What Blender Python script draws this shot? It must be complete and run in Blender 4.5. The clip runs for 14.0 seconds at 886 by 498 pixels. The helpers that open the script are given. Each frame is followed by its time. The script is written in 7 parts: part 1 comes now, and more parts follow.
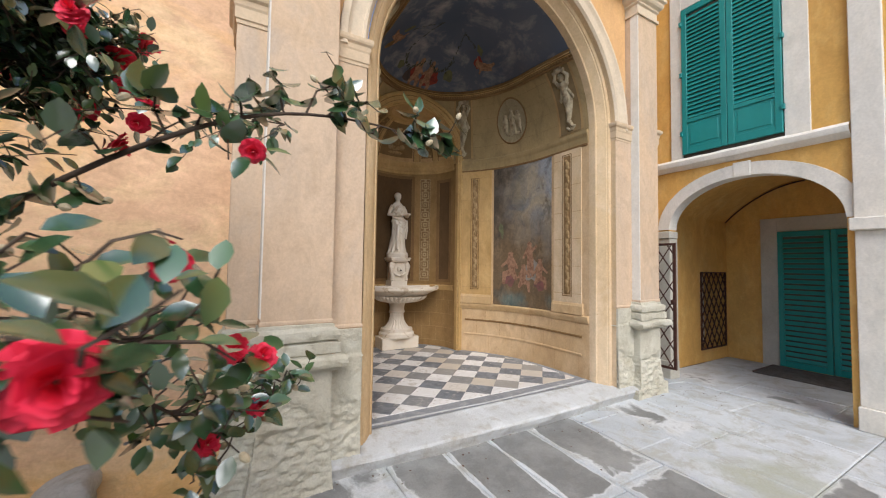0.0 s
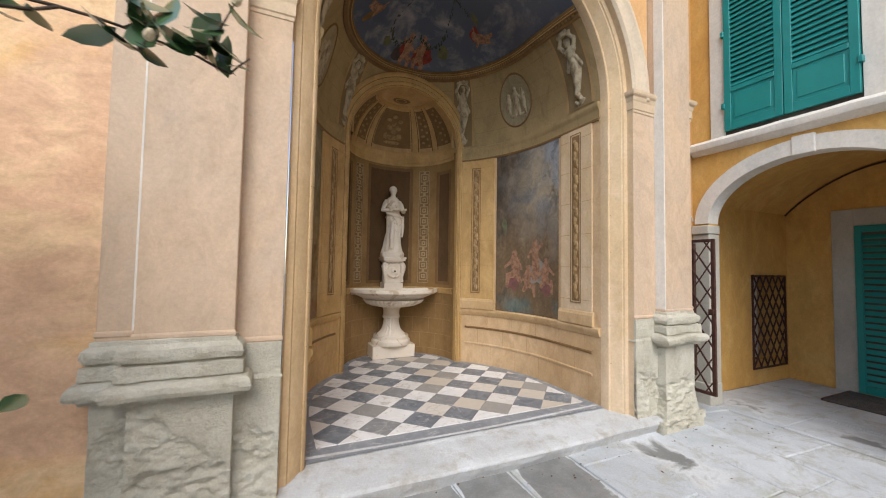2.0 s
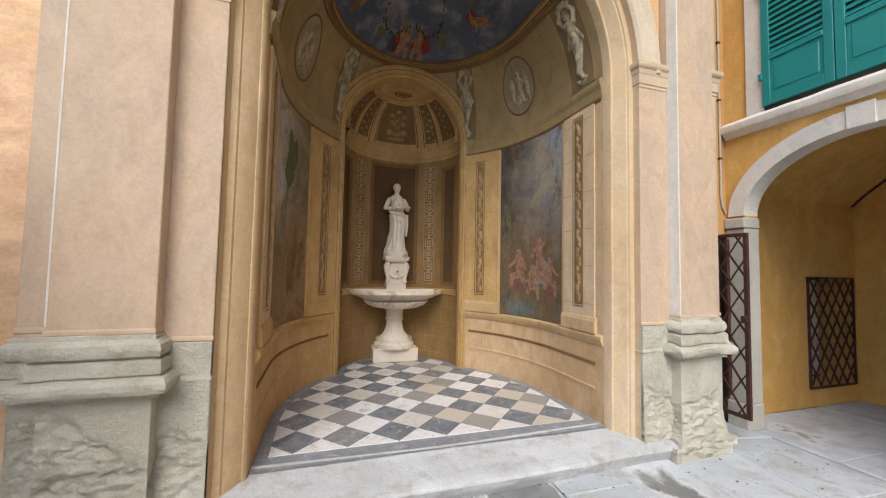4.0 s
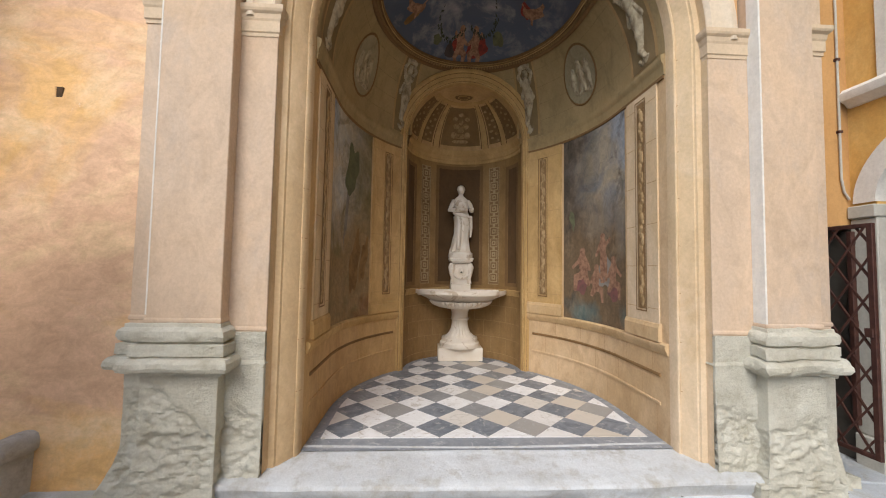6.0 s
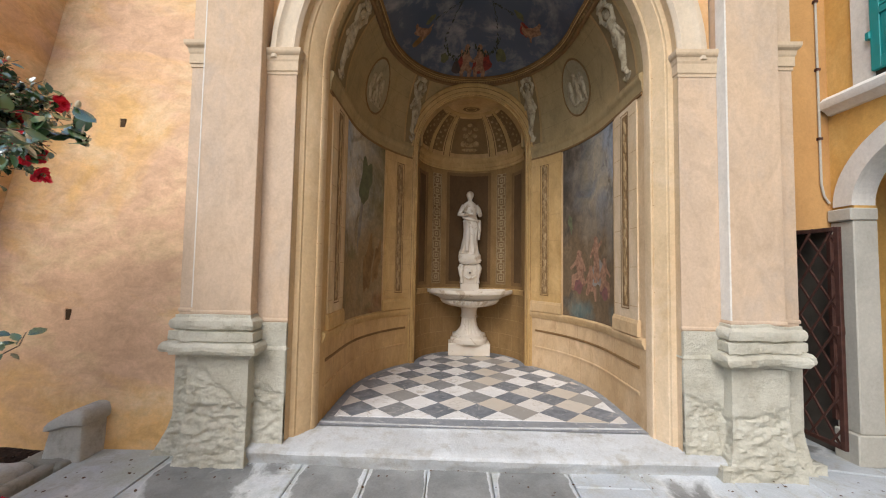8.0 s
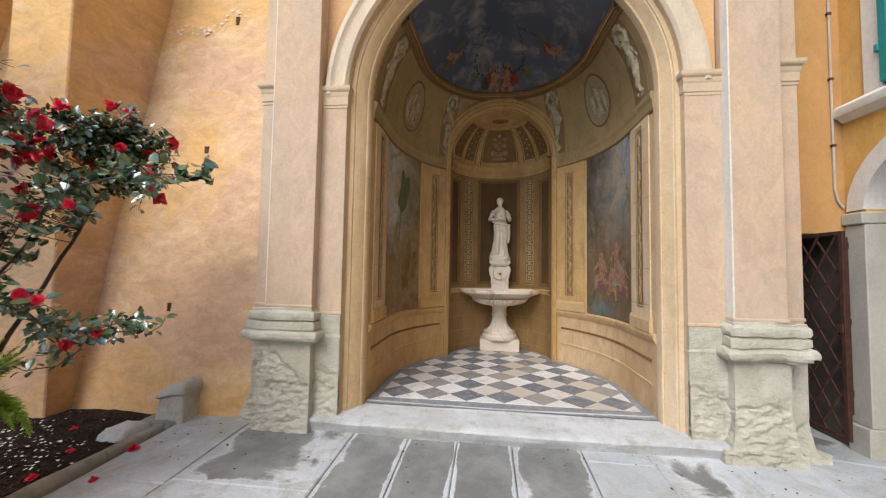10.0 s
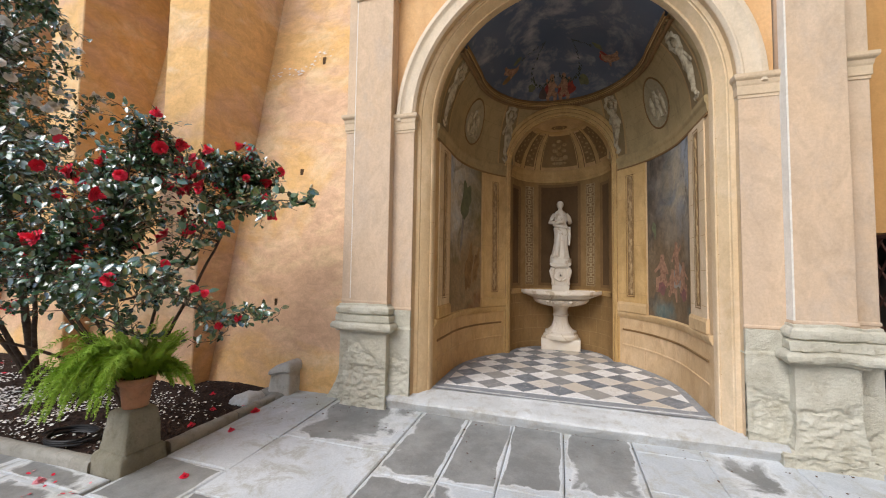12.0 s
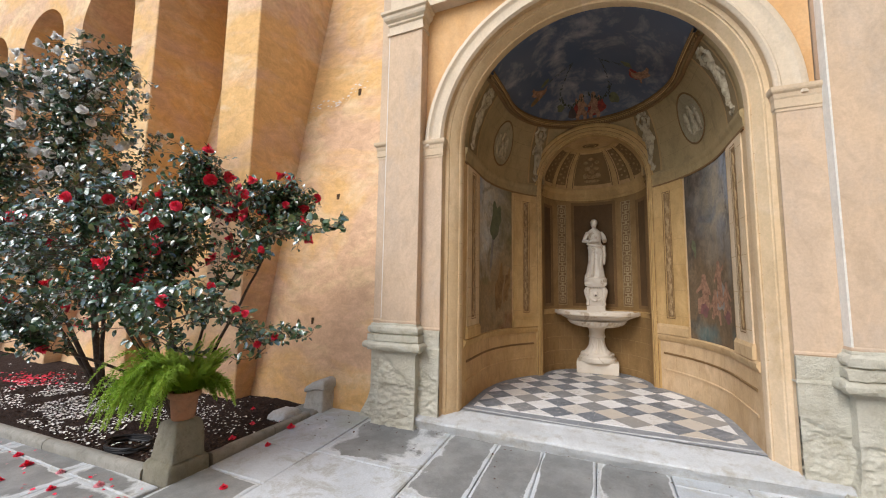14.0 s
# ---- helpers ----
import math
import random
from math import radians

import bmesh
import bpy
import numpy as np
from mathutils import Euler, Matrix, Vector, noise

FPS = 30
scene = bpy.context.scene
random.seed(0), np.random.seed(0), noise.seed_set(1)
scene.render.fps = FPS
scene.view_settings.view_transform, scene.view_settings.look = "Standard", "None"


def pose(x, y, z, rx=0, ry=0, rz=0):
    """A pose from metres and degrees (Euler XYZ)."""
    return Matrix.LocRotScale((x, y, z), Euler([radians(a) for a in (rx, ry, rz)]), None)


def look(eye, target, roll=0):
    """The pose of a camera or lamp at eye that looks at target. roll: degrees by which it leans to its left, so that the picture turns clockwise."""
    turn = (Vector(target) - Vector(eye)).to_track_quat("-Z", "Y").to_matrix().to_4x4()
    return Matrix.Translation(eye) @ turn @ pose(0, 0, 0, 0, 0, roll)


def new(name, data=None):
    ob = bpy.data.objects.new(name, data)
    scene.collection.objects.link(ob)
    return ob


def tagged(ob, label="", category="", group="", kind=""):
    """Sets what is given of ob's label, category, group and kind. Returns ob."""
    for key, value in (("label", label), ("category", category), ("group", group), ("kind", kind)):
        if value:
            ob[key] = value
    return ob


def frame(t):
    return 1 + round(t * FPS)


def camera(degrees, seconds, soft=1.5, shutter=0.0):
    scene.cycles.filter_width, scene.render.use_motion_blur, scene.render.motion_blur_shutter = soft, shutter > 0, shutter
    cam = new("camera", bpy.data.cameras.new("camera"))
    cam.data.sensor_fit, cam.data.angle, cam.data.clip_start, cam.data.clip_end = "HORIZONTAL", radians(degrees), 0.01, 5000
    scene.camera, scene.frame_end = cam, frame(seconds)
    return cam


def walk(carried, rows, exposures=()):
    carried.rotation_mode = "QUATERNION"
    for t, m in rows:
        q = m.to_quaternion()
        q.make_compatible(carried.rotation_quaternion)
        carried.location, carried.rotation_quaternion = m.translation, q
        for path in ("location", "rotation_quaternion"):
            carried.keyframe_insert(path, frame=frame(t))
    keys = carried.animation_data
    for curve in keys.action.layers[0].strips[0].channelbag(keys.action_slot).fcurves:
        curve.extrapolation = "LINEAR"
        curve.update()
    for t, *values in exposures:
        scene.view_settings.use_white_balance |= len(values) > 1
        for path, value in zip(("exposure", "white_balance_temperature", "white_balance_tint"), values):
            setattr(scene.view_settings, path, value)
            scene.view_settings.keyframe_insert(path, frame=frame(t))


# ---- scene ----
cam = camera(99.8, 14.0, soft=1.1, shutter=0.4)
PATH = [
    (0, (0.025, -0.035, 1.494), (1.032, 1.691, 1.58), 0.8),
    (0.5, (0.213, 0.024, 1.489), (1.153, 1.787, 1.58), 0.9),
    (1, (0.445, 0.078, 1.463), (1.365, 1.851, 1.559), 1.0),
    (1.5, (0.643, 0.14, 1.46), (1.513, 1.938, 1.557), 1.0),
    (2, (0.828, 0.218, 1.484), (1.649, 2.039, 1.577), 1.0),
    (2.5, (0.985, 0.242, 1.465), (1.781, 2.074, 1.565), 1.1),
    (5, (1.702, 0.277, 1.453), (2.036, 2.246, 1.555), 1.0),
    (5.5, (1.791, 0.242, 1.456), (1.976, 2.231, 1.558), 1.0),
    (6, (1.853, 0.172, 1.454), (1.955, 2.166, 1.557), 1.0),
    (6.5, (1.903, 0.088, 1.463), (1.969, 2.084, 1.566), 1.0),
    (7, (1.955, -0.007, 1.467), (2.004, 1.99, 1.57), 1.0),
    (7.5, (2.026, -0.101, 1.462), (2.042, 1.896, 1.564), 1.0),
    (8, (2.091, -0.202, 1.465), (2.047, 1.795, 1.567), 1.0),
    (10.5, (2.206, -0.759, 1.474), (1.858, 1.207, 1.579), 1.0),
    (11, (2.243, -0.86, 1.467), (1.764, 1.079, 1.571), 1.0),
    (11.5, (2.293, -0.97, 1.463), (1.751, 0.952, 1.57), 0.9),
    (12, (2.36, -1.054, 1.484), (1.762, 0.852, 1.588), 0.9),
    (12.5, (2.43, -1.081, 1.497), (1.77, 0.803, 1.611), 0.8),
    (13, (2.462, -1.094, 1.506), (1.731, 0.763, 1.645), 0.9),
    (13.5, (2.471, -1.086, 1.51), (1.703, 0.754, 1.676), 0.8),
    (14, (2.468, -1.084, 1.511), (1.687, 0.746, 1.709), 0.9),
]
walk(cam, [(t, look(eye, target, roll)) for t, eye, target, roll in PATH])

# ---- light ----
world = bpy.data.worlds.new("world")
scene.world = world
world.use_nodes = True
wn = world.node_tree
sky = wn.nodes.new("ShaderNodeTexSky")
sky.sky_type = "NISHITA"
sky.sun_disc = False
sky.sun_elevation, sky.sun_rotation = radians(45), radians(204)
sky.air_density, sky.dust_density, sky.ozone_density = 1.0, 1.2, 1.0
wn.links.new(sky.outputs[0], wn.nodes["Background"].inputs[0])
wn.nodes["Background"].inputs[1].default_value = 0.15
sun_data = bpy.data.lights.new("sun", "SUN")
sun_data.energy, sun_data.angle, sun_data.color = 1.55, radians(42), (1.0, 0.985, 0.965)
sun = new("sun", sun_data)
sun.matrix_world = look((0, 0, 20), (4.2, 9.6, 9.6))
scene.view_settings.exposure = 0.86


# ---- materials ----
class Mat:
    """A small builder of procedural node materials in object or world space."""

    def __init__(self, name, rough=0.85, metal=0.0, spec=0.3, space="Object"):
        self.m = bpy.data.materials.new(name)
        self.m.use_nodes = True
        self.t = self.m.node_tree
        self.b = self.t.nodes["Principled BSDF"]
        self.b.inputs["Roughness"].default_value = rough
        self.b.inputs["Metallic"].default_value = metal
        self.b.inputs["Specular IOR Level"].default_value = spec
        self.co = self.t.nodes.new("ShaderNodeTexCoord").outputs[space]
        self.heights = []

    def link(self, a, b):
        self.t.links.new(a, b)

    def noise(self, scale, detail=6, rough=0.6, stretch=None, shift=0.0, warp=0.0):
        n = self.t.nodes.new("ShaderNodeTexNoise")
        n.inputs["Scale"].default_value, n.inputs["Detail"].default_value = scale, detail
        n.inputs["Roughness"].default_value = rough
        n.inputs["Distortion"].default_value = warp
        co = self.co
        if stretch or shift:
            p = self.t.nodes.new("ShaderNodeMapping")
            p.inputs["Scale"].default_value = stretch or (1, 1, 1)
            p.inputs["Location"].default_value = (shift, shift * 0.7, shift * 1.3)
            self.link(co, p.inputs["Vector"])
            co = p.outputs[0]
        self.link(co, n.inputs["Vector"])
        return n.outputs["Fac"]

    def ramp(self, fac, lo, hi):
        r = self.t.nodes.new("ShaderNodeMapRange")
        r.inputs["From Min"].default_value, r.inputs["From Max"].default_value = lo, hi
        self.link(fac, r.inputs["Value"])
        return r.outputs[0]

    def mix(self, fac, a, b, mode="MIX"):
        n = self.t.nodes.new("ShaderNodeMix")
        n.data_type, n.blend_type = "RGBA", mode
        if isinstance(fac, (int, float)):
            n.inputs[0].default_value = fac
        else:
            self.link(fac, n.inputs[0])
        for k, v in ((6, a), (7, b)):
            if isinstance(v, (tuple, list)):
                n.inputs[k].default_value = (*v[:3], 1)
            else:
                self.link(v, n.inputs[k])
        return n.outputs[2]

    def math(self, op, a, b=0.0):
        n = self.t.nodes.new("ShaderNodeMath")
        n.operation = op
        for k, v in ((0, a), (1, b)):
            if isinstance(v, (int, float)):
                n.inputs[k].default_value = v
            else:
                self.link(v, n.inputs[k])
        return n.outputs[0]

    def axis(self, k):
        n = self.t.nodes.new("ShaderNodeSeparateXYZ")
        self.link(self.co, n.inputs[0])
        return n.outputs[k]

    def rand(self):
        return self.t.nodes.new("ShaderNodeObjectInfo").outputs["Random"]

    def island(self):
        return self.t.nodes.new("ShaderNodeNewGeometry").outputs["Random Per Island"]

    def colour(self, c):
        if isinstance(c, (tuple, list)):
            self.b.inputs["Base Color"].default_value = (*c[:3], 1)
        else:
            self.link(c, self.b.inputs["Base Color"])
        return self

    def rough(self, fac, lo, hi):
        self.link(self.ramp2(fac, lo, hi), self.b.inputs["Roughness"])
        return self

    def ramp2(self, fac, lo, hi):
        r = self.t.nodes.new("ShaderNodeMapRange")
        r.inputs["To Min"].default_value, r.inputs["To Max"].default_value = lo, hi
        self.link(fac, r.inputs["Value"])
        return r.outputs[0]

    def bump(self, height, strength=0.3, distance=0.01):
        n = self.t.nodes.new("ShaderNodeBump")
        n.inputs["Strength"].default_value, n.inputs["Distance"].default_value = strength, distance
        self.link(height, n.inputs["Height"])
        if self.heights:
            self.link(self.heights[-1], n.inputs["Normal"])
        self.heights.append(n.outputs[0])
        self.link(n.outputs[0], self.b.inputs["Normal"])
        return self


def plaster(name, a, b, c, patch=(1.1, 0.44, 0.60), stain=(3.3, 0.5, 0.75), grain=0.25, rough=0.88, stretch=(1, 1, 0.55), wash=0.09, flakes=None):
    """Lime plaster: base a, large washed patches b, smaller worn stains c, with trowel marks and fine grain."""
    k = Mat(name, rough, spec=0.25)
    big = k.ramp(k.noise(patch[0], 7, 0.62, stretch, 3.1, 0.6), patch[1], patch[2])
    mid = k.ramp(k.noise(stain[0], 8, 0.68, stretch, 7.7, 0.4), stain[1], stain[2])
    fine = k.noise(45, 4, 0.7)
    col = k.mix(big, a, b)
    col = k.mix(mid, col, c)
    blot = k.mix(k.ramp(k.noise(6.5, 9, 0.72, stretch, 12.0, 0.8), 0.34, 0.68), (1 - wash, 1 - wash, 1 - wash * 1.15), (1 + wash * 0.6, 1 + wash * 0.6, 1 + wash * 0.6))
    col = k.mix(1.0, col, blot, "MULTIPLY")
    if flakes:
        chip = k.math("MULTIPLY", k.ramp(k.noise(7.5, 9, 0.75, None, 17.0, 0.6), 0.665, 0.68), k.ramp(k.noise(0.8, 3, 0.5, None, 23.0), 0.50, 0.60))
        col = k.mix(chip, col, flakes)
    dark = k.mix(k.ramp(fine, 0.3, 0.75), (0.9, 0.9, 0.9), (1.06, 1.06, 1.06))
    col = k.mix(1.0, col, dark, "MULTIPLY")
    k.colour(col)
    k.bump(k.noise(2.6, 5, 0.6, None, 2.0), grain, 0.03)
    k.bump(k.noise(30, 6, 0.7), grain, 0.004)
    return k.m


M_PIL = plaster("pilaster_plaster", (0.56, 0.422, 0.302), (0.60, 0.437, 0.296), (0.50, 0.402, 0.314), (0.9, 0.42, 0.60), (2.2, 0.50, 0.72), grain=0.22, wash=0.14)
M_PALE = plaster("pale_plaster", (0.62, 0.515, 0.385), (0.66, 0.54, 0.395), (0.55, 0.455, 0.34), grain=0.12)
M_CAP = plaster("tan_capital_plaster", (0.57, 0.44, 0.30), (0.605, 0.465, 0.315), (0.49, 0.38, 0.255), grain=0.12)
M_JAMB = plaster("jamb_plaster", (0.58, 0.41, 0.228), (0.66, 0.49, 0.305), (0.49, 0.34, 0.185), grain=0.12, wash=0.13)
M_ORANGE = plaster("orange_wall_plaster", (0.70, 0.425, 0.175), (0.63, 0.405, 0.255), (0.74, 0.53, 0.31), (0.55, 0.45, 0.57), (1.5, 0.50, 0.64), 0.7, stretch=(0.75, 0.75, 1.2), wash=0.19, flakes=(0.74, 0.66, 0.56))
M_SPANDREL = plaster("spandrel_plaster", (0.636, 0.380, 0.172), (0.600, 0.360, 0.176), (0.680, 0.440, 0.232), grain=0.15)
M_YELLOW = plaster("ochre_wall_plaster", (0.66, 0.385, 0.112), (0.60, 0.34, 0.10), (0.71, 0.46, 0.17), grain=0.2, wash=0.13)
M_TRIM = plaster("grey_trim_plaster", (0.46, 0.435, 0.37), (0.50, 0.47, 0.40), (0.40, 0.375, 0.32), grain=0.15)
M_WHITE = plaster("whitened_stone", (0.692, 0.660, 0.596), (0.728, 0.680, 0.600), (0.594, 0.570, 0.514), grain=0.2)
M_NICHE = plaster("painted_niche_plaster", (0.53, 0.335, 0.145), (0.58, 0.375, 0.185), (0.41, 0.25, 0.105), (1.3, 0.42, 0.62), (4.0, 0.5, 0.8), 0.08, wash=0.17)
# Right-hand copies of niche, jamb and moulding colours, paler than the left.
M_NICHE_R = plaster("right_niche_plaster", (0.55, 0.375, 0.205), (0.61, 0.435, 0.265), (0.43, 0.275, 0.135), (1.3, 0.42, 0.62), (4.0, 0.5, 0.8), 0.08, wash=0.15)
M_JAMB_R = plaster("right_jamb_plaster", (0.61, 0.445, 0.265), (0.66, 0.51, 0.345), (0.53, 0.375, 0.215), grain=0.12, wash=0.12)
M_GOLD_R = plaster("right_moulding_paint", (0.52, 0.35, 0.175), (0.58, 0.405, 0.225), (0.42, 0.265, 0.12), grain=0.06, wash=0.14)
M_GOLD = plaster("golden_painted_moulding", (0.50, 0.315, 0.125), (0.56, 0.365, 0.16), (0.38, 0.23, 0.088), grain=0.06, wash=0.17)
M_DRUM = plaster("olive_painted_drum", (0.33, 0.237, 0.115), (0.39, 0.278, 0.138), (0.235, 0.175, 0.085), (1.6, 0.4, 0.62), (5.0, 0.48, 0.75), grain=0.06)
M_BROWN = plaster("dark_brown_painted_panel", (0.115, 0.065, 0.028), (0.14, 0.08, 0.035), (0.09, 0.05, 0.02), grain=0.05)
# Niche colour darkened: the deep shade of the inner niche is painted in.
M_INNER = plaster("shade_darkened_inner_wall", (0.29, 0.172, 0.066), (0.34, 0.205, 0.085), (0.20, 0.115, 0.045), (1.3, 0.42, 0.62), (4.0, 0.5, 0.8), 0.08, wash=0.17)
M_LINE = plaster("brown_painted_line", (0.20, 0.112, 0.046), (0.24, 0.14, 0.06), (0.16, 0.09, 0.036), grain=0.05)
M_GRIS = plaster("grisaille_relief", (0.43, 0.35, 0.23), (0.49, 0.41, 0.28), (0.20, 0.15, 0.09), (3, 0.4, 0.6), (14, 0.45, 0.65), 0.1)


def stone(name, a, b, c, scale=2.2, grain=0.6):
    k = Mat(name, 0.9, spec=0.25)
    col = k.mix(k.ramp(k.noise(scale, 8, 0.65, None, 1.0, 0.5), 0.4, 0.62), a, b)
    col = k.mix(k.ramp(k.noise(scale * 4, 8, 0.7, None, 5.0), 0.5, 0.72), col, c)
    speck = k.mix(k.ramp(k.noise(70, 3, 0.7), 0.3, 0.7), (0.92, 0.92, 0.92), (1.06, 1.06, 1.06))
    k.colour(k.mix(1.0, col, speck, "MULTIPLY"))
    k.bump(k.noise(7, 9, 0.72), grain, 0.04)
    k.bump(k.noise(60, 5, 0.7), grain * 0.4, 0.003)
    return k.m


M_STONE = stone("weathered_sandstone", (0.53, 0.50, 0.40), (0.62, 0.595, 0.495), (0.42, 0.385, 0.29), 1.6, 1.0)
M_STEP = stone("worn_step_stone", (0.47, 0.475, 0.465), (0.57, 0.585, 0.585), (0.37, 0.345, 0.295), 1.7, 0.5)
M_KERB = stone("kerb_stone", (0.26, 0.25, 0.215), (0.33, 0.315, 0.275), (0.20, 0.19, 0.16), 3.0, 0.5)


# ---- mesh helpers ----
def part(name, bm, material, parent=None, label=""):
    me = bpy.data.meshes.new(name)
    bm.to_mesh(me)
    bm.free()
    me.materials.append(material)
    ob = new(name, me)
    if parent:
        ob.parent = parent
    if label:
        ob["label"] = label
    return ob


def smooth(ob, angle=35):
    me = ob.data
    me.shade_smooth()
    me.set_sharp_from_angle(angle=radians(angle))
    return ob


def bag(name, x=0, y=0, z=0, rz=0):
    ob = new(name)
    ob.empty_display_size = 0.1
    ob.matrix_basis = pose(x, y, z, 0, 0, rz)
    return ob


def struct(ob, label, category):
    return tagged(ob, label, category, kind="structure")


def box(bm, x0, x1, y0, y1, z0, z1, bevel=0.0):
    r = bmesh.ops.create_cube(bm, size=1, matrix=Matrix.Translation(((x0 + x1) / 2, (y0 + y1) / 2, (z0 + z1) / 2)) @ Matrix.Diagonal((abs(x1 - x0), abs(y1 - y0), abs(z1 - z0), 1)))
    if bevel:
        edges = {e for v in r["verts"] for e in v.link_edges}
        bmesh.ops.bevel(bm, geom=list(edges), offset=bevel, segments=1, affect="EDGES")


def boxed(name, x0, x1, y0, y1, z0, z1, material, parent=None, bevel=0.0, label=""):
    bm = bmesh.new()
    box(bm, x0, x1, y0, y1, z0, z1, bevel)
    return part(name, bm, material, parent, label)


def sheet(bm, fn, nu, nv, wrap=False):
    """A grid of quads over fn(u, v), u and v from 0 to 1."""
    rows = [[bm.verts.new(fn(i / nu, j / nv)) for j in range(nv + 1)] for i in range(nu if wrap else nu + 1)]
    for i in range(nu):
        a, b = rows[i], rows[(i + 1) % len(rows)]
        for j in range(nv):
            bm.faces.new((a[j], b[j], b[j + 1], a[j + 1]))
    return rows


def fix(bm):
    bmesh.ops.remove_doubles(bm, verts=bm.verts[:], dist=1e-5)
    bmesh.ops.recalc_face_normals(bm, faces=bm.faces[:])
    return bm


def ribbon(bm, path, closed=False):
    """Quads between neighbouring rings of points, all of one length."""
    rings = [[bm.verts.new(p) for p in ring] for ring in path]
    n = len(rings)
    for i in range(n if closed else n - 1):
        a, b = rings[i], rings[(i + 1) % n]
        for j in range(len(a) - 1):
            bm.faces.new((a[j], a[j + 1], b[j + 1], b[j]))
    return rings


def tube(bm, pts, radii, sides=7, caps=True):
    """A round tapering tube along points."""
    rings = []
    prev = None
    for i, p in enumerate(pts):
        p = Vector(p)
        d = (Vector(pts[min(i + 1, len(pts) - 1)]) - Vector(pts[max(i - 1, 0)])).normalized()
        ref = prev if prev and abs(prev.dot(d)) < 0.95 else Vector((0.31, 0.2, 0.93)) if abs(d.z) < 0.9 else Vector((1, 0.1, 0))
        s = d.cross(ref).normalized()
        up = s.cross(d).normalized()
        prev = up
        r = radii[i] if isinstance(radii, (list, tuple)) else radii
        rings.append([bm.verts.new(p + r * (math.cos(a) * s + math.sin(a) * up)) for a in (2 * math.pi * k / sides for k in range(sides))])
    for a, b in zip(rings, rings[1:]):
        for k in range(sides):
            bm.faces.new((a[k], a[(k + 1) % sides], b[(k + 1) % sides], b[k]))
    if caps:
        bm.faces.new(rings[0][::-1])
        bm.faces.new(rings[-1])
    return rings


def lathe(bm, prof, cx, cy, sides=40, flute=None, a0=0.0, a1=2 * math.pi):
    """Turns (radius, z) about a vertical axis; flute(a, z) scales the radius."""
    full = abs(a1 - a0 - 2 * math.pi) < 1e-6
    n = sides if full else sides + 1
    rings = []
    for i in range(n):
        a = a0 + (a1 - a0) * i / sides
        rings.append([(cx + r * (flute(a, z) if flute else 1) * math.cos(a), cy + r * (flute(a, z) if flute else 1) * math.sin(a), z) for r, z in prof])
    ribbon(bm, rings, full)


def mould(bm, x0, x1, yf, yb, prof, seg=1, wear=0.0, scale=6.0, cap=True):
    """Runs a profile of (projection, z) round three sides of an upright block whose back is at yb; wear roughens it."""
    def ring(o):
        a, b, c, d = (x0 - o, yb), (x0 - o, yf - o), (x1 + o, yf - o), (x1 + o, yb)
        out = []
        for (p, q), n in (((a, b), max(1, seg // 3)), ((b, c), seg), ((c, d), max(1, seg // 3))):
            out += [(p[0] + (q[0] - p[0]) * k / n, p[1] + (q[1] - p[1]) * k / n) for k in range(n)]
        return out + [d]
    path = []
    for o, z in prof:
        row = []
        for x, y in ring(o):
            v = Vector((x, y, z))
            if wear and y < yb - 0.02:
                v += Vector(noise.noise_vector(v * scale)) * wear + Vector(noise.noise_vector(v * scale * 3.1)) * wear * 0.4
                v.y = min(v.y, yb)
            row.append(v)
        path.append(row)
    rings = ribbon(bm, path)
    if cap:
        for r in (rings[0], rings[-1]):
            if len(r) > 2:
                bm.faces.new(r)


def arch_wall(bm, to, half, spring, rise, u0, u1, z0, z1, thick, n=36, full_sides=True):
    """A wall in (u, depth, z), with an arched opening centred on u = 0; to(u, d, z) gives the world point."""
    arc = [(-half * math.cos(math.pi * i / n), spring + rise * math.sin(math.pi * i / n)) for i in range(n + 1)]
    for d in (0, thick):
        top = [bm.verts.new(to(u, d, z1)) for u, z in arc]
        low = [bm.verts.new(to(u, d, z)) for u, z in arc]
        for i in range(n):
            bm.faces.new((low[i], low[i + 1], top[i + 1], top[i]))
        for a, b in ((u0, -half), (half, u1)):
            if abs(b - a) > 1e-4:
                q = [bm.verts.new(to(*c)) for c in ((a, d, z0), (b, d, z0), (b, d, spring), (b, d, z1), (a, d, z1))]
                bm.faces.new(q)
    edge = [(-half, z0)] + arc + [(half, z0)]
    ribbon(bm, [[to(u, 0, z), to(u, thick, z)] for u, z in edge])
    fix(bm)


# ---- ground ----
CX = 2.35            # axis of the niche
FLOOR = 0.215        # its marble floor
bm = bmesh.new()
box(bm, -60, 60, -60, 60, -0.6, -0.035)
ground = struct(part("ground", bm, stone("mortar_bed", (0.17, 0.165, 0.15), (0.24, 0.235, 0.215), (0.12, 0.115, 0.10))), "grey mortar bed under the courtyard paving", "ground")

# ---- facade of the niche ----
facade = struct(bag("facade"), "beige and pink plastered niche front with an arch", "facade")
SP, RIN = 3.10, 1.30
FX = 2.33            # axis of the front's pilasters


def fac(u, d, z):
    return (FX + u, 2.63 + d, z)


bm = bmesh.new()
arch_wall(bm, fac, 1.50, 3.06, 1.50, -1.72, 1.72, 0.0, 5.3, 0.17)
part("spandrel", bm, M_SPANDREL, facade, "bright orange plaster spandrel beside the arch")

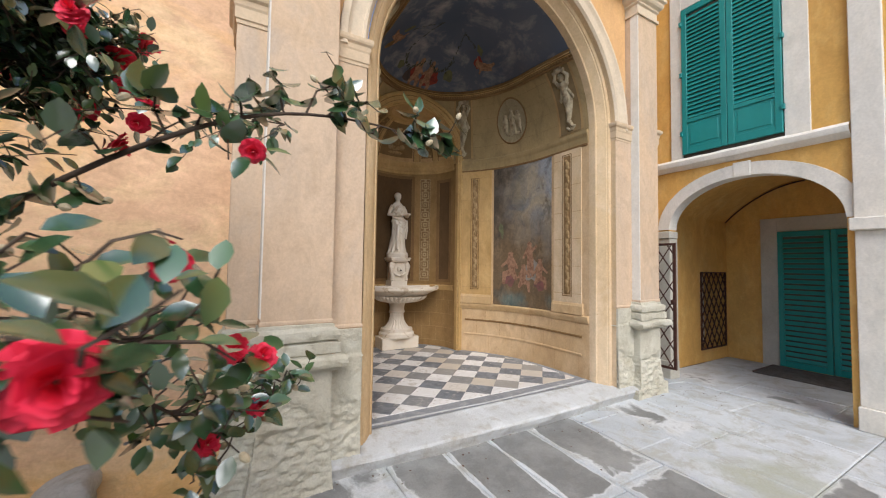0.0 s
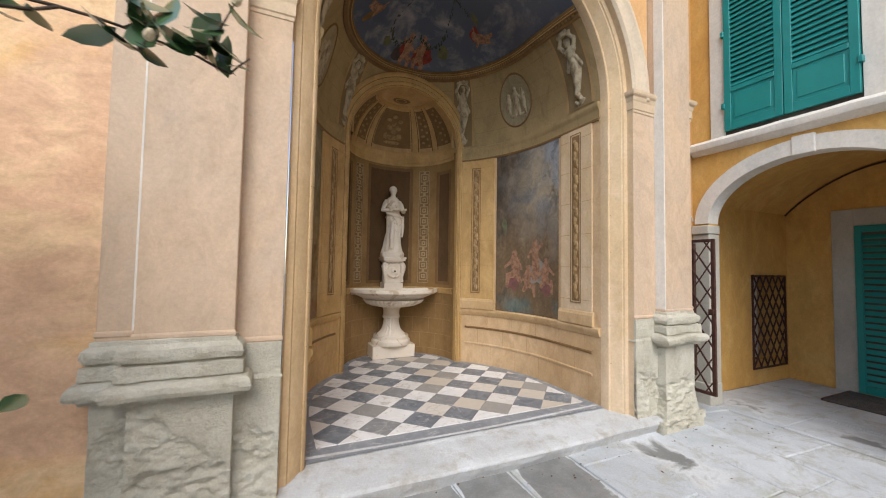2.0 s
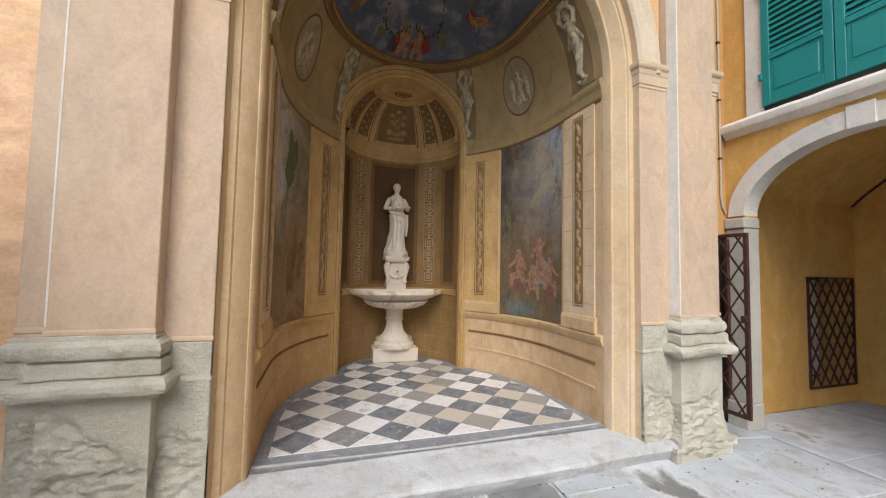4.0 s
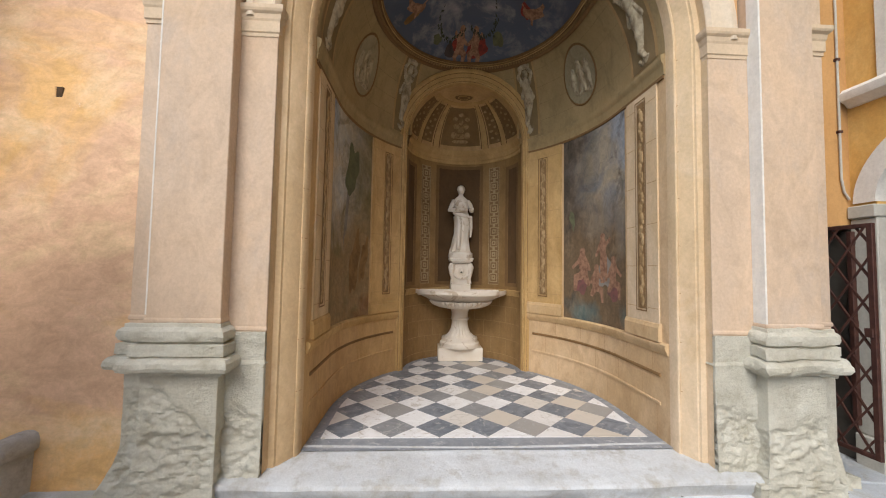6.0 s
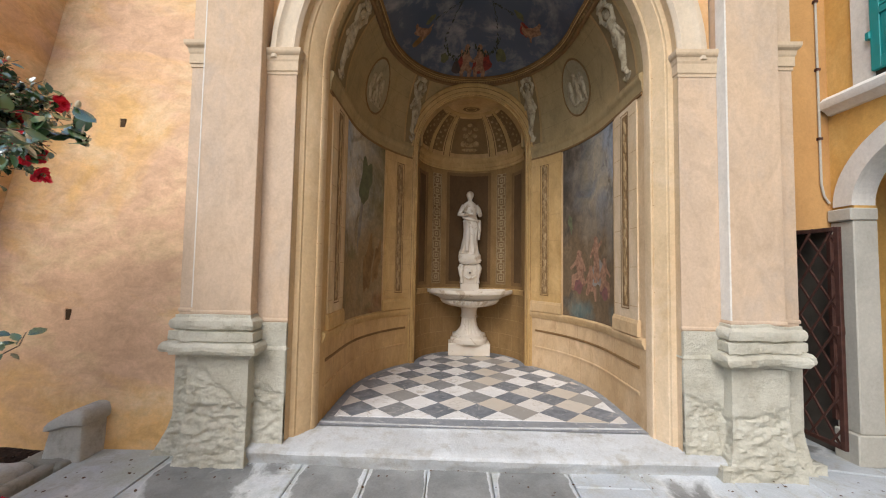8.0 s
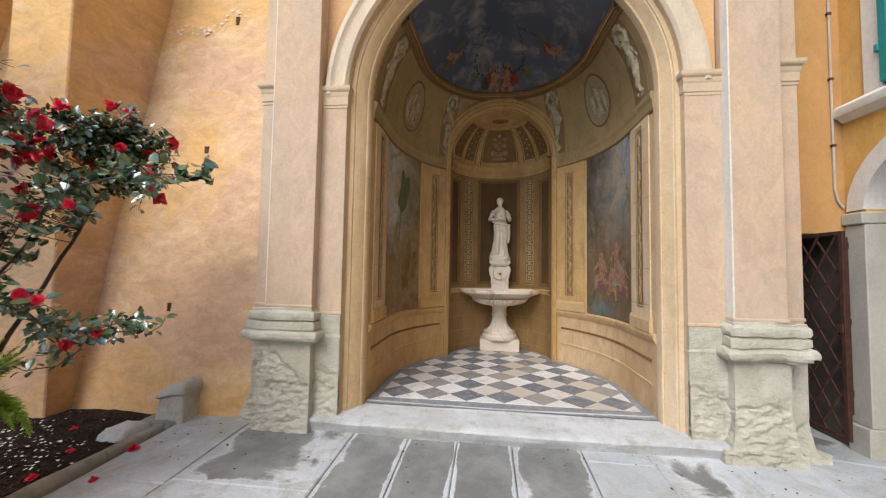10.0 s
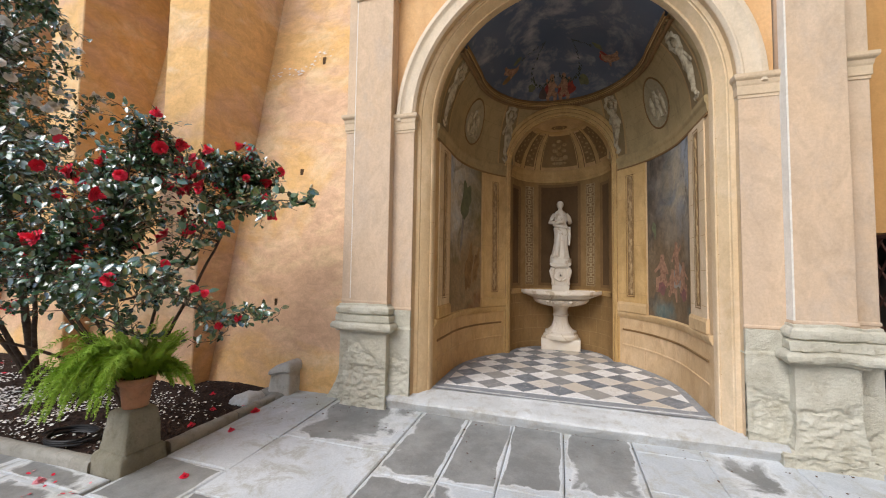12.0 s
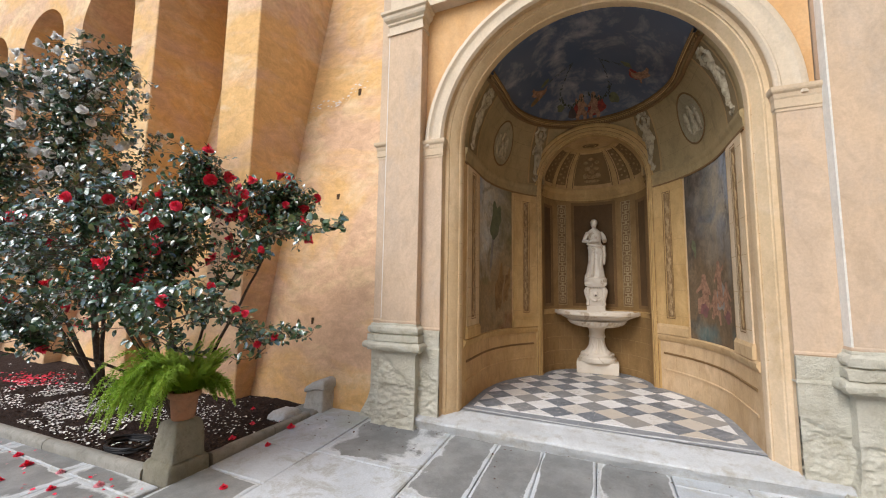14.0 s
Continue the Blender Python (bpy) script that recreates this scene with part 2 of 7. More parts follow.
# archivolt: mouldings round the arch, the inner ones running down as jambs
ARCHI = [(1.66, 2.635), (1.66, 2.56), (1.635, 2.545), (1.61, 2.545), (1.585, 2.567), (1.57, 2.57), (1.50, 2.57), (1.49, 2.557), (1.475, 2.557), (1.46, 2.575), (1.45, 2.585), (1.44, 2.64)]
JAMB = [(1.443, 2.575), (1.437, 2.632), (1.402, 2.638), (1.395, 2.652), (1.385, 2.655), (1.325, 2.742), (1.318, 2.738), (1.308, 2.745), (RIN, 2.775), (RIN, 2.83)]


def arch_rings(prof, foot=None, n=56):
    """The profile round the arch; its axis shifts a little from the front to the niche's mouth."""
    def axis(y):
        k = min(1.0, max(0.0, (y - 2.57) / 0.23))
        return FX + (CX - FX) * k, 3.06 + (SP - 3.06) * k
    rings = [[(axis(y)[0] - r * math.cos(a), y, axis(y)[1] + r * math.sin(a)) for r, y in prof] for a in (math.pi * i / n for i in range(n + 1))]
    if foot is not None:
        rings = [[(axis(y)[0] - r, y, foot) for r, y in prof]] + rings + [[(axis(y)[0] + r, y, foot) for r, y in prof]]
    return rings


bm = bmesh.new()
ribbon(bm, arch_rings(ARCHI))
smooth(part("archivolt", fix(bm), M_PALE, facade, "pale moulded archivolt"), 40)
rings = arch_rings(JAMB, 0.12)
for half, mat, lab in ((rings[:30], M_JAMB, "golden moulded inner arch and jamb"), (rings[29:], M_JAMB_R, "cream moulded inner arch and jamb")):
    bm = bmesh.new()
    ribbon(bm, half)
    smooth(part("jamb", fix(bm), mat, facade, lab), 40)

M_SEAM = plaster("painted_jamb_seam", (0.36, 0.225, 0.10), (0.42, 0.27, 0.13), (0.32, 0.19, 0.085), grain=0.05)
for side in (-1, 1):
    bm = bmesh.new()
    for i in range(8):
        z = 0.62 + 0.34 * i
        sheet(bm, lambda u, v: (CX + side * (1.3245 - 0.0255 * u), 2.7375 + 0.04 * u - 0.006, z + 0.005 * v), 3, 1)
    part("jamb_joints", bm, M_SEAM, facade)["kind"] = "stuff"

CAP = [(0.0, 0.0), (0.006, 0.0), (0.006, 0.022), (0.014, 0.03), (0.014, 0.10), (0.02, 0.115), (0.024, 0.145), (0.04, 0.16), (0.046, 0.175), (0.046, 0.20), (0.0, 0.204)]
BIGCAP = [(0.0, 0.0), (0.018, 0.0), (0.018, 0.035), (0.004, 0.045), (0.004, 0.115), (0.022, 0.13), (0.022, 0.15), (0.05, 0.175), (0.062, 0.20), (0.062, 0.23), (0.085, 0.245), (0.085, 0.275), (0.0, 0.28)]
PLINTH = [(0.0, 1.092), (0.016, 1.088), (0.018, 1.068), (0.03, 1.062), (0.05, 1.045), (0.056, 1.015), (0.046, 0.985), (0.024, 0.976), (0.022, 0.970), (0.056, 0.964), (0.057, 0.900), (0.044, 0.896), (0.046, 0.890), (0.082, 0.884), (0.100, 0.862), (0.104, 0.835), (0.094, 0.812), (0.052, 0.806), (0.048, 0.800), (0.046, 0.782), (0.018, 0.778)]


def die(bm, x0, x1, yf, yb, ztop, flare_l, flare_r, flare_f, wear, skin=(0.8, 0.8), reach=0.55):
    """A block of soft stone with a smooth skin above a ragged break, flaked and bedded below it, that spreads towards the ground."""
    n, m = 96, 90
    w = (yb - yf)
    run = 2 * w + (x1 - x0)

    def fn(u, v):
        z = ztop * v
        k = max(0.0, (reach - v) / reach) ** 1.5
        s = u * run
        a, b, f = x0 - flare_l * k, x1 + flare_r * k, yf - flare_f * k
        if s < w:
            p, q = Vector((a, yb + (f - yb) * s / w, z)), Vector((-1, 0, 0))
        elif s < w + x1 - x0:
            p, q = Vector((a + (b - a) * (s - w) / (x1 - x0), f, z)), Vector((0, -1, 0))
        else:
            p, q = Vector((b, f + (yb - f) * (s - w - x1 + x0) / w, z)), Vector((1, 0, 0))
        t = min(1.0, max(0.0, (s - w) / (x1 - x0)))
        edge = skin[0] + (skin[1] - skin[0]) * t + 0.10 * noise.noise((p.x * 5, p.y * 5, 2.0)) + 0.04 * noise.noise((p.x * 19, p.y * 19, 5.0))
        off = min(1.0, max(0.0, (edge - v) / 0.035))
        beds = noise.fractal(Vector((p.x * 2.4, p.y * 2.4, z * 8.0 + p.x * 1.5)), 0.8, 2.1, 5)
        lump = noise.noise((p.x * 3.1, p.y * 3.1, z * 4.0))
        flake = noise.fractal(Vector((p.x * 13, p.y * 13, z * 24)), 0.6, 2.1, 5)
        h = wear * off * (0.26 * beds + 0.36 * lump + 0.46 * flake) - 0.014 * off * (1 - k)
        h += 0.0015 * noise.noise((p.x * 9, p.y * 9, z * 9))
        near = min(abs(s - w), abs(s - w - x1 + x0))
        return p + q * h * min(1.0, 0.15 + near / 0.05)
    sheet(bm, fn, n, m)


for side in (-1, 1):
    a, b = sorted((FX + side * (1.68 if side < 0 else 1.73), FX + side * 2.112))
    o0, o1 = sorted((FX + side * 2.09, FX + side * (2.29 if side < 0 else 2.312)))
    i0, i1 = sorted((FX + side * 1.447, FX + side * 1.75))
    pier = bag("pilaster")
    pier.parent = facade
    boxed("shaft", a, b, 2.48, 2.80, 1.10, 4.45, M_PIL, pier, 0.004)
    if side < 0:
        boxed("lime_seam", a - 0.004, a + 0.005, 2.478, 2.61, 1.15, 4.44, M_WHITE, pier, 0.001)
    # Lime on the return; its white also carries the light striking that face.
    if side > 0:
        boxed("lime_washed_edge", a - 0.003, a + 0.010, 2.477, 2.571, 1.105, 4.44, M_WHITE, pier, 0.001)
    bm = bmesh.new()
    mould(bm, a, b, 2.48, 2.80, [(o, 4.44 + z) for o, z in BIGCAP])
    part("capital", fix(bm), M_PALE, pier, "pale moulded capital")
    boxed("side_shaft", o0, o1, 2.60, 2.98, 1.07, 9.0, M_PIL, pier, 0.004)
    bm = bmesh.new()
    mould(bm, o0, o1, 2.60, 2.96, [(o, 3.0 + z) for o, z in CAP])
    part("side_capital", fix(bm), M_CAP, pier)
    boxed("impost_shaft", i0, i1, 2.572, 2.83, 1.03, 2.95, M_PIL, pier, 0.004)
    bm = bmesh.new()
    mould(bm, i0, i1, 2.572, 2.83, [(o * 0.75, 2.93 + z) for o, z in CAP])
    part("impost_capital", fix(bm), M_CAP, pier, "tan moulded impost")
    for f0, f1, fy in ((a, b, 2.48), (o0, o1, 2.60), (i0 + 0.002, i1 - 0.002, 2.572)):
        bm = bmesh.new()
        mould(bm, f0, f1, fy, 2.81, [(0.0, 1.132), (0.003, 1.130), (0.006, 1.122), (0.006, 1.108), (0.003, 1.103), (0.0, 1.10)] if fy != 2.572 else [(0.0, 1.072), (0.003, 1.070), (0.006, 1.062), (0.006, 1.048), (0.0, 1.042)])
        part("foot_fillet", fix(bm), M_PIL, pier)
    # plinth, eroded
    wear = 0.012 if side < 0 else 0.032
    bm = bmesh.new()
    mould(bm, a, b, 2.48, 2.82, [(o * 0.9, z * 0.963 + 0.052) for o, z in PLINTH], 40, wear * 0.5, 7)
    smooth(part("base_moulding", fix(bm), M_STONE, pier, "worn grey stone base moulding"), 26)
    bm = bmesh.new()
    mould(bm, o0, o1, 2.60, 2.98, [(o * (0.8 if side < 0 else 0.6), z * 0.963 + 0.035) for o, z in PLINTH], 24, wear * 0.5, 7)
    smooth(part("side_base_moulding", fix(bm), M_STONE, pier), 26)
    bm = bmesh.new()
    die(bm, a - 0.006, b + 0.006, 2.472, 2.84, 0.82, 0.07 if side < 0 else 0.06, 0.02 if side < 0 else 0.08, 0.05, 0.037, (0.98, 0.56) if side < 0 else (0.56, 0.74))
    smooth(part("plinth_block", fix(bm), M_STONE, pier, "eroded flaking sandstone plinth block"), 60)
    bm = bmesh.new()
    die(bm, o0 - 0.006, o1 + 0.006, 2.59, 3.0, 0.81, 0.16 if side < 0 else 0.0, 0.0 if side < 0 else 0.06, 0.05, 0.034 if side < 0 else 0.026, (0.9, 0.95) if side < 0 else (0.3, 0.45), 0.45)
    smooth(part("side_plinth_block", fix(bm), M_STONE, pier), 60)
    bm = bmesh.new()
    mould(bm, i0 + 0.002, i1 - 0.002, 2.56, 2.82, [(0.0, 1.04), (0.0, 0.87), (0.008, 0.855), (0.012, 0.845)], 10, 0.003)
    part("impost_base", fix(bm), M_STONE, pier)
    bm = bmesh.new()
    die(bm, i0 - 0.002, i1 + 0.004, 2.552, 2.85, 0.85, 0.0, 0.0, 0.02, 0.034, (0.7, 0.62))
    smooth(part("impost_plinth_block", fix(bm), M_STONE, pier), 60)

# entablature over the capitals
bm = bmesh.new()
mould(bm, FX - 2.12, FX + 2.12, 2.50, 2.82, [(0.0, 4.71), (0.0, 4.98), (0.02, 4.99), (0.02, 5.16), (0.05, 5.19), (0.09, 5.25), (0.14, 5.28), (0.14, 5.34), (0.0, 5.38)])
part("entablature", fix(bm), M_PALE, facade, "pale moulded entablature")
boxed("upper_wall", FX - 2.12, FX + 2.12, 2.62, 3.0, 5.38, 9.0, M_ORANGE, facade)

bm = bmesh.new()
die(bm, FX + 1.62, FX + 2.19, 2.43, 2.95, 0.15, 0.0, 0.0, 0.012, 0.03, (2, 2))
box(bm, FX + 1.64, FX + 2.17, 2.46, 2.95, 0.10, 0.142)
die(bm, FX + 2.16, FX + 2.46, 2.575, 2.95, 0.11, 0.0, 0.0, 0.012, 0.02, (2, 2))
box(bm, FX + 2.16, FX + 2.44, 2.60, 2.95, 0.06, 0.10)
smooth(part("footing", fix(bm), M_STONE, facade, "low worn stone footing"), 50)

# worn step before the niche
bm = bmesh.new()


def step_fn(u, v):
    x = 0.58 + (4.12 - 0.58) * u
    prof = [(2.50, -0.02), (2.485, 0.06), (2.465, 0.105), (2.455, 0.135), (2.465, 0.158), (2.51, 0.172), (2.61, 0.186), (2.73, 0.20), (2.86, FLOOR - 0.004)]
    k = v * (len(prof) - 1)
    i = min(int(k), len(prof) - 2)
    y, z = (prof[i][c] + (prof[i + 1][c] - prof[i][c]) * (k - i) for c in (0, 1))
    w = max(0, 1 - v * 1.4)
    y += 0.028 * w * noise.fractal(Vector((x * 2.6, 0.3, z * 4)), 0.9, 2, 4) + 0.02 * math.sin(x * 2.1)
    z += 0.018 * noise.noise((x * 1.7, y * 3, 9)) * (1 - abs(2 * v - 1)) - 0.012 * max(0, math.sin(u * math.pi)) * (0.4 < v < 0.95)
    return (x, y, z)


sheet(bm, step_fn, 120, 32)
step = struct(smooth(part("step", fix(bm), M_STEP), 60), "low worn grey stone step with a ragged edge", "step")

# ---- inside of the niche ----
niche = struct(bag("niche"), "golden frescoed apse with painted pilasters and panels", "niche")
YC, PA, PB = 3.50, 1.30, 1.62     # half-ellipse of its plan
Y0 = 2.815
YI, RI, SPI = 4.84, 0.73, 3.08    # inner niche: its axis, radius, springing


def plan_half(n=64, end=math.pi / 2):
    pts = [(PA, Y0 + (YC - Y0) * i / 8) for i in range(8)]
    pts += [(PA * math.cos(end * i / n), YC + PB * math.sin(end * i / n)) for i in range(n + 1)]
    return pts


HALF = plan_half()
RUN = [0.0]
for p, q in zip(HALF, HALF[1:]):
    RUN.append(RUN[-1] + math.dist(p, q))


def at_run(s):
    """Plan point and inward normal at the run s from the front, on the side x > 0."""
    s = min(max(s, 0.0), RUN[-1])
    i = min(max(k for k in range(len(RUN)) if RUN[k] <= s + 1e-9), len(RUN) - 2)
    f = (s - RUN[i]) / (RUN[i + 1] - RUN[i])
    (x0, y0), (x1, y1) = HALF[i], HALF[i + 1]
    d = Vector((x1 - x0, y1 - y0)).normalized()
    return x0 + (x1 - x0) * f, y0 + (y1 - y0) * f, -d.y, d.x


def wall_point(side, s, z, off=0.0):
    x, y, nx, ny = at_run(s)
    return Vector((CX + side * (x + off * nx), y + off * ny, z))


def run_at_y(y):
    return next(RUN[i] + (RUN[i + 1] - RUN[i]) * (y - HALF[i][1]) / (HALF[i + 1][1] - HALF[i][1]) for i in range(len(HALF) - 1) if HALF[i + 1][1] >= y)


S_END = run_at_y(YC + PB * math.sqrt(1 - (RI / PA) ** 2))


def dome_point(side, s, phi, off=0.0):
    x, y, nx, ny = at_run(s)
    back = max(0.0, min(1.0, (y - YC) / PB))
    e = 2.0 + 0.45 * back
    sn = math.sin(phi)
    c = max(0.0, 1 - sn ** e) ** (1 / e)
    p = Vector((side * x * c, YC + (y - YC) * c if y > YC else y, SP + RIN * sn))
    if off:
        mid = Vector((0, min(y, YC), SP))
        p += (mid - p).normalized() * off
    return p + Vector((CX, 0, 0))


def wall_patch(bm, side, s0, s1, z0, z1, off, nu=10, nv=1):
    sheet(bm, lambda u, v: wall_point(side, s0 + (s1 - s0) * u, z0 + (z1 - z0) * v, off), nu, nv)


for side in (-1, 1):
    bm = bmesh.new()
    sheet(bm, lambda u, v: wall_point(side, S_END * u, 0.0 + 3.10 * v), 50, 6)
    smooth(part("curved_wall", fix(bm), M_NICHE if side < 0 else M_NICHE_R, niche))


def in_mouth(p):
    return p.z < SPI + 1e-6 + math.sqrt(max(0, 0.80 ** 2 - (p.x - CX) ** 2)) and abs(p.x - CX) < 0.80 and p.y > 4.3


def ring_phi(s):
    return radians(40.0 + 6.0 * min(1.0, max(0.0, s / RUN[-1])) ** 0.8)


for name, lo, hi, mat in (("drum", lambda s: 0.0, ring_phi, M_DRUM), ):
    bm = bmesh.new()
    for side in (-1, 1):
        sheet(bm, lambda u, v: dome_point(side, RUN[-1] * u, lo(RUN[-1] * u) + (hi(RUN[-1] * u) - lo(RUN[-1] * u)) * v), 72, 24)
    bmesh.ops.delete(bm, geom=[f for f in bm.faces if all(in_mouth(v.co) for v in f.verts)], context="FACES")
    smooth(part(name, fix(bm), mat, niche, "olive painted band below the sky fresco"), 60)

# sky fresco in the semi-dome
k = Mat("sky_fresco", 0.8, spec=0.25)
cl = k.ramp(k.noise(2.4, 9, 0.66, (1, 1, 1.6), 4.0, 0.3), 0.50, 0.70)
col = k.mix(k.ramp(k.noise(0.9, 4, 0.5, None, 2.0), 0.35, 0.65), (0.072, 0.090, 0.125), (0.108, 0.120, 0.150))
col = k.mix(cl, col, (0.30, 0.27, 0.265))
col = k.mix(k.ramp(k.noise(1.1, 5, 0.6, None, 9.0), 0.55, 0.75), col, (0.085, 0.085, 0.105))
k.colour(col).bump(k.noise(40, 4, 0.7), 0.05, 0.003)
M_SKYF = k.m
bm = bmesh.new()
for side in (-1, 1):
    sheet(bm, lambda u, v: dome_point(side, RUN[-1] * u, ring_phi(RUN[-1] * u) + (math.pi / 2 - ring_phi(RUN[-1] * u)) * v), 72, 26)
smooth(part("sky_fresco", fix(bm), M_SKYF, niche, "painted blue-grey sky with pale clouds"), 60)

M_STRIP0 = plaster("brown_dentil_paint", (0.30, 0.19, 0.085), (0.34, 0.22, 0.1), (0.25, 0.15, 0.07), grain=0.05)

# moulded ring below the fresco
ringp = [(-0.085, 0.004), (-0.085, 0.02), (-0.07, 0.035), (-0.052, 0.035), (-0.045, 0.02), (-0.02, 0.02), (-0.012, 0.05), (0.012, 0.055), (0.018, 0.03), (0.04, 0.02), (0.045, 0.003)]
bm = bmesh.new()
path = []
for side in (1, -1):
    seq = [RUN[-1] * i / 90 for i in range(91)]
    for s in (seq if side > 0 else seq[::-1][1:]):
        path.append([dome_point(side, s, ring_phi(s) + a / RIN, o) for a, o in ringp])
ribbon(bm, path)
smooth(part("cornice_ring", fix(bm), M_LINE, niche, "brown painted dentil cornice ring"), 40)
bm = bmesh.new()
ribbon(bm, [[p[6] + (p[6] - p[5]) * 0.05, p[7] + Vector((0, 0, 0.004)), p[8]] for p in path])
smooth(part("cornice_edge", fix(bm), M_GOLD, niche), 40)
bm = bmesh.new()
for side in (-1, 1):
    s = 0.05
    while s < RUN[-1]:
        a = [dome_point(side, s + ds, ring_phi(s) + da / RIN, o) for o in (0.018, 0.034) for ds, da in ((0, -0.044), (0.022, -0.044), (0.022, -0.021), (0, -0.021))]
        v = [bm.verts.new(p) for p in a]
        for f in ((4, 5, 6, 7), (0, 1, 5, 4), (1, 2, 6, 5), (2, 3, 7, 6), (3, 0, 4, 7)):
            bm.faces.new([v[i] for i in f])
        s += 0.044
part("dentils", fix(bm), M_STRIP0, niche)["kind"] = "stuff"

# cornice at the springing and the dado mouldings, along the curved walls
CORN = [(0.0, 2.95), (0.010, 2.952), (0.010, 2.972), (0.014, 2.985), (0.014, 3.02), (0.020, 3.035), (0.030, 3.055), (0.034, 3.08), (0.034, 3.10), (0.0, 3.115)]
DADO = [(0.0, 0.84), (0.012, 0.845), (0.016, 0.865), (0.03, 0.885), (0.03, 0.915), (0.012, 0.925), (0.0, 0.93)]
LOW = [(0.0, 0.665), (0.008, 0.668), (0.010, 0.682), (0.008, 0.69), (0.0, 0.692)]


def run_mould(name, prof, s0, s1, mat, label=""):
    for side in (-1, 1):
        bm = bmesh.new()
        ribbon(bm, [[wall_point(side, s0 + (s1 - s0) * i / 44, z, o) for o, z in prof] for i in range(45)])
        for s in (s0, s1):
            bm.faces.new([bm.verts.new(wall_point(side, s, z, o)) for o, z in prof])
        smooth(part(name, fix(bm), RIGHT_COPY.get(mat, mat) if side > 0 else mat, niche, label), 35)


RIGHT_COPY = {M_GOLD: M_GOLD_R, M_NICHE: M_NICHE_R, M_JAMB: M_JAMB_R}
run_mould("cornice", CORN, 0.02, S_END - 0.02, M_DRUM)
run_mould("cornice_line", [(0.0, 2.925), (0.013, 2.927), (0.015, 2.949), (0.0, 2.951)], 0.03, S_END - 0.1, M_LINE)
run_mould("dado_rail", DADO, 0.02, S_END - 0.1, M_GOLD)
run_mould("dado_line", LOW, 0.12, S_END - 0.17, M_LINE)
run_mould("dado_line", [(o, z - 0.21) for o, z in LOW], 0.12, S_END - 0.17, M_NICHE)

M_DRUMJ = plaster("faint_drum_joint", (0.26, 0.185, 0.09), (0.30, 0.215, 0.105), (0.20, 0.145, 0.07), grain=0.05)
M_JOINT = plaster("faint_painted_joint", (0.38, 0.24, 0.105), (0.44, 0.28, 0.13), (0.33, 0.20, 0.09), grain=0.05)
# painted ashlar joints on the dado and between the pilasters
for side in (-1, 1):
    bm = bmesh.new()
    for z0, z1, off in ((0.22, 0.455, 0.0), (0.485, 0.66, 0.19), (0.70, 0.84, 0.05)):
        s = 0.16 + off
        while s < S_END - 0.2:
            wall_patch(bm, side, s, s + 0.004, z0, z1, 0.003, 1, 1)
            s += 0.37
    part("painted_joint", fix(bm), M_JOINT, niche)["kind"] = "stuff"

# inner niche
bm = bmesh.new()
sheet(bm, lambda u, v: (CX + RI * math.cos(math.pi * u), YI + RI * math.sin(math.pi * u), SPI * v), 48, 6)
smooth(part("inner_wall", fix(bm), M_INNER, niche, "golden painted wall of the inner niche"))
bm = bmesh.new()
sheet(bm, lambda u, v: (CX + RI * math.cos(math.pi * u) * math.cos(math.pi / 2 * v), YI + RI * math.sin(math.pi * u) * math.cos(math.pi / 2 * v), SPI + RI * math.sin(math.pi / 2 * v)), 48, 20)
smooth(part("inner_vault", fix(bm), M_NICHE, niche, "ribbed painted half-dome"))
INARCH = [(0.905, 4.86), (0.905, 4.752), (0.885, 4.742), (0.86, 4.742), (0.85, 4.757), (0.79, 4.76), (0.785, 4.748), (0.765, 4.748), (0.755, 4.77), (0.735, 4.775), (RI, 4.80), (RI, 4.86)]
rings = [[(CX - r * math.cos(a), y, SPI + r * math.sin(a)) for r, y in INARCH] for a in (math.pi * i / 44 for i in range(45))]
rings = [[(CX - r, y, 0.15) for r, y in INARCH]] + rings + [[(CX + r, y, 0.15) for r, y in INARCH]]
bm = bmesh.new()
ribbon(bm, rings)
smooth(part("inner_archivolt", fix(bm), M_GOLD, niche, "golden moulded band round the inner niche"), 35)

for r0, r1, y in ((0.842, 0.850, 4.7535), (0.786, 0.793, 4.7545), (0.742, 0.747, 4.768)):
    bm = bmesh.new()
    rings = [[(CX - r * math.cos(a), y, SPI + r * math.sin(a)) for r in (r0, r1)] for a in (math.pi * i / 44 for i in range(45))]
    ribbon(bm, [[(CX - r, y, 0.22) for r in (r0, r1)]] + rings + [[(CX + r, y, 0.22) for r in (r0, r1)]])
    part("archivolt_line", fix(bm), M_LINE, niche)


def inner(a, z, off=0.0):
    return Vector((CX + (RI - off) * math.cos(a), YI + (RI - off) * math.sin(a), z))


def inner_ring(name, prof, mat):
    bm = bmesh.new()
    ribbon(bm, [[inner(math.pi * (0.01 + 0.98 * i / 48), z, o) for o, z in prof] for i in range(49)])
    smooth(part(name, fix(bm), mat, niche), 35)


inner_ring("inner_cornice", [(0.0, 2.98), (0.01, 2.985), (0.01, 3.02), (0.02, 3.03), (0.02, 3.09), (0.035, 3.11), (0.05, 3.14), (0.05, 3.17), (0.0, 3.19)], M_GOLD)
inner_ring("inner_dado", [(0.0, 1.10), (0.01, 1.103), (0.012, 1.13), (0.02, 1.15), (0.02, 1.175), (0.0, 1.18)], M_GOLD)

# ---- marble floor of the niche ----
floor = struct(bag("niche_floor"), "chequered black and white marble floor laid diagonally", "floor")


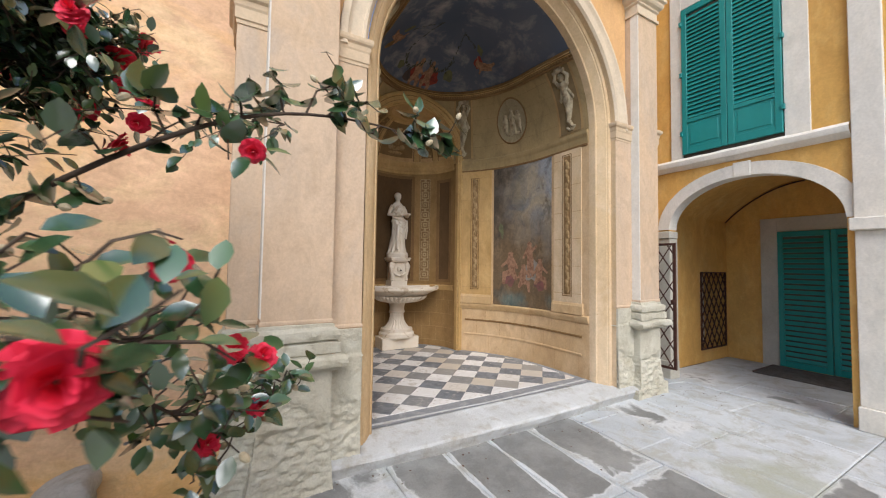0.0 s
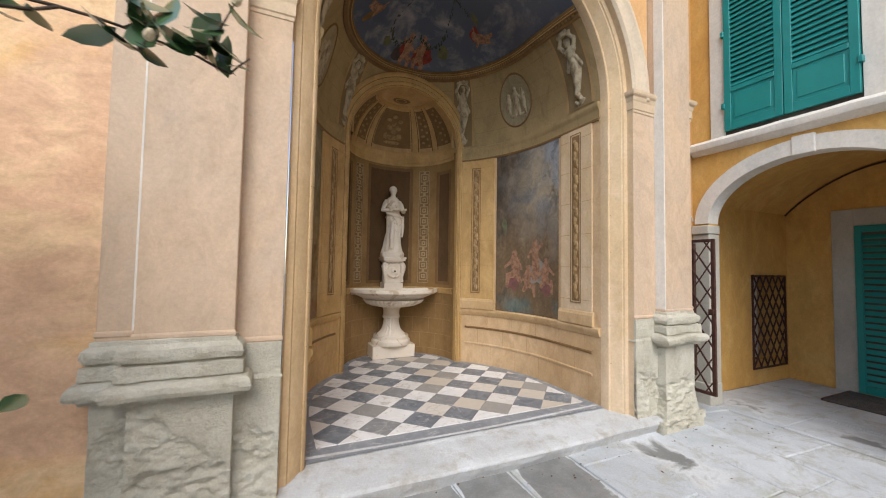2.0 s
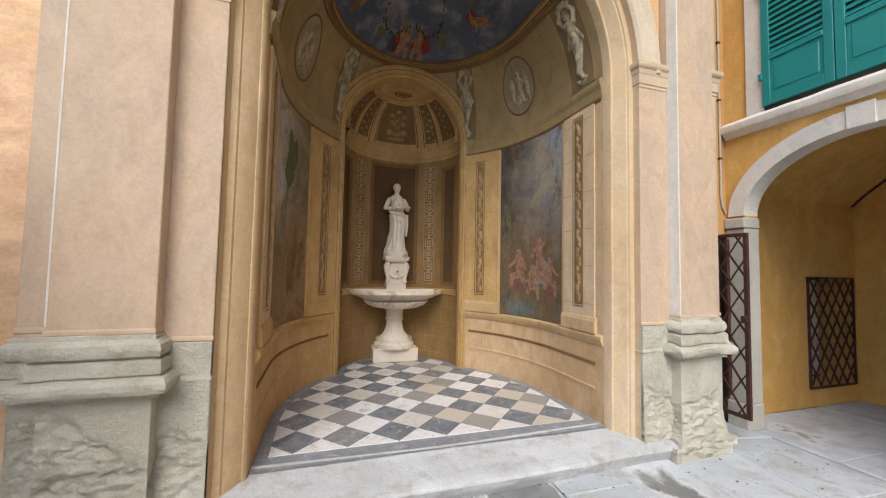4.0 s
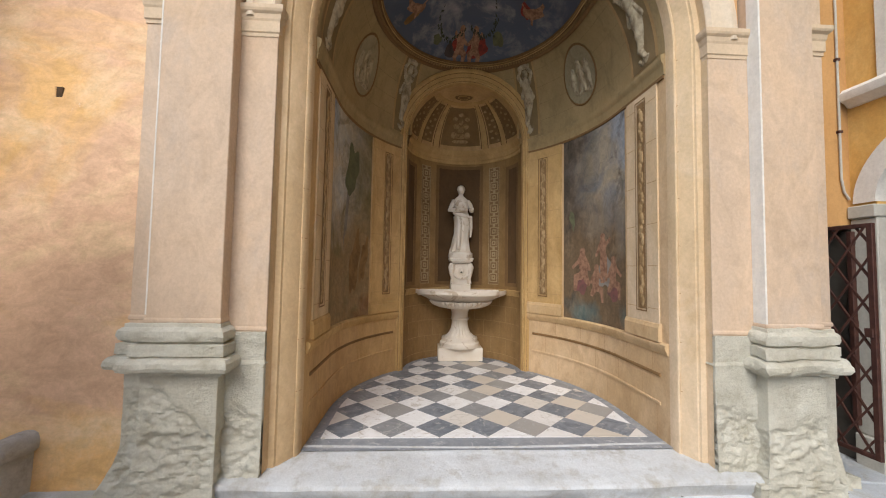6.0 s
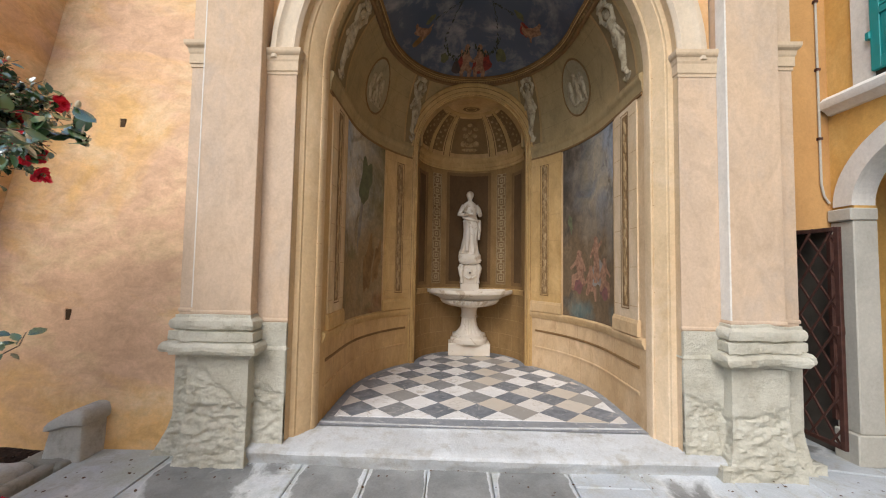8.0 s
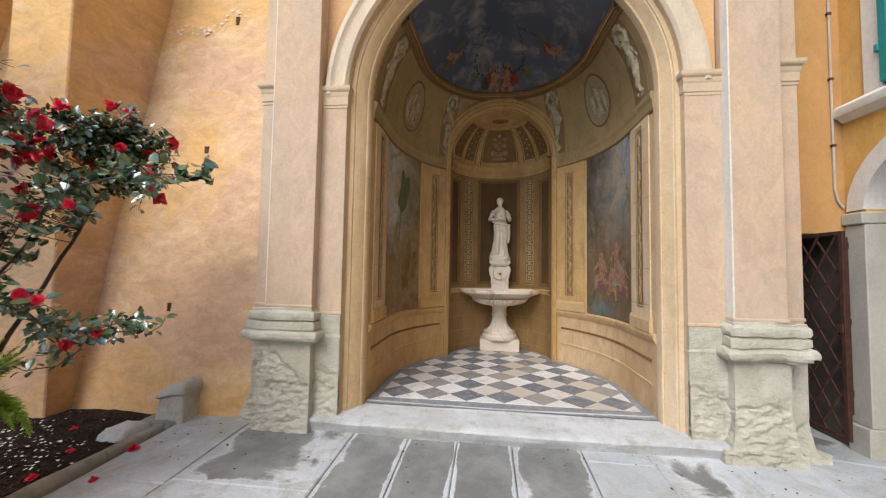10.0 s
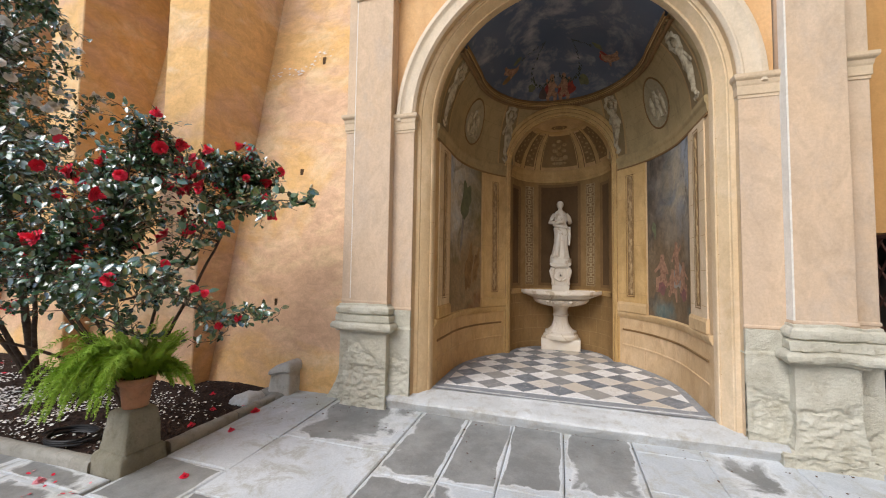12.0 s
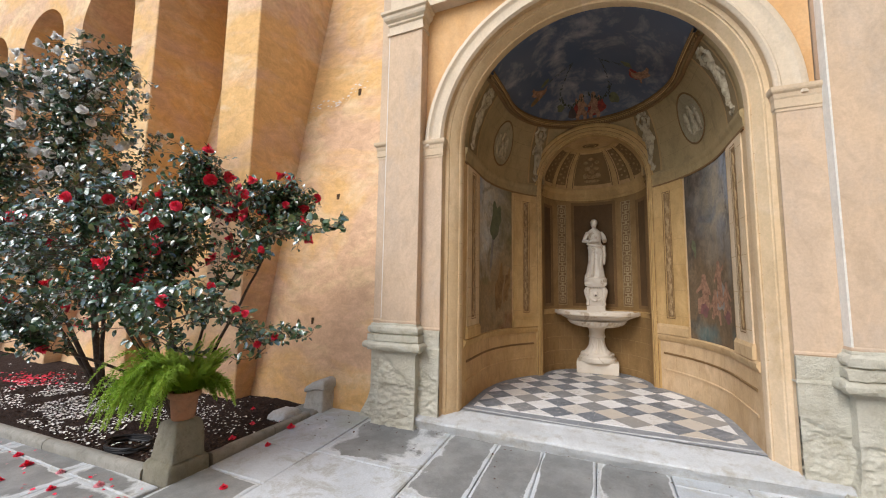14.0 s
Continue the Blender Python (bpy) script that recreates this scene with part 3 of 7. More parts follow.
def marble(name, a, b, vein, rnd):
    k = Mat(name, 0.42, spec=0.4)
    col = k.mix(k.ramp(k.noise(5.5, 9, 0.72, None, 1.0, 1.4), 0.38, 0.62), a, b)
    if rnd:
        col = k.mix(k.ramp(k.rand(), 0.62, 0.9), col, rnd)
    col = k.mix(k.ramp(k.noise(7, 9, 0.7, None, 4.0, 2.2), 0.56, 0.62), col, vein)
    k.colour(col).bump(k.noise(26, 5, 0.6), 0.08, 0.003)
    k.rough(k.noise(9, 5, 0.6), 0.3, 0.62)
    return k.m


M_TW = marble("white_marble_tile", (0.66, 0.645, 0.62), (0.76, 0.75, 0.735), (0.5, 0.46, 0.4), (0.54, 0.48, 0.40))
M_TB = marble("black_marble_tile", (0.12, 0.135, 0.155), (0.23, 0.245, 0.265), (0.36, 0.35, 0.33), (0.31, 0.295, 0.27))
M_BORD = marble("grey_marble_border", (0.20, 0.215, 0.235), (0.28, 0.29, 0.30), (0.40, 0.40, 0.40), None)


def half_width(y):
    """Half the width of the niche's floor at the depth y."""
    if y < Y0 or y > YI + RI:
        return 0.0
    main = PA if y < YC else PA * math.sqrt(max(0, 1 - ((y - YC) / PB) ** 2)) if y < YC + PB else 0.0
    if y > YI:
        return math.sqrt(max(0, RI ** 2 - (y - YI) ** 2))
    return main


def inside(x, y, m=0.02):
    return y > Y0 + 0.10 and half_width(y) - m > abs(x - CX) and half_width(min(y + m, YI + RI)) > 0


bm = bmesh.new()
ys = [Y0 - 0.02 + (YI + RI + 0.02 - Y0) * i / 60 for i in range(61)]
ribbon(bm, [[(CX - max(0.05, half_width(max(y, Y0 + 0.001))) - 0.02, y, FLOOR - 0.006), (CX + max(0.05, half_width(max(y, Y0 + 0.001))) + 0.02, y, FLOOR - 0.006)] for y in ys])
part("border", fix(bm), M_BORD, floor, "grey marble border slab")

# ---- left: battered wall with buttresses and arches ----
wall_left = struct(bag("wall_left"), "orange plastered battered wall with arched buttress bays", "wall")


def batter(z):
    return 2.62 + 0.185 * z


bm = bmesh.new()
sheet(bm, lambda u, v: (-16 + u * 16.4, batter(9 * v) + 0.012 * noise.noise((u * 22, v * 12, 0)), 9 * v), 60, 40)
part("battered_wall", fix(bm), M_ORANGE, wall_left)
STEPX = 2.42
for i in range(5):
    x1 = -1.86 - STEPX * i
    b = boxed("buttress", x1 - 0.70, x1, 2.39, 4.4, -0.1, 6.6, M_ORANGE, wall_left, 0.012)
bm = bmesh.new()
for i in range(5):
    c = -1.86 - 0.70 - (STEPX - 0.70) / 2 - STEPX * i
    arch_wall(bm, lambda u, d, z: (c + u, 2.39 + d, z), (STEPX - 0.7) / 2, 6.35, 0.86, -STEPX / 2, STEPX / 2, 6.35, 9.0, 2.0, 24)
part("arcade", bm, M_ORANGE, wall_left)
boxed("corner_wall", -1.86, -0.1, 3.95, 4.4, 0, 9.0, M_ORANGE, wall_left)

# ---- right: house with an arched passage ----
house = struct(bag("wall_right"), "ochre plastered house wall with an arched passage", "wall")
XR = 5.28
AC = 1.96            # centre of the passage arch


def right(u, d, z):
    return (XR + d, AC + u, z)


bm = bmesh.new()
arch_wall(bm, right, 0.845, 2.02, 0.58, -1.06, 1.025, 0.0, 9.0, 0.16, 36)
part("house_wall", bm, M_YELLOW, house)
# Unseen arches, added to let more light into the passage.
for c in (0.0, -2.0, -4.0):
    bm = bmesh.new()
    arch_wall(bm, lambda u, d, z: (XR + d, c - 0.05 + u, z), 0.76, 2.02, 0.58, -1.05, 0.95, 0.0, 9.0, 0.16, 24)
    part("house_wall", bm, M_YELLOW, house)
boxed("house_wall", XR, XR + 0.16, -14.0, -5.1, 0.0, 9.0, M_YELLOW, house)
boxed("link_wall", 4.70, 5.40, 2.98, 3.25, 1.835, 9.0, plaster("brown_orange_plaster", (0.52, 0.285, 0.105), (0.56, 0.315, 0.125), (0.46, 0.25, 0.095), grain=0.15), house)
boxed("end_wall", 7.50, 7.8, -6.0, 3.3, 0.0, 3.4, M_YELLOW, house)
# Unseen wall at the far end of the added arches.
boxed("near_wall", XR + 0.16, 7.7, -5.5, -5.2, 0.0, 3.4, M_YELLOW, house)
# passage vault
bm = bmesh.new()
sheet(bm, lambda u, v: (XR + 0.14 + 2.45 * v, 0.85 + 2.25 * u, 2.25 + 0.62 * math.sin(math.pi * u) ** 0.8), 24, 4)
part("vault", fix(bm), M_YELLOW, house)
# Unseen vault bays over the added arches.
for y in (-1.15, -3.15, -5.15):
    bm = bmesh.new()
    sheet(bm, lambda u, v: (XR + 0.14 + 2.45 * v, y + 2.0 * u, 2.25 + 0.62 * math.sin(math.pi * u) ** 0.8), 24, 4)
    part("vault", fix(bm), M_YELLOW, house)

# unseen walls added round the court, kept low and far so skylight enters
court = struct(bag("unseen_court_wall"), "plain ochre walls added out of view round the courtyard", "wall")
boxed("wall", -16, 6, -14.3, -14.0, 0, 4.5, M_YELLOW, court)
boxed("wall", -16.3, -16, -14, 4, 0, 5.5, M_YELLOW, court)

# ---- paving ----
paving = struct(bag("pavement"), "large worn grey sandstone paving slabs", "pavement")

# ---- painted decoration of the niche ----
def fresco(name, sky_a, sky_b, low, dark, water, shift):
    """Faded landscape fresco: sky above, murky trees in the middle, earth and water below."""
    k = Mat(name, 0.8, spec=0.25)
    z = k.axis(2)
    wob = k.math("ADD", z, k.math("MULTIPLY", k.noise(2.2, 6, 0.6, None, shift, 0.6), 1.1))
    col = k.mix(k.ramp(k.noise(2.4, 8, 0.62, None, shift + 3, 0.8), 0.38, 0.62), sky_a, sky_b)
    far = k.math("ADD", k.axis(1), k.math("MULTIPLY", k.noise(1.7, 6, 0.6, None, shift + 9, 0.5), 0.9))
    col = k.mix(k.ramp(far, 4.15, 4.75), col, dark)
    col = k.mix(k.math("MULTIPLY", k.ramp(far, 4.05, 3.75), k.ramp(wob, 2.9, 3.2)), col, (0.30, 0.34, 0.41))
    col = k.mix(k.ramp(wob, 2.75, 2.2), col, low)
    col = k.mix(k.ramp(k.noise(1.9, 8, 0.7, None, shift + 7, 1.0), 0.52, 0.68), col, dark)
    wet = k.math("MULTIPLY", k.ramp(wob, 1.75, 1.55), k.ramp(k.noise(2.1, 4, 0.5, None, shift + 11), 0.45, 0.62))
    col = k.mix(wet, col, water)
    streak = k.ramp(k.noise(5, 7, 0.7, (1, 1, 0.35), shift + 5), 0.5, 0.8)
    col = k.mix(k.math("MULTIPLY", streak, 0.35), col, (0.42, 0.33, 0.24))
    dab = k.mix(k.ramp(k.noise(11, 9, 0.78, None, shift + 13, 0.9), 0.36, 0.66), (0.74, 0.74, 0.72), (1.24, 1.20, 1.14))
    k.colour(k.mix(1.0, col, dab, "MULTIPLY")).bump(k.noise(30, 4, 0.7), 0.05, 0.003)
    return k.m


M_FR = fresco("bathing_fresco", (0.19, 0.195, 0.205), (0.33, 0.275, 0.20), (0.145, 0.10, 0.058), (0.07, 0.055, 0.042), (0.09, 0.125, 0.12), 0.0)
M_FL = fresco("grotto_fresco", (0.40, 0.41, 0.41), (0.48, 0.42, 0.33), (0.25, 0.17, 0.085), (0.17, 0.135, 0.065), (0.19, 0.10, 0.042), 21.0)


def flat(name, c, c2, scale=9.0):
    k = Mat(name, 0.8, spec=0.25)
    k.colour(k.mix(k.ramp(k.noise(scale, 6, 0.65, None, 2.0, 0.5), 0.4, 0.62), c, c2))
    return k.m


M_FLESH = flat("painted_flesh_tone", (0.33, 0.185, 0.115), (0.17, 0.09, 0.055), 22.0)
M_RED = flat("painted_red_cloth", (0.27, 0.045, 0.032), (0.12, 0.03, 0.025), 16.0)
M_BLUE = flat("painted_dark_cloth", (0.075, 0.055, 0.05), (0.05, 0.04, 0.038))
M_LEAFP = flat("painted_garland", (0.055, 0.06, 0.035), (0.038, 0.042, 0.03))
M_GREENP = flat("painted_green_vase", (0.13, 0.135, 0.07), (0.095, 0.095, 0.055), 14.0)
M_PALEP = flat("painted_pale_cloth", (0.32, 0.27, 0.2), (0.22, 0.18, 0.13))
M_ROSE = flat("painted_rose_cloth", (0.20, 0.085, 0.075), (0.13, 0.07, 0.06))
M_PALEB = flat("painted_misty_light", (0.24, 0.22, 0.19), (0.17, 0.145, 0.115), 5.0)
M_YEL = flat("painted_ochre_cloth", (0.24, 0.14, 0.055), (0.15, 0.085, 0.035))

PY0, PY1 = run_at_y(3.40), run_at_y(4.355)
for side, mat, lab in ((1, M_FR, "faded fresco of bathers by a pool"), (-1, M_FL, "faded fresco of a wooded grotto")):
    bm = bmesh.new()
    wall_patch(bm, side, PY0, PY1, 0.93, 2.95, 0.005, 30, 4)
    smooth(part("fresco_panel", fix(bm), mat, niche, lab))


def blob(name, point, mat, w, h, seed, lean=0.0, rag=0.3, parent=None, n=18):
    """A flat painted patch with a ragged outline; point(du, dv) lies on the painted surface."""
    bm = bmesh.new()
    mid = bm.verts.new(point(0, 0))
    ring = []
    for i in range(n):
        a = 2 * math.pi * i / n
        r = 1 + rag * noise.noise((seed * 3.7 + math.cos(a) * 1.3, math.sin(a) * 1.3, seed))
        u, v = math.cos(a) * w * r, math.sin(a) * h * r
        ring.append(bm.verts.new(point(u + lean * v, v)))
    for i in range(n):
        bm.faces.new((mid, ring[i], ring[(i + 1) % n]))
    return part(name, fix(bm), mat, parent or niche)


def on_wall(side, s, z, off):
    return lambda u, v: wall_point(side, s + u, z + v, off)


def frame_strip(bm, fn, u0, u1, v0, v1, t):
    """Four thin strips that frame a rectangle on a surface fn(u, v)."""
    for a, b, c, d in ((u0, u1, v0, v0 + t), (u0, u1, v1 - t, v1), (u0, u0 + t, v0 + t, v1 - t), (u1 - t, u1, v0 + t, v1 - t)):
        n, m = max(1, int((b - a) / 0.03)), max(1, int((d - c) / 0.25))
        sheet(bm, lambda u, v: fn(a + (b - a) * u, c + (d - c) * v), n, m)


def bump_on(bm, fn, u, v, ru, rv, h, n=8, m=3):
    """A low dome on a surface fn(u, v, off)."""
    top = bm.verts.new(fn(u, v, h))
    prev = None
    for j in range(1, m + 1):
        t = j / m
        ring = [bm.verts.new(fn(u + ru * t * math.cos(2 * math.pi * i / n), v + rv * t * math.sin(2 * math.pi * i / n), h * math.sqrt(max(0, 1 - t * t)))) for i in range(n)]
        for i in range(n):
            if prev:
                bm.faces.new((prev[i], ring[i], ring[(i + 1) % n], prev[(i + 1) % n]))
            else:
                bm.faces.new((top, ring[i], ring[(i + 1) % n]))
        prev = ring


M_ORN = plaster("carved_ornament_paint", (0.36, 0.235, 0.11), (0.42, 0.285, 0.145), (0.25, 0.155, 0.068), (8, 0.4, 0.6), (22, 0.45, 0.6), 0.08)
M_STRIP = plaster("shaded_ornament_ground", (0.22, 0.13, 0.058), (0.26, 0.155, 0.07), (0.18, 0.105, 0.046), grain=0.05)
strips = ((run_at_y(3.14), 0.052, 1.16, 2.86, run_at_y(2.93), run_at_y(3.36)), (run_at_y(4.61), 0.045, 1.16, 2.80, run_at_y(4.385), S_END - 0.115))
for side in (-1, 1):
    def wp(u, v, off=0.0):
        return wall_point(side, u, v, off)
    for sc, hw, z0, z1, p0, p1 in strips:
        pil = bag("painted_pilaster")
        pil.parent = niche
        bm = bmesh.new()
        wall_patch(bm, side, p0, p1, 1.06, 2.95, 0.012, 12, 2)
        for e0, e1 in ((p0, p0 + 1e-5), (p1, p1 + 1e-5)):
            sheet(bm, lambda u, v: wp(e0, 1.06 + 1.89 * v, 0.012 * u), 1, 2)
        face_mat = M_GOLD if hw < 0.05 else M_JAMB
        part("face", fix(bm), face_mat if side < 0 or hw < 0.05 else RIGHT_COPY[face_mat], pil)
        bm = bmesh.new()
        ribbon(bm, [[wp(p0 - 0.02 + (p1 - p0 + 0.04) * i / 10, z, o) for o, z in ((0.0, 0.93), (0.03, 0.93), (0.03, 1.03), (0.024, 1.045), (0.02, 1.06), (0.0, 1.065))] for i in range(11)])
        for u in (p0 - 0.02, p1 + 0.02):
            bm.faces.new([bm.verts.new(wp(u, z, o)) for o, z in ((0.0, 0.93), (0.03, 0.93), (0.03, 1.03), (0.024, 1.045), (0.02, 1.06), (0.0, 1.065))])
        part("base", fix(bm), M_GOLD if side < 0 else M_GOLD_R, pil)
        bm = bmesh.new()
        row = 0
        while 1.17 + row * 0.33 < 2.9:
            z = 1.17 + row * 0.33
            for e0, e1 in ((p0 + 0.004, sc - hw - 0.03), (sc + hw + 0.03, p1 - 0.004)):
                if e1 - e0 > 0.02:
                    wall_patch(bm, side, e0, e1, z, z + 0.0045, 0.0145, 3, 1)
            row += 1
        if bm.faces:
            part("painted_joints", fix(bm), M_JOINT, pil)["kind"] = "stuff"
        bm = bmesh.new()
        wall_patch(bm, side, sc - hw, sc + hw, z0, z1, 0.015, 4, 2)
        part("panel", fix(bm), M_STRIP, pil, "shaded painted strip")
        bm = bmesh.new()
        frame_strip(bm, lambda u, v: wp(u, v, 0.019), sc - hw - 0.022, sc + hw + 0.022, z0 - 0.022, z1 + 0.022, 0.010)
        part("frame", fix(bm), M_LINE, pil)
        bm = bmesh.new()
        z, i = z0 + 0.06, 0
        while z < z1 - 0.05:
            i += 1
            bump_on(bm, lambda u, v, o: wp(u, v, 0.016 + o), sc + 0.008 * (-1) ** i, z, hw * 0.6, 0.045, 0.008)
            bump_on(bm, lambda u, v, o: wp(u, v, 0.016 + o), sc - 0.016 * (-1) ** i, z + 0.045, hw * 0.5, 0.03, 0.007)
            z += 0.085
        smooth(part("ornament", fix(bm), M_ORN, pil, "painted scrollwork in pale ochre"))

def capsule_field(caps, x, y):
    """Smooth height of rounded limbs (x0, y0, x1, y1, r0, r1, h) at a point; 0 outside."""
    best = 0.0
    for x0, y0, x1, y1, r0, r1, h in caps:
        dx, dy = x1 - x0, y1 - y0
        q = dx * dx + dy * dy
        t = 0.0 if q == 0 else min(1.0, max(0.0, ((x - x0) * dx + (y - y0) * dy) / q))
        r = r0 + (r1 - r0) * t
        d = math.hypot(x - x0 - dx * t, y - y0 - dy * t) / r
        if d < 1:
            v = h * math.sqrt(1 - d * d)
            best = max(best, v) + 0.25 * min(best, v)
    return best


def relief(name, fn, caps, material, label="", depth=1.0, base=0.008, nx=44, ny=90, flatten=None):
    """A figure in low relief on fn(u, v, off); with flatten it is a painted patch of that height."""
    x0, x1 = min(min(c[0], c[2]) - max(c[4], c[5]) for c in caps) - 0.004, max(max(c[0], c[2]) + max(c[4], c[5]) for c in caps) + 0.004
    y0, y1 = min(min(c[1], c[3]) - max(c[4], c[5]) for c in caps) - 0.004, max(max(c[1], c[3]) + max(c[4], c[5]) for c in caps) + 0.004
    grid = {}
    bm = bmesh.new()
    for i in range(nx + 1):
        for j in range(ny + 1):
            x, y = x0 + (x1 - x0) * i / nx, y0 + (y1 - y0) * j / ny
            grid[i, j] = (x, y, capsule_field(caps, x, y))
    made = {}

    def vert(i, j):
        if (i, j) not in made:
            x, y, h = grid[i, j]
            made[i, j] = bm.verts.new(fn(x, y, base + (h * depth if flatten is None else flatten)))
        return made[i, j]
    for i in range(nx):
        for j in range(ny):
            c = [(i, j), (i + 1, j), (i + 1, j + 1), (i, j + 1)]
            if sum(grid[k][2] > 0 for k in c) >= (1 if flatten is None else 3):
                bm.faces.new([vert(*k) for k in c])
    return smooth(part(name, fix(bm), material, niche, label), 80)


# supporting figure with raised arms and a coiled tail, in a box about 0.26 wide and 0.95 high
CARY = [(0.0, 0.745, 0.005, 0.775, 0.036, 0.038, 0.040), (-0.045, 0.665, 0.045, 0.665, 0.035, 0.035, 0.03), (0.0, 0.655, 0.0, 0.55, 0.058, 0.042, 0.042), (0.0, 0.54, 0.012, 0.44, 0.042, 0.066, 0.045),
        (0.012, 0.43, 0.0, 0.30, 0.064, 0.042, 0.045), (0.0, 0.30, -0.025, 0.17, 0.042, 0.028, 0.036), (-0.025, 0.17, 0.025, 0.09, 0.028, 0.020, 0.028), (0.025, 0.09, -0.02, 0.045, 0.02, 0.016, 0.022), (-0.02, 0.045, -0.055, 0.08, 0.016, 0.014, 0.018), (0.02, 0.05, 0.055, 0.085, 0.015, 0.013, 0.018),
        (0.055, 0.675, 0.098, 0.76, 0.022, 0.019, 0.028), (0.098, 0.76, 0.045, 0.84, 0.019, 0.016, 0.026), (-0.055, 0.675, -0.098, 0.76, 0.022, 0.019, 0.028), (-0.098, 0.76, -0.045, 0.84, 0.019, 0.016, 0.026), (-0.065, 0.85, 0.065, 0.85, 0.022, 0.022, 0.03), (-0.03, 0.875, 0.03, 0.875, 0.025, 0.025, 0.025),
        (0.04, 0.60, 0.085, 0.47, 0.014, 0.02, 0.018), (-0.04, 0.60, -0.085, 0.47, 0.014, 0.02, 0.018)]
MEDAL = [(0.0, 0.10, 0.0, 0.12, 0.026, 0.028, 0.03), (0.0, 0.06, 0.005, -0.04, 0.04, 0.036, 0.03), (0.0, -0.05, -0.02, -0.17, 0.03, 0.018, 0.025), (0.02, -0.05, 0.04, -0.17, 0.026, 0.016, 0.025), (0.03, 0.05, 0.08, 0.0, 0.016, 0.014, 0.02),
         (0.10, 0.08, 0.10, 0.09, 0.024, 0.024, 0.025), (0.10, 0.04, 0.105, -0.06, 0.034, 0.03, 0.025), (0.10, -0.07, 0.12, -0.15, 0.024, 0.016, 0.02), (-0.10, 0.06, -0.10, 0.07, 0.024, 0.024, 0.025), (-0.10, 0.02, -0.11, -0.07, 0.034, 0.034, 0.025), (-0.11, -0.08, -0.09, -0.15, 0.028, 0.018, 0.02), (-0.06, -0.17, 0.12, -0.175, 0.018, 0.018, 0.015)]
PUTTO = [(0.0, 0.155, 0.0, 0.16, 0.042, 0.042, 1), (0.0, 0.10, 0.01, 0.02, 0.052, 0.05, 1), (0.01, 0.0, 0.07, -0.03, 0.036, 0.03, 1), (0.07, -0.03, 0.06, -0.11, 0.028, 0.018, 1), (-0.01, 0.0, -0.04, -0.06, 0.034, 0.026, 1), (-0.04, -0.06, -0.02, -0.13, 0.024, 0.018, 1), (0.04, 0.09, 0.09, 0.05, 0.02, 0.018, 1), (-0.04, 0.09, -0.085, 0.13, 0.02, 0.018, 1)]
FLYING = [(-0.13, 0.05, -0.13, 0.055, 0.042, 0.042, 1), (-0.08, 0.02, 0.02, -0.01, 0.05, 0.045, 1), (0.03, -0.01, 0.12, -0.02, 0.036, 0.026, 1), (0.12, -0.02, 0.20, -0.015, 0.024, 0.016, 1), (0.03, -0.03, 0.11, -0.06, 0.03, 0.02, 1), (-0.09, 0.04, -0.10, 0.12, 0.018, 0.016, 1), (-0.06, 0.0, -0.12, -0.05, 0.018, 0.016, 1)]
SEATED = [(0.0, 0.24, 0.0, 0.25, 0.04, 0.042, 1), (0.0, 0.18, 0.02, 0.05, 0.056, 0.056, 1), (0.02, 0.03, -0.09, 0.0, 0.046, 0.036, 1), (-0.09, 0.0, -0.10, -0.12, 0.034, 0.022, 1), (0.03, 0.02, 0.08, -0.05, 0.045, 0.03, 1), (-0.04, 0.17, -0.13, 0.10, 0.022, 0.018, 1), (0.05, 0.17, 0.10, 0.08, 0.022, 0.018, 1)]
STANDING = [(0.0, 0.33, 0.0, 0.335, 0.036, 0.038, 1), (0.0, 0.27, 0.01, 0.15, 0.052, 0.046, 1), (0.0, 0.14, -0.015, -0.08, 0.042, 0.026, 1), (0.03, 0.14, 0.05, -0.06, 0.04, 0.026, 1), (-0.04, 0.26, -0.10, 0.16, 0.02, 0.017, 1), (0.05, 0.26, 0.11, 0.31, 0.02, 0.017, 1)]

# figures and water in the frescoes, plain shapes
s1 = run_at_y(3.52)
for ds, z, w, h, m, lean, o in ((0.60, 1.30, 0.11, 0.10, M_ROSE, 0.2, 0.0065), (0.08, 1.24, 0.10, 0.07, M_ROSE, 0, 0.0065), (0.74, 2.02, 0.035, 0.11, M_GREENP, 0.2, 0.0065), (0.22, 1.42, 0.12, 0.16, M_PALEB, 0.0, 0.006)):
    blob("painted_cloth", on_wall(1, s1 + ds, z, o), m, w, h, ds * 10 + z, lean, 0.6)
for ds, z, caps, flip, sc in ((0.58, 1.38, SEATED, 1, 1.1), (0.36, 1.26, SEATED, -1, 0.9), (0.26, 1.44, STANDING, 1, 1.05), (0.08, 1.32, SEATED, -1, 0.95)):
    relief("painted_figure", lambda u, v, o: wall_point(1, s1 + ds - u * flip * sc, z + v * sc, o), caps, M_FLESH, "", 1.0, 0.0, 50, 60, 0.009)
for ds, z, w, h, m in ((0.55, 1.50, 0.09, 0.26, M_YEL), (0.75, 1.55, 0.07, 0.22, M_YEL), (0.45, 2.45, 0.13, 0.22, M_GREENP), (0.36, 2.10, 0.03, 0.42, M_PALEB)):
    blob("painted_tree", on_wall(-1, s1 + ds, z, 0.007 + ds * 0.002), m, w, h, ds * 7 + z, 0.15, 0.7, None, 40)

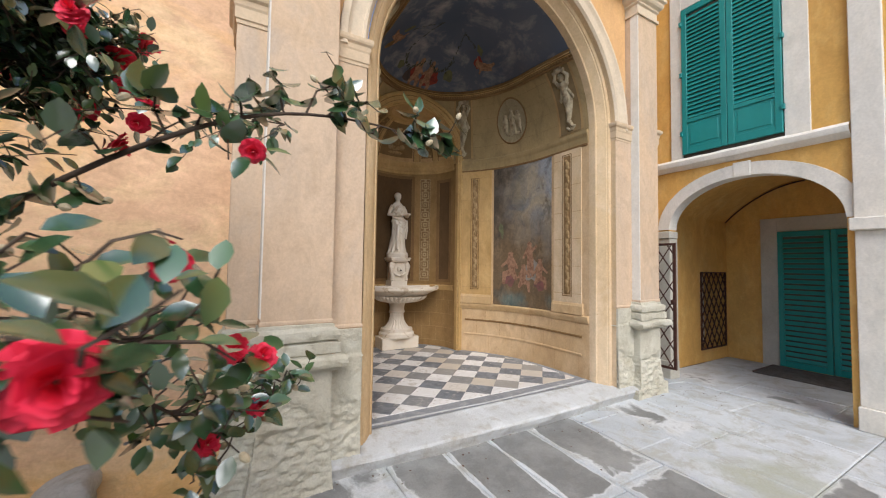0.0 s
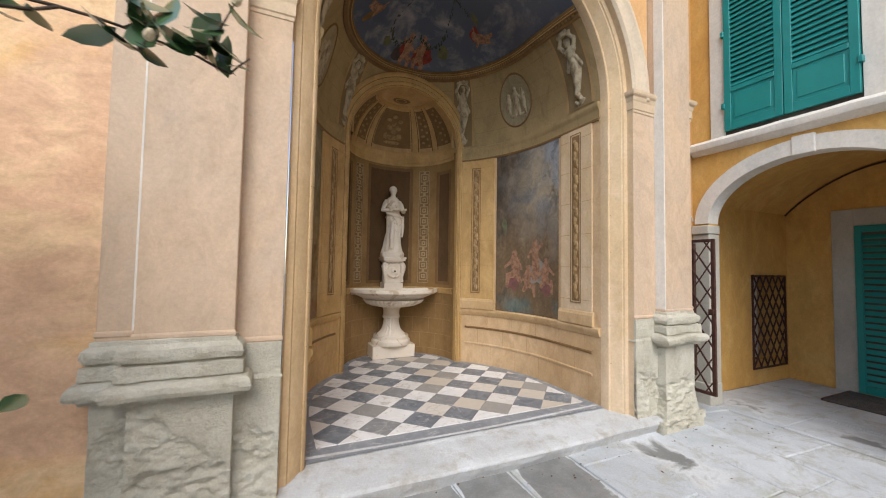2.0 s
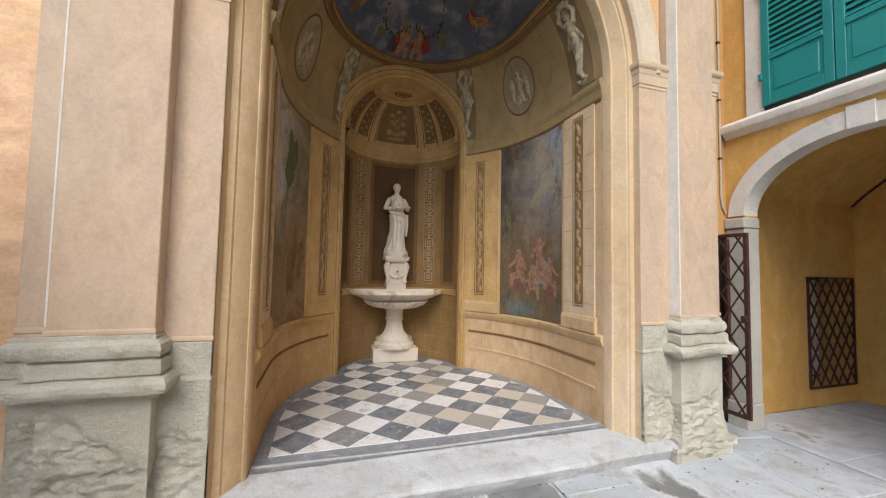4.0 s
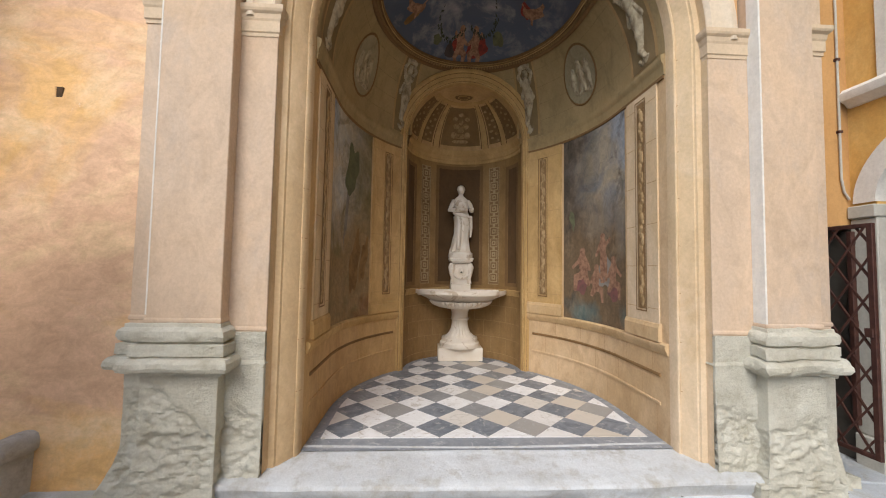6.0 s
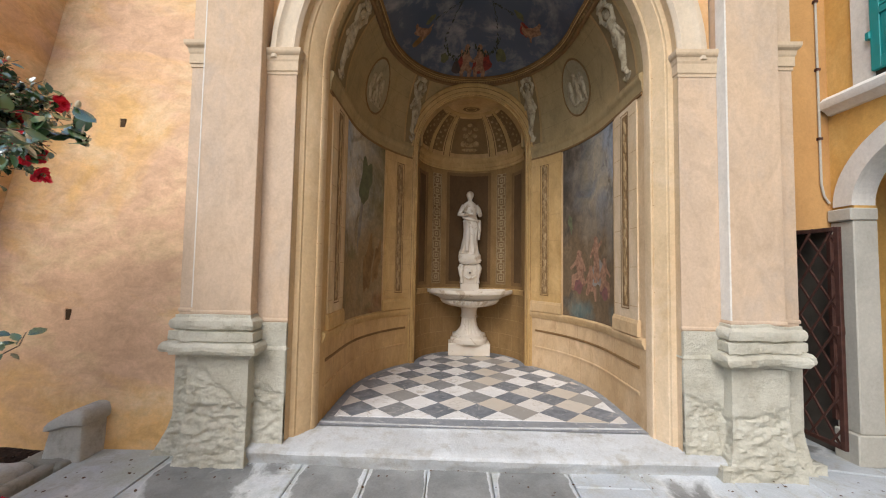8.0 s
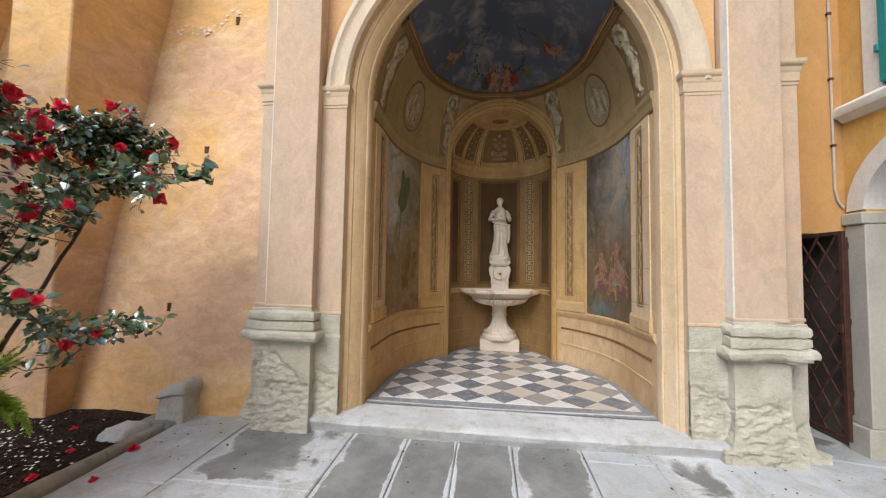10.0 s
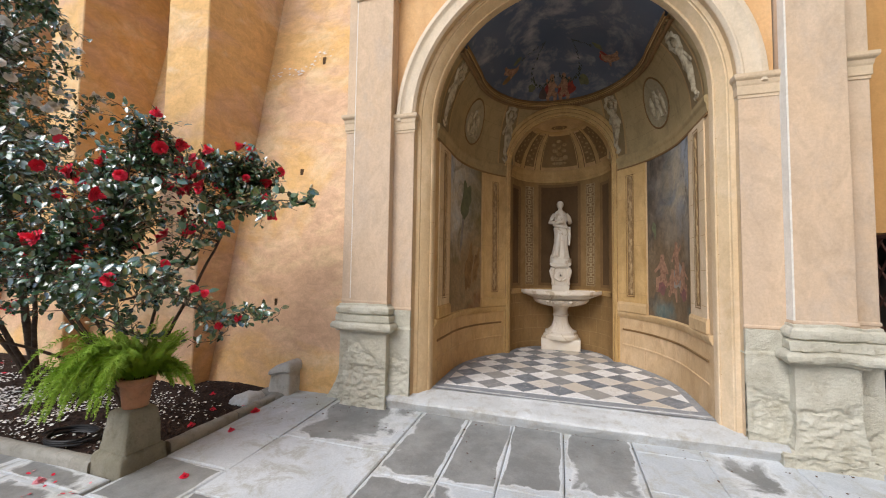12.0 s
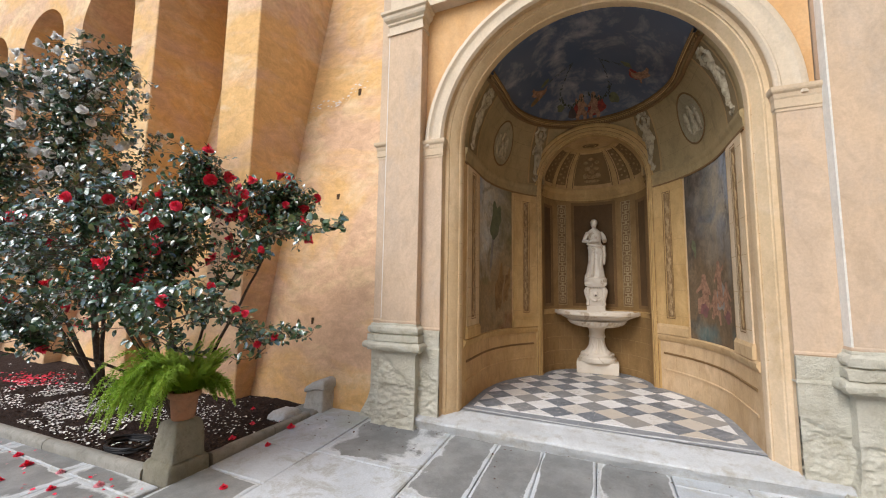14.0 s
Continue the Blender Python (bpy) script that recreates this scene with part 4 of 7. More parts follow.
# dome: frames, medallions and relief figures
M_FIGG = plaster("shaded_figure_ground", (0.215, 0.15, 0.072), (0.25, 0.175, 0.088), (0.17, 0.115, 0.055), grain=0.05)
S_MED, S_CA, S_CB = run_at_y(4.05), run_at_y(4.77), run_at_y(3.08)
for side in (-1, 1):
    def dp(u, v, off=0.0):
        return dome_point(side, u, v, off)
    for sc, hw, p0, p1 in ((S_CA, 0.15, 0.03, radians(43)), (S_CB, 0.17, 0.03, radians(38))):
        bm = bmesh.new()
        sheet(bm, lambda u, v: dp(sc - hw + 2 * hw * u, p0 + (p1 - p0) * v, 0.006), 6, 12)
        part("figure_ground", fix(bm), M_FIGG, niche)
        bm = bmesh.new()
        for sg in (-1, 1):
            sheet(bm, lambda u, v: dp(sc + sg * hw - 0.015 + 0.03 * u, p0 + (p1 - p0) * v, 0.012), 2, 14)
        part("figure_frame", fix(bm), M_JOINT, niche)
        k_len = (p1 - p0) * RIN / 0.93
        relief("relief_figure", lambda u, v, o: dp(sc - side * u * 1.05, p0 + v * k_len / RIN, o), CARY, M_GRIS, "grey painted supporting figure, plain relief", 0.75)
    # medallion
    pm = math.asin(0.47 / RIN)
    bm = bmesh.new()
    bump_on(bm, lambda u, v, o: dp(u, v, 0.006), S_MED, pm, 0.25, 0.235, 0.0, 28, 6)
    part("medallion", fix(bm), plaster("medallion_ground", (0.30, 0.245, 0.15), (0.35, 0.29, 0.18), (0.22, 0.175, 0.10), (3, 0.4, 0.6), (8, 0.5, 0.7), 0.05) if side < 0 else bpy.data.materials["medallion_ground"], niche, "round painted medallion")
    bm = bmesh.new()
    ribbon(bm, [[dp(S_MED + r * math.cos(a), pm + r * 0.94 * math.sin(a), o) for r, o in ((0.248, 0.006), (0.252, 0.013), (0.262, 0.013), (0.268, 0.004))] for a in (2 * math.pi * i / 36 for i in range(36))], True)
    part("medallion_rim", fix(bm), M_LINE, niche)
    relief("medallion_relief", lambda u, v, o: dp(S_MED - side * u * 1.15, pm + v / RIN * 1.1, o), MEDAL, M_GRIS, "", 0.8, 0.0065, 60, 60)


def on_dome(x, phi, off):
    """Painted spot on the back of the dome, x along the ring from the middle."""
    def f(u, v):
        w = x + u
        return dome_point(1 if w >= 0 else -1, RUN[-1] - abs(w), phi + v / 1.35, off)
    return f


R0 = radians(49.5)
for x, ph, w, h, m, lean, o in ((-0.27, R0 + 0.05, 0.15, 0.08, M_BLUE, 0.3, 0.006), (-0.20, R0 + 0.10, 0.10, 0.10, M_RED, -0.2, 0.007), (0.15, R0 + 0.08, 0.20, 0.11, M_RED, 0.3, 0.006), (1.27, R0 + 0.22, 0.13, 0.09, M_RED, 0.1, 0.006), (-1.33, R0 + 0.09, 0.07, 0.12, M_YEL, 0.5, 0.006),
                                (-0.62, R0 + 0.10, 0.08, 0.06, M_GREENP, 0, 0.007), (0.55, R0 + 0.13, 0.10, 0.09, M_GREENP, 0, 0.006), (1.42, R0 + 0.34, 0.08, 0.08, M_GREENP, 0, 0.007), (-1.46, R0 + 0.28, 0.07, 0.08, M_GREENP, 0, 0.007)):
    blob("painted_cloth", on_dome(x, ph, o), m, w, h, x * 5 + ph, lean, 0.45)
for x, ph, caps, flip, sc in ((-0.17, R0 + 0.07, PUTTO, 1, 1.4), (0.12, R0 + 0.07, PUTTO, -1, 1.4), (1.42, R0 + 0.16, FLYING, 1, 1.3), (-1.42, R0 + 0.16, FLYING, -1, 1.2)):
    relief("painted_figure", lambda u, v, o: on_dome(x, ph, o)(u * flip * sc, v * sc), caps, M_FLESH, "", 1.0, 0.0, 50, 50, 0.010)
garl = random.Random(5)
bm = bmesh.new()
for x0, p0, x1, p1, sag in ((-1.36, 0.30, -0.72, 0.22, -0.30), (-0.72, 0.22, -0.1, 0.25, 0.10), (0.0, 0.27, 0.62, 0.3, 0.1), (0.45, 0.16, 1.3, 0.38, -0.28)):
    for i in range(44):
        t = (i + garl.random()) / 44
        x, ph = x0 + (x1 - x0) * t + garl.uniform(-0.02, 0.02), R0 + p0 + (p1 - p0) * t - sag * math.sin(math.pi * t) + garl.uniform(-0.02, 0.02)
        f, a, r = on_dome(x, ph, 0.012), garl.uniform(0, 6.3), garl.uniform(0.013, 0.027)
        bm.faces.new([bm.verts.new(f(r * math.cos(a + b) * (1 if b in (0.0, math.pi) else 0.5), r * math.sin(a + b))) for b in (0.0, 1.57, math.pi, 4.71)])
part("painted_garland", bm, M_LEAFP, niche)["kind"] = "stuff"

# painted ashlar below the inner dado
bm = bmesh.new()
for row in range(4):
    z = 0.30 + 0.215 * row
    sheet(bm, lambda u, v: inner(math.pi * (0.02 + 0.96 * u), z + 0.005 * v, 0.003), 40, 1)
    for i in range(9):
        a = math.pi * (0.06 + 0.11 * i + 0.05 * (row % 2))
        sheet(bm, lambda u, v: inner(a + 0.007 * u, z + 0.005 + 0.21 * v, 0.003), 1, 1)
part("inner_joints", fix(bm), M_JOINT, niche)["kind"] = "stuff"

# painted joints on the drum
bm = bmesh.new()
for side in (-1, 1):
    for q in (0.2, 0.4, 0.6, 0.8):
        seq = [RUN[-1] * (0.03 + 0.97 * i / 60) for i in range(61)]
        pts = [[dome_point(side, s, ring_phi(s) * q + d / RIN, 0.003) for d in (0.0, 0.005)] for s in seq]
        for p, r in zip(pts, pts[1:]):
            if not in_mouth(p[0]) and not in_mouth(r[0]):
                bm.faces.new([bm.verts.new(c) for c in (p[0], p[1], r[1], r[0])])
part("drum_joints", bm, M_DRUMJ, niche)["kind"] = "stuff"

# inner niche: dark panels, key-pattern strips, ribs of the half-dome
for a0, a1, z0, z1 in ((66, 114, 1.27, 2.90), (12, 28, 1.27, 2.82), (152, 168, 1.27, 2.82)):
    bm = bmesh.new()
    sheet(bm, lambda u, v: inner(radians(a0 + (a1 - a0) * u), z0 + (z1 - z0) * v, 0.004), 14, 1)
    smooth(part("dark_panel", fix(bm), M_BROWN, niche, "dark brown painted panel"))
    bm = bmesh.new()
    frame_strip(bm, lambda u, v: inner(u / RI, v, 0.009), radians(a0) * RI - 0.05, radians(a1) * RI + 0.05, z0 - 0.045, z1 + 0.045, 0.045)
    smooth(part("panel_frame", fix(bm), M_LINE, niche))
M_KEY = plaster("key_pattern_paint", (0.40, 0.29, 0.15), (0.45, 0.335, 0.185), (0.30, 0.205, 0.10), grain=0.05)
for mid in (48, 132):
    c = radians(mid) * RI
    bm = bmesh.new()
    sheet(bm, lambda u, v: inner((c - 0.085 + 0.17 * u) / RI, 1.24 + 1.66 * v, 0.003), 6, 1)
    part("key_ground", fix(bm), M_STRIP, niche)
    bm = bmesh.new()
    frame_strip(bm, lambda u, v: inner(u / RI, v, 0.007), c - 0.085, c + 0.085, 1.24, 2.90, 0.009)
    for i in range(10):
        z = 1.275 + i * 0.162
        frame_strip(bm, lambda u, v: inner(u / RI, v, 0.007), c - 0.062, c + 0.062, z, z + 0.125, 0.013)
        frame_strip(bm, lambda u, v: inner(u / RI, v, 0.008), c - 0.03, c + 0.03, z + 0.032, z + 0.093, 0.018)
        sheet(bm, lambda u, v: inner((c - 0.02 + 0.04 * u) / RI, z + 0.125 + 0.037 * v, 0.007), 1, 1)
    part("key_pattern", fix(bm), M_KEY, niche, "painted key-pattern strip")


def vaultp(a, ph, off=0.0):
    r = RI - off
    return Vector((CX + r * math.cos(a) * math.cos(ph), YI + r * math.sin(a) * math.cos(ph), SPI + r * math.sin(ph)))


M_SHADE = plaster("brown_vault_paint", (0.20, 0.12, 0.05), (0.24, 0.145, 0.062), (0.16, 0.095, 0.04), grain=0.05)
for a0, a1, big in ((66, 114, True), (38, 54, False), (126, 142, False), (8, 30, False), (150, 172, False)):
    bm = bmesh.new()
    sheet(bm, lambda u, v: vaultp(radians(a0 + (a1 - a0) * u), radians(13 + 43 * v), 0.004), 8, 8)
    smooth(part("vault_panel", fix(bm), M_SHADE, niche))
    bm = bmesh.new()
    for j in range(11 if not big else 0):
        lean = 3.2 if j % 2 else -3.2
        bump_on(bm, lambda u, v, o: vaultp(u, v, 0.005 + o), radians((a0 + a1) / 2 + lean), radians(15.5 + 3.7 * j), 0.036 + 0.02 * (j % 3 == 0), 0.026, 0.006, 6)
    if big:
        for du, ph, ru, rv in ((0, 18, 0.16, 0.035), (0, 24, 0.11, 0.05), (0, 31, 0.07, 0.06), (-0.15, 25, 0.06, 0.06), (0.15, 25, 0.06, 0.06), (-0.11, 35, 0.07, 0.05), (0.11, 35, 0.07, 0.05), (0, 40, 0.05, 0.06), (-0.16, 43, 0.06, 0.04), (0.16, 43, 0.06, 0.04), (0, 48, 0.08, 0.04)):
            bump_on(bm, lambda u, v, o: vaultp(u, v, 0.005 + o), radians(90) + du, radians(ph), ru * 1.15, rv * 1.1, 0.018)
    smooth(part("vault_ornament", fix(bm), M_ORN, niche, "pale painted foliage ornament"), 70)
bm = bmesh.new()
for a in (60, 120, 34, 146):
    sheet(bm, lambda u, v: vaultp(radians(a - 3.5 + 7 * u), radians(8 + 52 * v), 0.010), 2, 10)
ribbon(bm, [[vaultp(radians(5 + 170 * i / 40), radians(b), o) for b, o in ((59, 0.002), (59, 0.012), (63, 0.012), (63, 0.002))] for i in range(41)])
part("vault_ribs", fix(bm), M_GOLD, niche, "golden painted ribs")
bm = bmesh.new()
bump_on(bm, lambda u, v, o: vaultp(u, v, 0.006), radians(90), radians(70), 0.5, 0.07, 0.0, 20, 3)
part("vault_cartouche", fix(bm), M_SHADE, niche)
for r0, r1 in ((0.98, 1.10), (0.55, 0.66)):
    bm = bmesh.new()
    ribbon(bm, [[vaultp(radians(90) + 0.5 * r * math.cos(a), radians(70) + 0.07 * r * math.sin(a), 0.010) for r in (r0, r1)] for a in (2 * math.pi * i / 40 for i in range(40))], True)
    part("cartouche_ring", fix(bm), M_GOLD, niche)
# thin shaded lines beside the ribs
bm = bmesh.new()
for a in (64.2, 115.8, 55.8, 124.2, 38.0, 142.0, 30.0, 150.0):
    sheet(bm, lambda u, v: vaultp(radians(a - 0.5 + u), radians(9 + 50 * v), 0.0115), 1, 10)
part("vault_line", fix(bm), M_BROWN, niche)

# ---- floor tiles ----
def clip(poly, edge):
    (ax, ay), (bx, by) = edge
    out = []
    for i, p in enumerate(poly):
        q = poly[(i + 1) % len(poly)]
        dp_, dq = ((bx - ax) * (c[1] - ay) - (by - ay) * (c[0] - ax) for c in (p, q))
        if dp_ >= 0:
            out.append(p)
        if dp_ * dq < 0:
            t = dp_ / (dp_ - dq)
            out.append((p[0] + (q[0] - p[0]) * t, p[1] + (q[1] - p[1]) * t))
    return out


INSET = 0.085
front = [(CX - PA + INSET, 2.975), (CX + PA - INSET, 2.975)]
outline = front + [(CX + (PA - INSET) * math.cos(a), YC + (PB - INSET) * math.sin(a)) for a in (math.pi * i / 40 for i in range(41))]
inner_line = [(CX - 0.64, 4.62), (CX + 0.64, 4.62)] + [(CX + (RI - 0.07) * math.cos(a), YI + (RI - 0.07) * math.sin(a)) for a in (math.pi * i / 24 for i in range(25))]
DG = 0.357
tiler = random.Random(3)
for i in range(-9, 10):
    for j in range(-1, 17):
        c = (CX + DG / 2 * i, 2.975 + DG / 2 * (j + 0))
        if (i + j) % 2 == 0:
            continue
        h = DG / 2 - 0.0022
        white = i % 2 == 1
        shape = [(c[0] - h, c[1]), (c[0], c[1] - h), (c[0] + h, c[1]), (c[0], c[1] + h)]
        edge = outline if c[1] < 4.72 else inner_line
        for k in range(len(edge)):
            if len(shape) > 2:
                shape = clip(shape, (edge[k], edge[(k + 1) % len(edge)]))
        shape = [p for n, p in enumerate(shape) if math.dist(p, shape[n - 1]) > 1e-4]
        if len(shape) < 3:
            continue
        bm = bmesh.new()
        dz = tiler.uniform(-0.0008, 0.0008)
        top = [bm.verts.new((x, y, FLOOR + dz)) for x, y in shape]
        low = [bm.verts.new((x, y, FLOOR - 0.012)) for x, y in shape]
        bm.faces.new(top)
        for n in range(len(top)):
            bm.faces.new((top[n], low[n], low[(n + 1) % len(top)], top[(n + 1) % len(top)]))
        bmesh.ops.recalc_face_normals(bm, faces=bm.faces[:])
        part("tile", bm, M_TW if white else M_TB, floor)

# ---- fountain ----
k = Mat("aged_white_marble", 0.5, spec=0.4)
col = k.mix(k.ramp(k.noise(5, 7, 0.65, None, 1.0, 0.6), 0.35, 0.68), (0.74, 0.65, 0.52), (0.80, 0.73, 0.62))
col = k.mix(k.ramp(k.noise(3, 8, 0.7, None, 6.0, 1.8), 0.57, 0.61), col, (0.55, 0.44, 0.31))
k.colour(col).bump(k.noise(30, 5, 0.7), 0.12, 0.004)
M_MARB = k.m
FY = 5.29
fountain = tagged(bag("fountain", CX + 0.02, FY, FLOOR), "cream marble wall fountain with a fluted basin on a stem", "fountain")


def fpart(name, bm, label="", ang=40):
    for v in bm.verts:
        v.co -= Vector((CX + 0.02, FY, FLOOR))
    return smooth(part(name, fix(bm), M_MARB, fountain, label), ang)


fx = CX + 0.02
bm = bmesh.new()
box(bm, fx - 0.30, fx + 0.30, FY - 0.08, FY + 0.27, FLOOR, FLOOR + 0.175, 0.006)
fpart("plinth", bm, "veined marble block")
bm = bmesh.new()
z = FLOOR + 0.17
lathe(bm, [(0.0, z), (0.265, z), (0.275, z + 0.03), (0.27, z + 0.06), (0.25, z + 0.075), (0.245, z + 0.085), (0.25, z + 0.10), (0.245, z + 0.125), (0.215, z + 0.135)], fx, FY + 0.10, 48)
fpart("foot", bm)
bm = bmesh.new()
lathe(bm, [(0.215, z + 0.13), (0.19, z + 0.15), (0.15, z + 0.19), (0.125, z + 0.24), (0.112, z + 0.30), (0.108, z + 0.36)], fx, FY + 0.10, 96, lambda a, q: 1 - 0.10 * abs(math.sin(a * 11)))
fpart("stem", bm, "fluted marble stem", 60)
bm = bmesh.new()
lathe(bm, [(0.108, z + 0.355), (0.122, z + 0.365), (0.125, z + 0.385), (0.115, z + 0.395), (0.112, z + 0.44), (0.12, z + 0.49), (0.14, z + 0.52), (0.155, z + 0.53)], fx, FY + 0.10, 48)
fpart("collar", bm)
RIMZ = 1.155
bm = bmesh.new()
bowl = [(0.10, 0.915), (0.20, 0.915), (0.30, 0.935), (0.37, 0.965), (0.405, 1.00), (0.415, 1.02)]
lathe(bm, bowl, fx, FY + 0.02, 120, lambda a, q: 1 + 0.045 * abs(math.sin(a * 20)), math.pi, 2 * math.pi)
lathe(bm, bowl, fx, FY + 0.02, 60, None, 0, math.pi)
for v in bm.verts:
    if v.co.y > FY + 0.02:
        v.co.y = FY + 0.02 + (v.co.y - FY - 0.02) * 0.5
fpart("bowl", bm, "gadrooned marble bowl", 60)
bm = bmesh.new()
rim = [(0.412, 1.018), (0.425, 1.03), (0.47, 1.055), (0.54, 1.085), (0.59, 1.10), (0.60, 1.108), (0.60, 1.118), (0.622, 1.12), (0.622, RIMZ + 0.012), (0.60, RIMZ + 0.014), (0.57, RIMZ), (0.50, 1.09), (0.30, 1.04), (0.0, 1.03)]
lathe(bm, rim, fx, FY, 72, None, math.pi * 0.97, math.pi * 2.03)
for v in bm.verts:
    v.co.y = FY + (v.co.y - FY) * 0.82
box(bm, fx - 0.60, fx + 0.60, FY + 0.008, FY + 0.05, 1.085, RIMZ + 0.012)
fpart("rim", bm, "wide shallow marble rim", 40)
bm = bmesh.new()
py = FY + 0.13
box(bm, fx - 0.135, fx + 0.135, py - 0.11, py + 0.12, 1.04, 1.24, 0.005)
box(bm, fx - 0.11, fx + 0.11, py - 0.10, py + 0.12, 1.24, 1.52, 0.004)
for zz, o in ((1.525, 0.13), (1.55, 0.155), (1.575, 0.165)):
    box(bm, fx - o, fx + o, py - o, py + 0.12, zz, zz + 0.028, 0.004)
lathe(bm, [(0.0, 1.60), (0.165, 1.60), (0.17, 1.62), (0.17, 1.665), (0.16, 1.675), (0.0, 1.675)], fx, py, 40)
for sg in (-1, 1):
    tube(bm, [(fx + sg * 0.115, py - 0.09, 1.515), (fx + sg * 0.135, py - 0.10, 1.47), (fx + sg * 0.128, py - 0.10, 1.40), (fx + sg * 0.115, py - 0.095, 1.32), (fx + sg * 0.118, py - 0.09, 1.25)], [0.040, 0.044, 0.036, 0.024, 0.032], 10)
tube(bm, [(fx - 0.10, py - 0.11, 1.37), (fx - 0.05, py - 0.12, 1.33), (fx, py - 0.125, 1.315), (fx + 0.05, py - 0.12, 1.33), (fx + 0.10, py - 0.11, 1.37)], 0.018, 8)
lathe(bm, [(0.0, 1.375), (0.035, 1.385), (0.045, 1.42), (0.035, 1.455), (0.0, 1.465)], fx, py - 0.09, 16)
plinth_top = fpart("pedestal", bm, "carved marble pedestal with a mask and garland", 40)
bm = bmesh.new()
tube(bm, [(fx, py - 0.155, 1.405), (fx, py - 0.165, 1.402)], 0.012, 10)
part("spout", bm, Mat("dark_bronze", 0.5, 0.6).colour((0.03, 0.025, 0.02)).m, plinth_top).matrix_parent_inverse = fountain.matrix_basis.inverted()

# ---- statue: one plain mesh ----
def statue():
    bm = bmesh.new()
    b = 1.675
    turn = 90
    sides = 64
    # height, half width, half depth, sideways sway, forward sway, fold depth, folds
    prof = [(0.0, 0.135, 0.12, -0.012, 0.0, 0.18, 9), (0.03, 0.135, 0.12, -0.012, 0.0, 0.22, 9), (0.10, 0.118, 0.105, -0.006, 0.0, 0.22, 9), (0.20, 0.105, 0.10, 0.002, -0.005, 0.20, 9), (0.30, 0.102, 0.10, 0.010, -0.01, 0.16, 8), (0.40, 0.115, 0.10, 0.018, -0.012, 0.07, 8),
            (0.47, 0.12, 0.095, 0.02, -0.01, 0.06, 8), (0.50, 0.128, 0.10, 0.018, -0.008, 0.09, 11), (0.53, 0.105, 0.085, 0.012, -0.004, 0.05, 11), (0.58, 0.086, 0.076, 0.006, 0.0, 0.06, 8), (0.64, 0.096, 0.09, 0.0, -0.006, 0.06, 8), (0.69, 0.105, 0.095, -0.004, -0.008, 0.04, 7),
            (0.74, 0.102, 0.078, -0.006, 0.0, 0.02, 6), (0.775, 0.076, 0.06, -0.006, 0.004, 0.0, 6), (0.79, 0.06, 0.05, -0.006, 0.004, 0.0, 6), (0.805, 0.036, 0.038, -0.006, 0.002, 0.0, 6), (0.83, 0.033, 0.036, -0.006, -0.002, 0.0, 6)]
    path = []
    for i in range(sides):
        a = 2 * math.pi * i / sides
        row = []
        for z, w, d, sx, sy, fd, n in prof:
            f = 1 + fd * math.sin(a * n + z * 5) * 0.5 + fd * 0.35 * math.sin(a * (n * 2 + 1) - z * 9)
            row.append((fx + sx + w * f * math.cos(a), py + sy + d * f * math.sin(a), b + z))
        path.append(row)
    ribbon(bm, path, True)
    # head, hair knot, arms and the fall of drapery, as plain rounded forms
    def ball(x, y, z, rx, ry, rz, n=20):
        path = [[(fx + x + rx * math.sin(p) * math.cos(a), py + y + ry * math.sin(p) * math.sin(a), b + z + rz * math.cos(p)) for p in (math.pi * j / 12 for j in range(13))] for a in (2 * math.pi * i / n for i in range(n))]
        ribbon(bm, path, True)
    ball(-0.008, -0.012, 0.885, 0.048, 0.056, 0.066)
    ball(-0.004, 0.006, 0.905, 0.056, 0.058, 0.056)
    ball(0.0, 0.055, 0.90, 0.032, 0.03, 0.03)
    for sx, elbow, wrist in ((-1, (-0.165, -0.01, 0.60), (-0.045, -0.12, 0.585)), (1, (0.155, 0.0, 0.60), (0.12, -0.11, 0.60))):
        sh = (sx * 0.092 - 0.005, 0.0, 0.742)
        pts = [(fx + p[0], py + p[1], b + p[2]) for p in (sh, (sx * 0.128, 0.0, 0.68), elbow, ((elbow[0] + wrist[0]) / 2, (elbow[1] + wrist[1]) / 2 - 0.01, 0.59), wrist)]
        tube(bm, pts, [0.032, 0.036, 0.033, 0.029, 0.02], 12)
        ball(wrist[0], wrist[1] - 0.015, wrist[2] + 0.008, 0.028, 0.03, 0.018, 12)
    tube(bm, [(fx - 0.05, py - 0.13, b + 0.60), (fx + 0.03, py - 0.135, b + 0.60)], 0.02, 10)
    tube(bm, [(fx + 0.12, py - 0.125, b + 0.61), (fx + 0.15, py - 0.125, b + 0.615)], 0.016, 10)
    # cloak edge across the hips and hanging from the arm
    tube(bm, [(fx - 0.115, py - 0.03, b + 0.56), (fx - 0.06, py - 0.085, b + 0.53), (fx + 0.02, py - 0.105, b + 0.515), (fx + 0.09, py - 0.08, b + 0.50), (fx + 0.128, py - 0.02, b + 0.47)], [0.02, 0.026, 0.028, 0.026, 0.02], 10)
    tube(bm, [(fx + 0.125, py - 0.04, b + 0.52), (fx + 0.135, py - 0.045, b + 0.36), (fx + 0.13, py - 0.04, b + 0.22)], [0.03, 0.026, 0.012], 10)
    tube(bm, [(fx - 0.04, py - 0.09, b + 0.44), (fx - 0.055, py - 0.105, b + 0.25), (fx - 0.07, py - 0.125, b + 0.05)], [0.03, 0.038, 0.024], 12)
    lathe(bm, [(0.0, b - 0.002), (0.15, b - 0.002), (0.15, b + 0.018), (0.0, b + 0.02)], fx, py, 32)
    for v in bm.verts:
        v.co -= Vector((fx, py, b))
    ob = smooth(part("statue", fix(bm), M_MARB), 70)
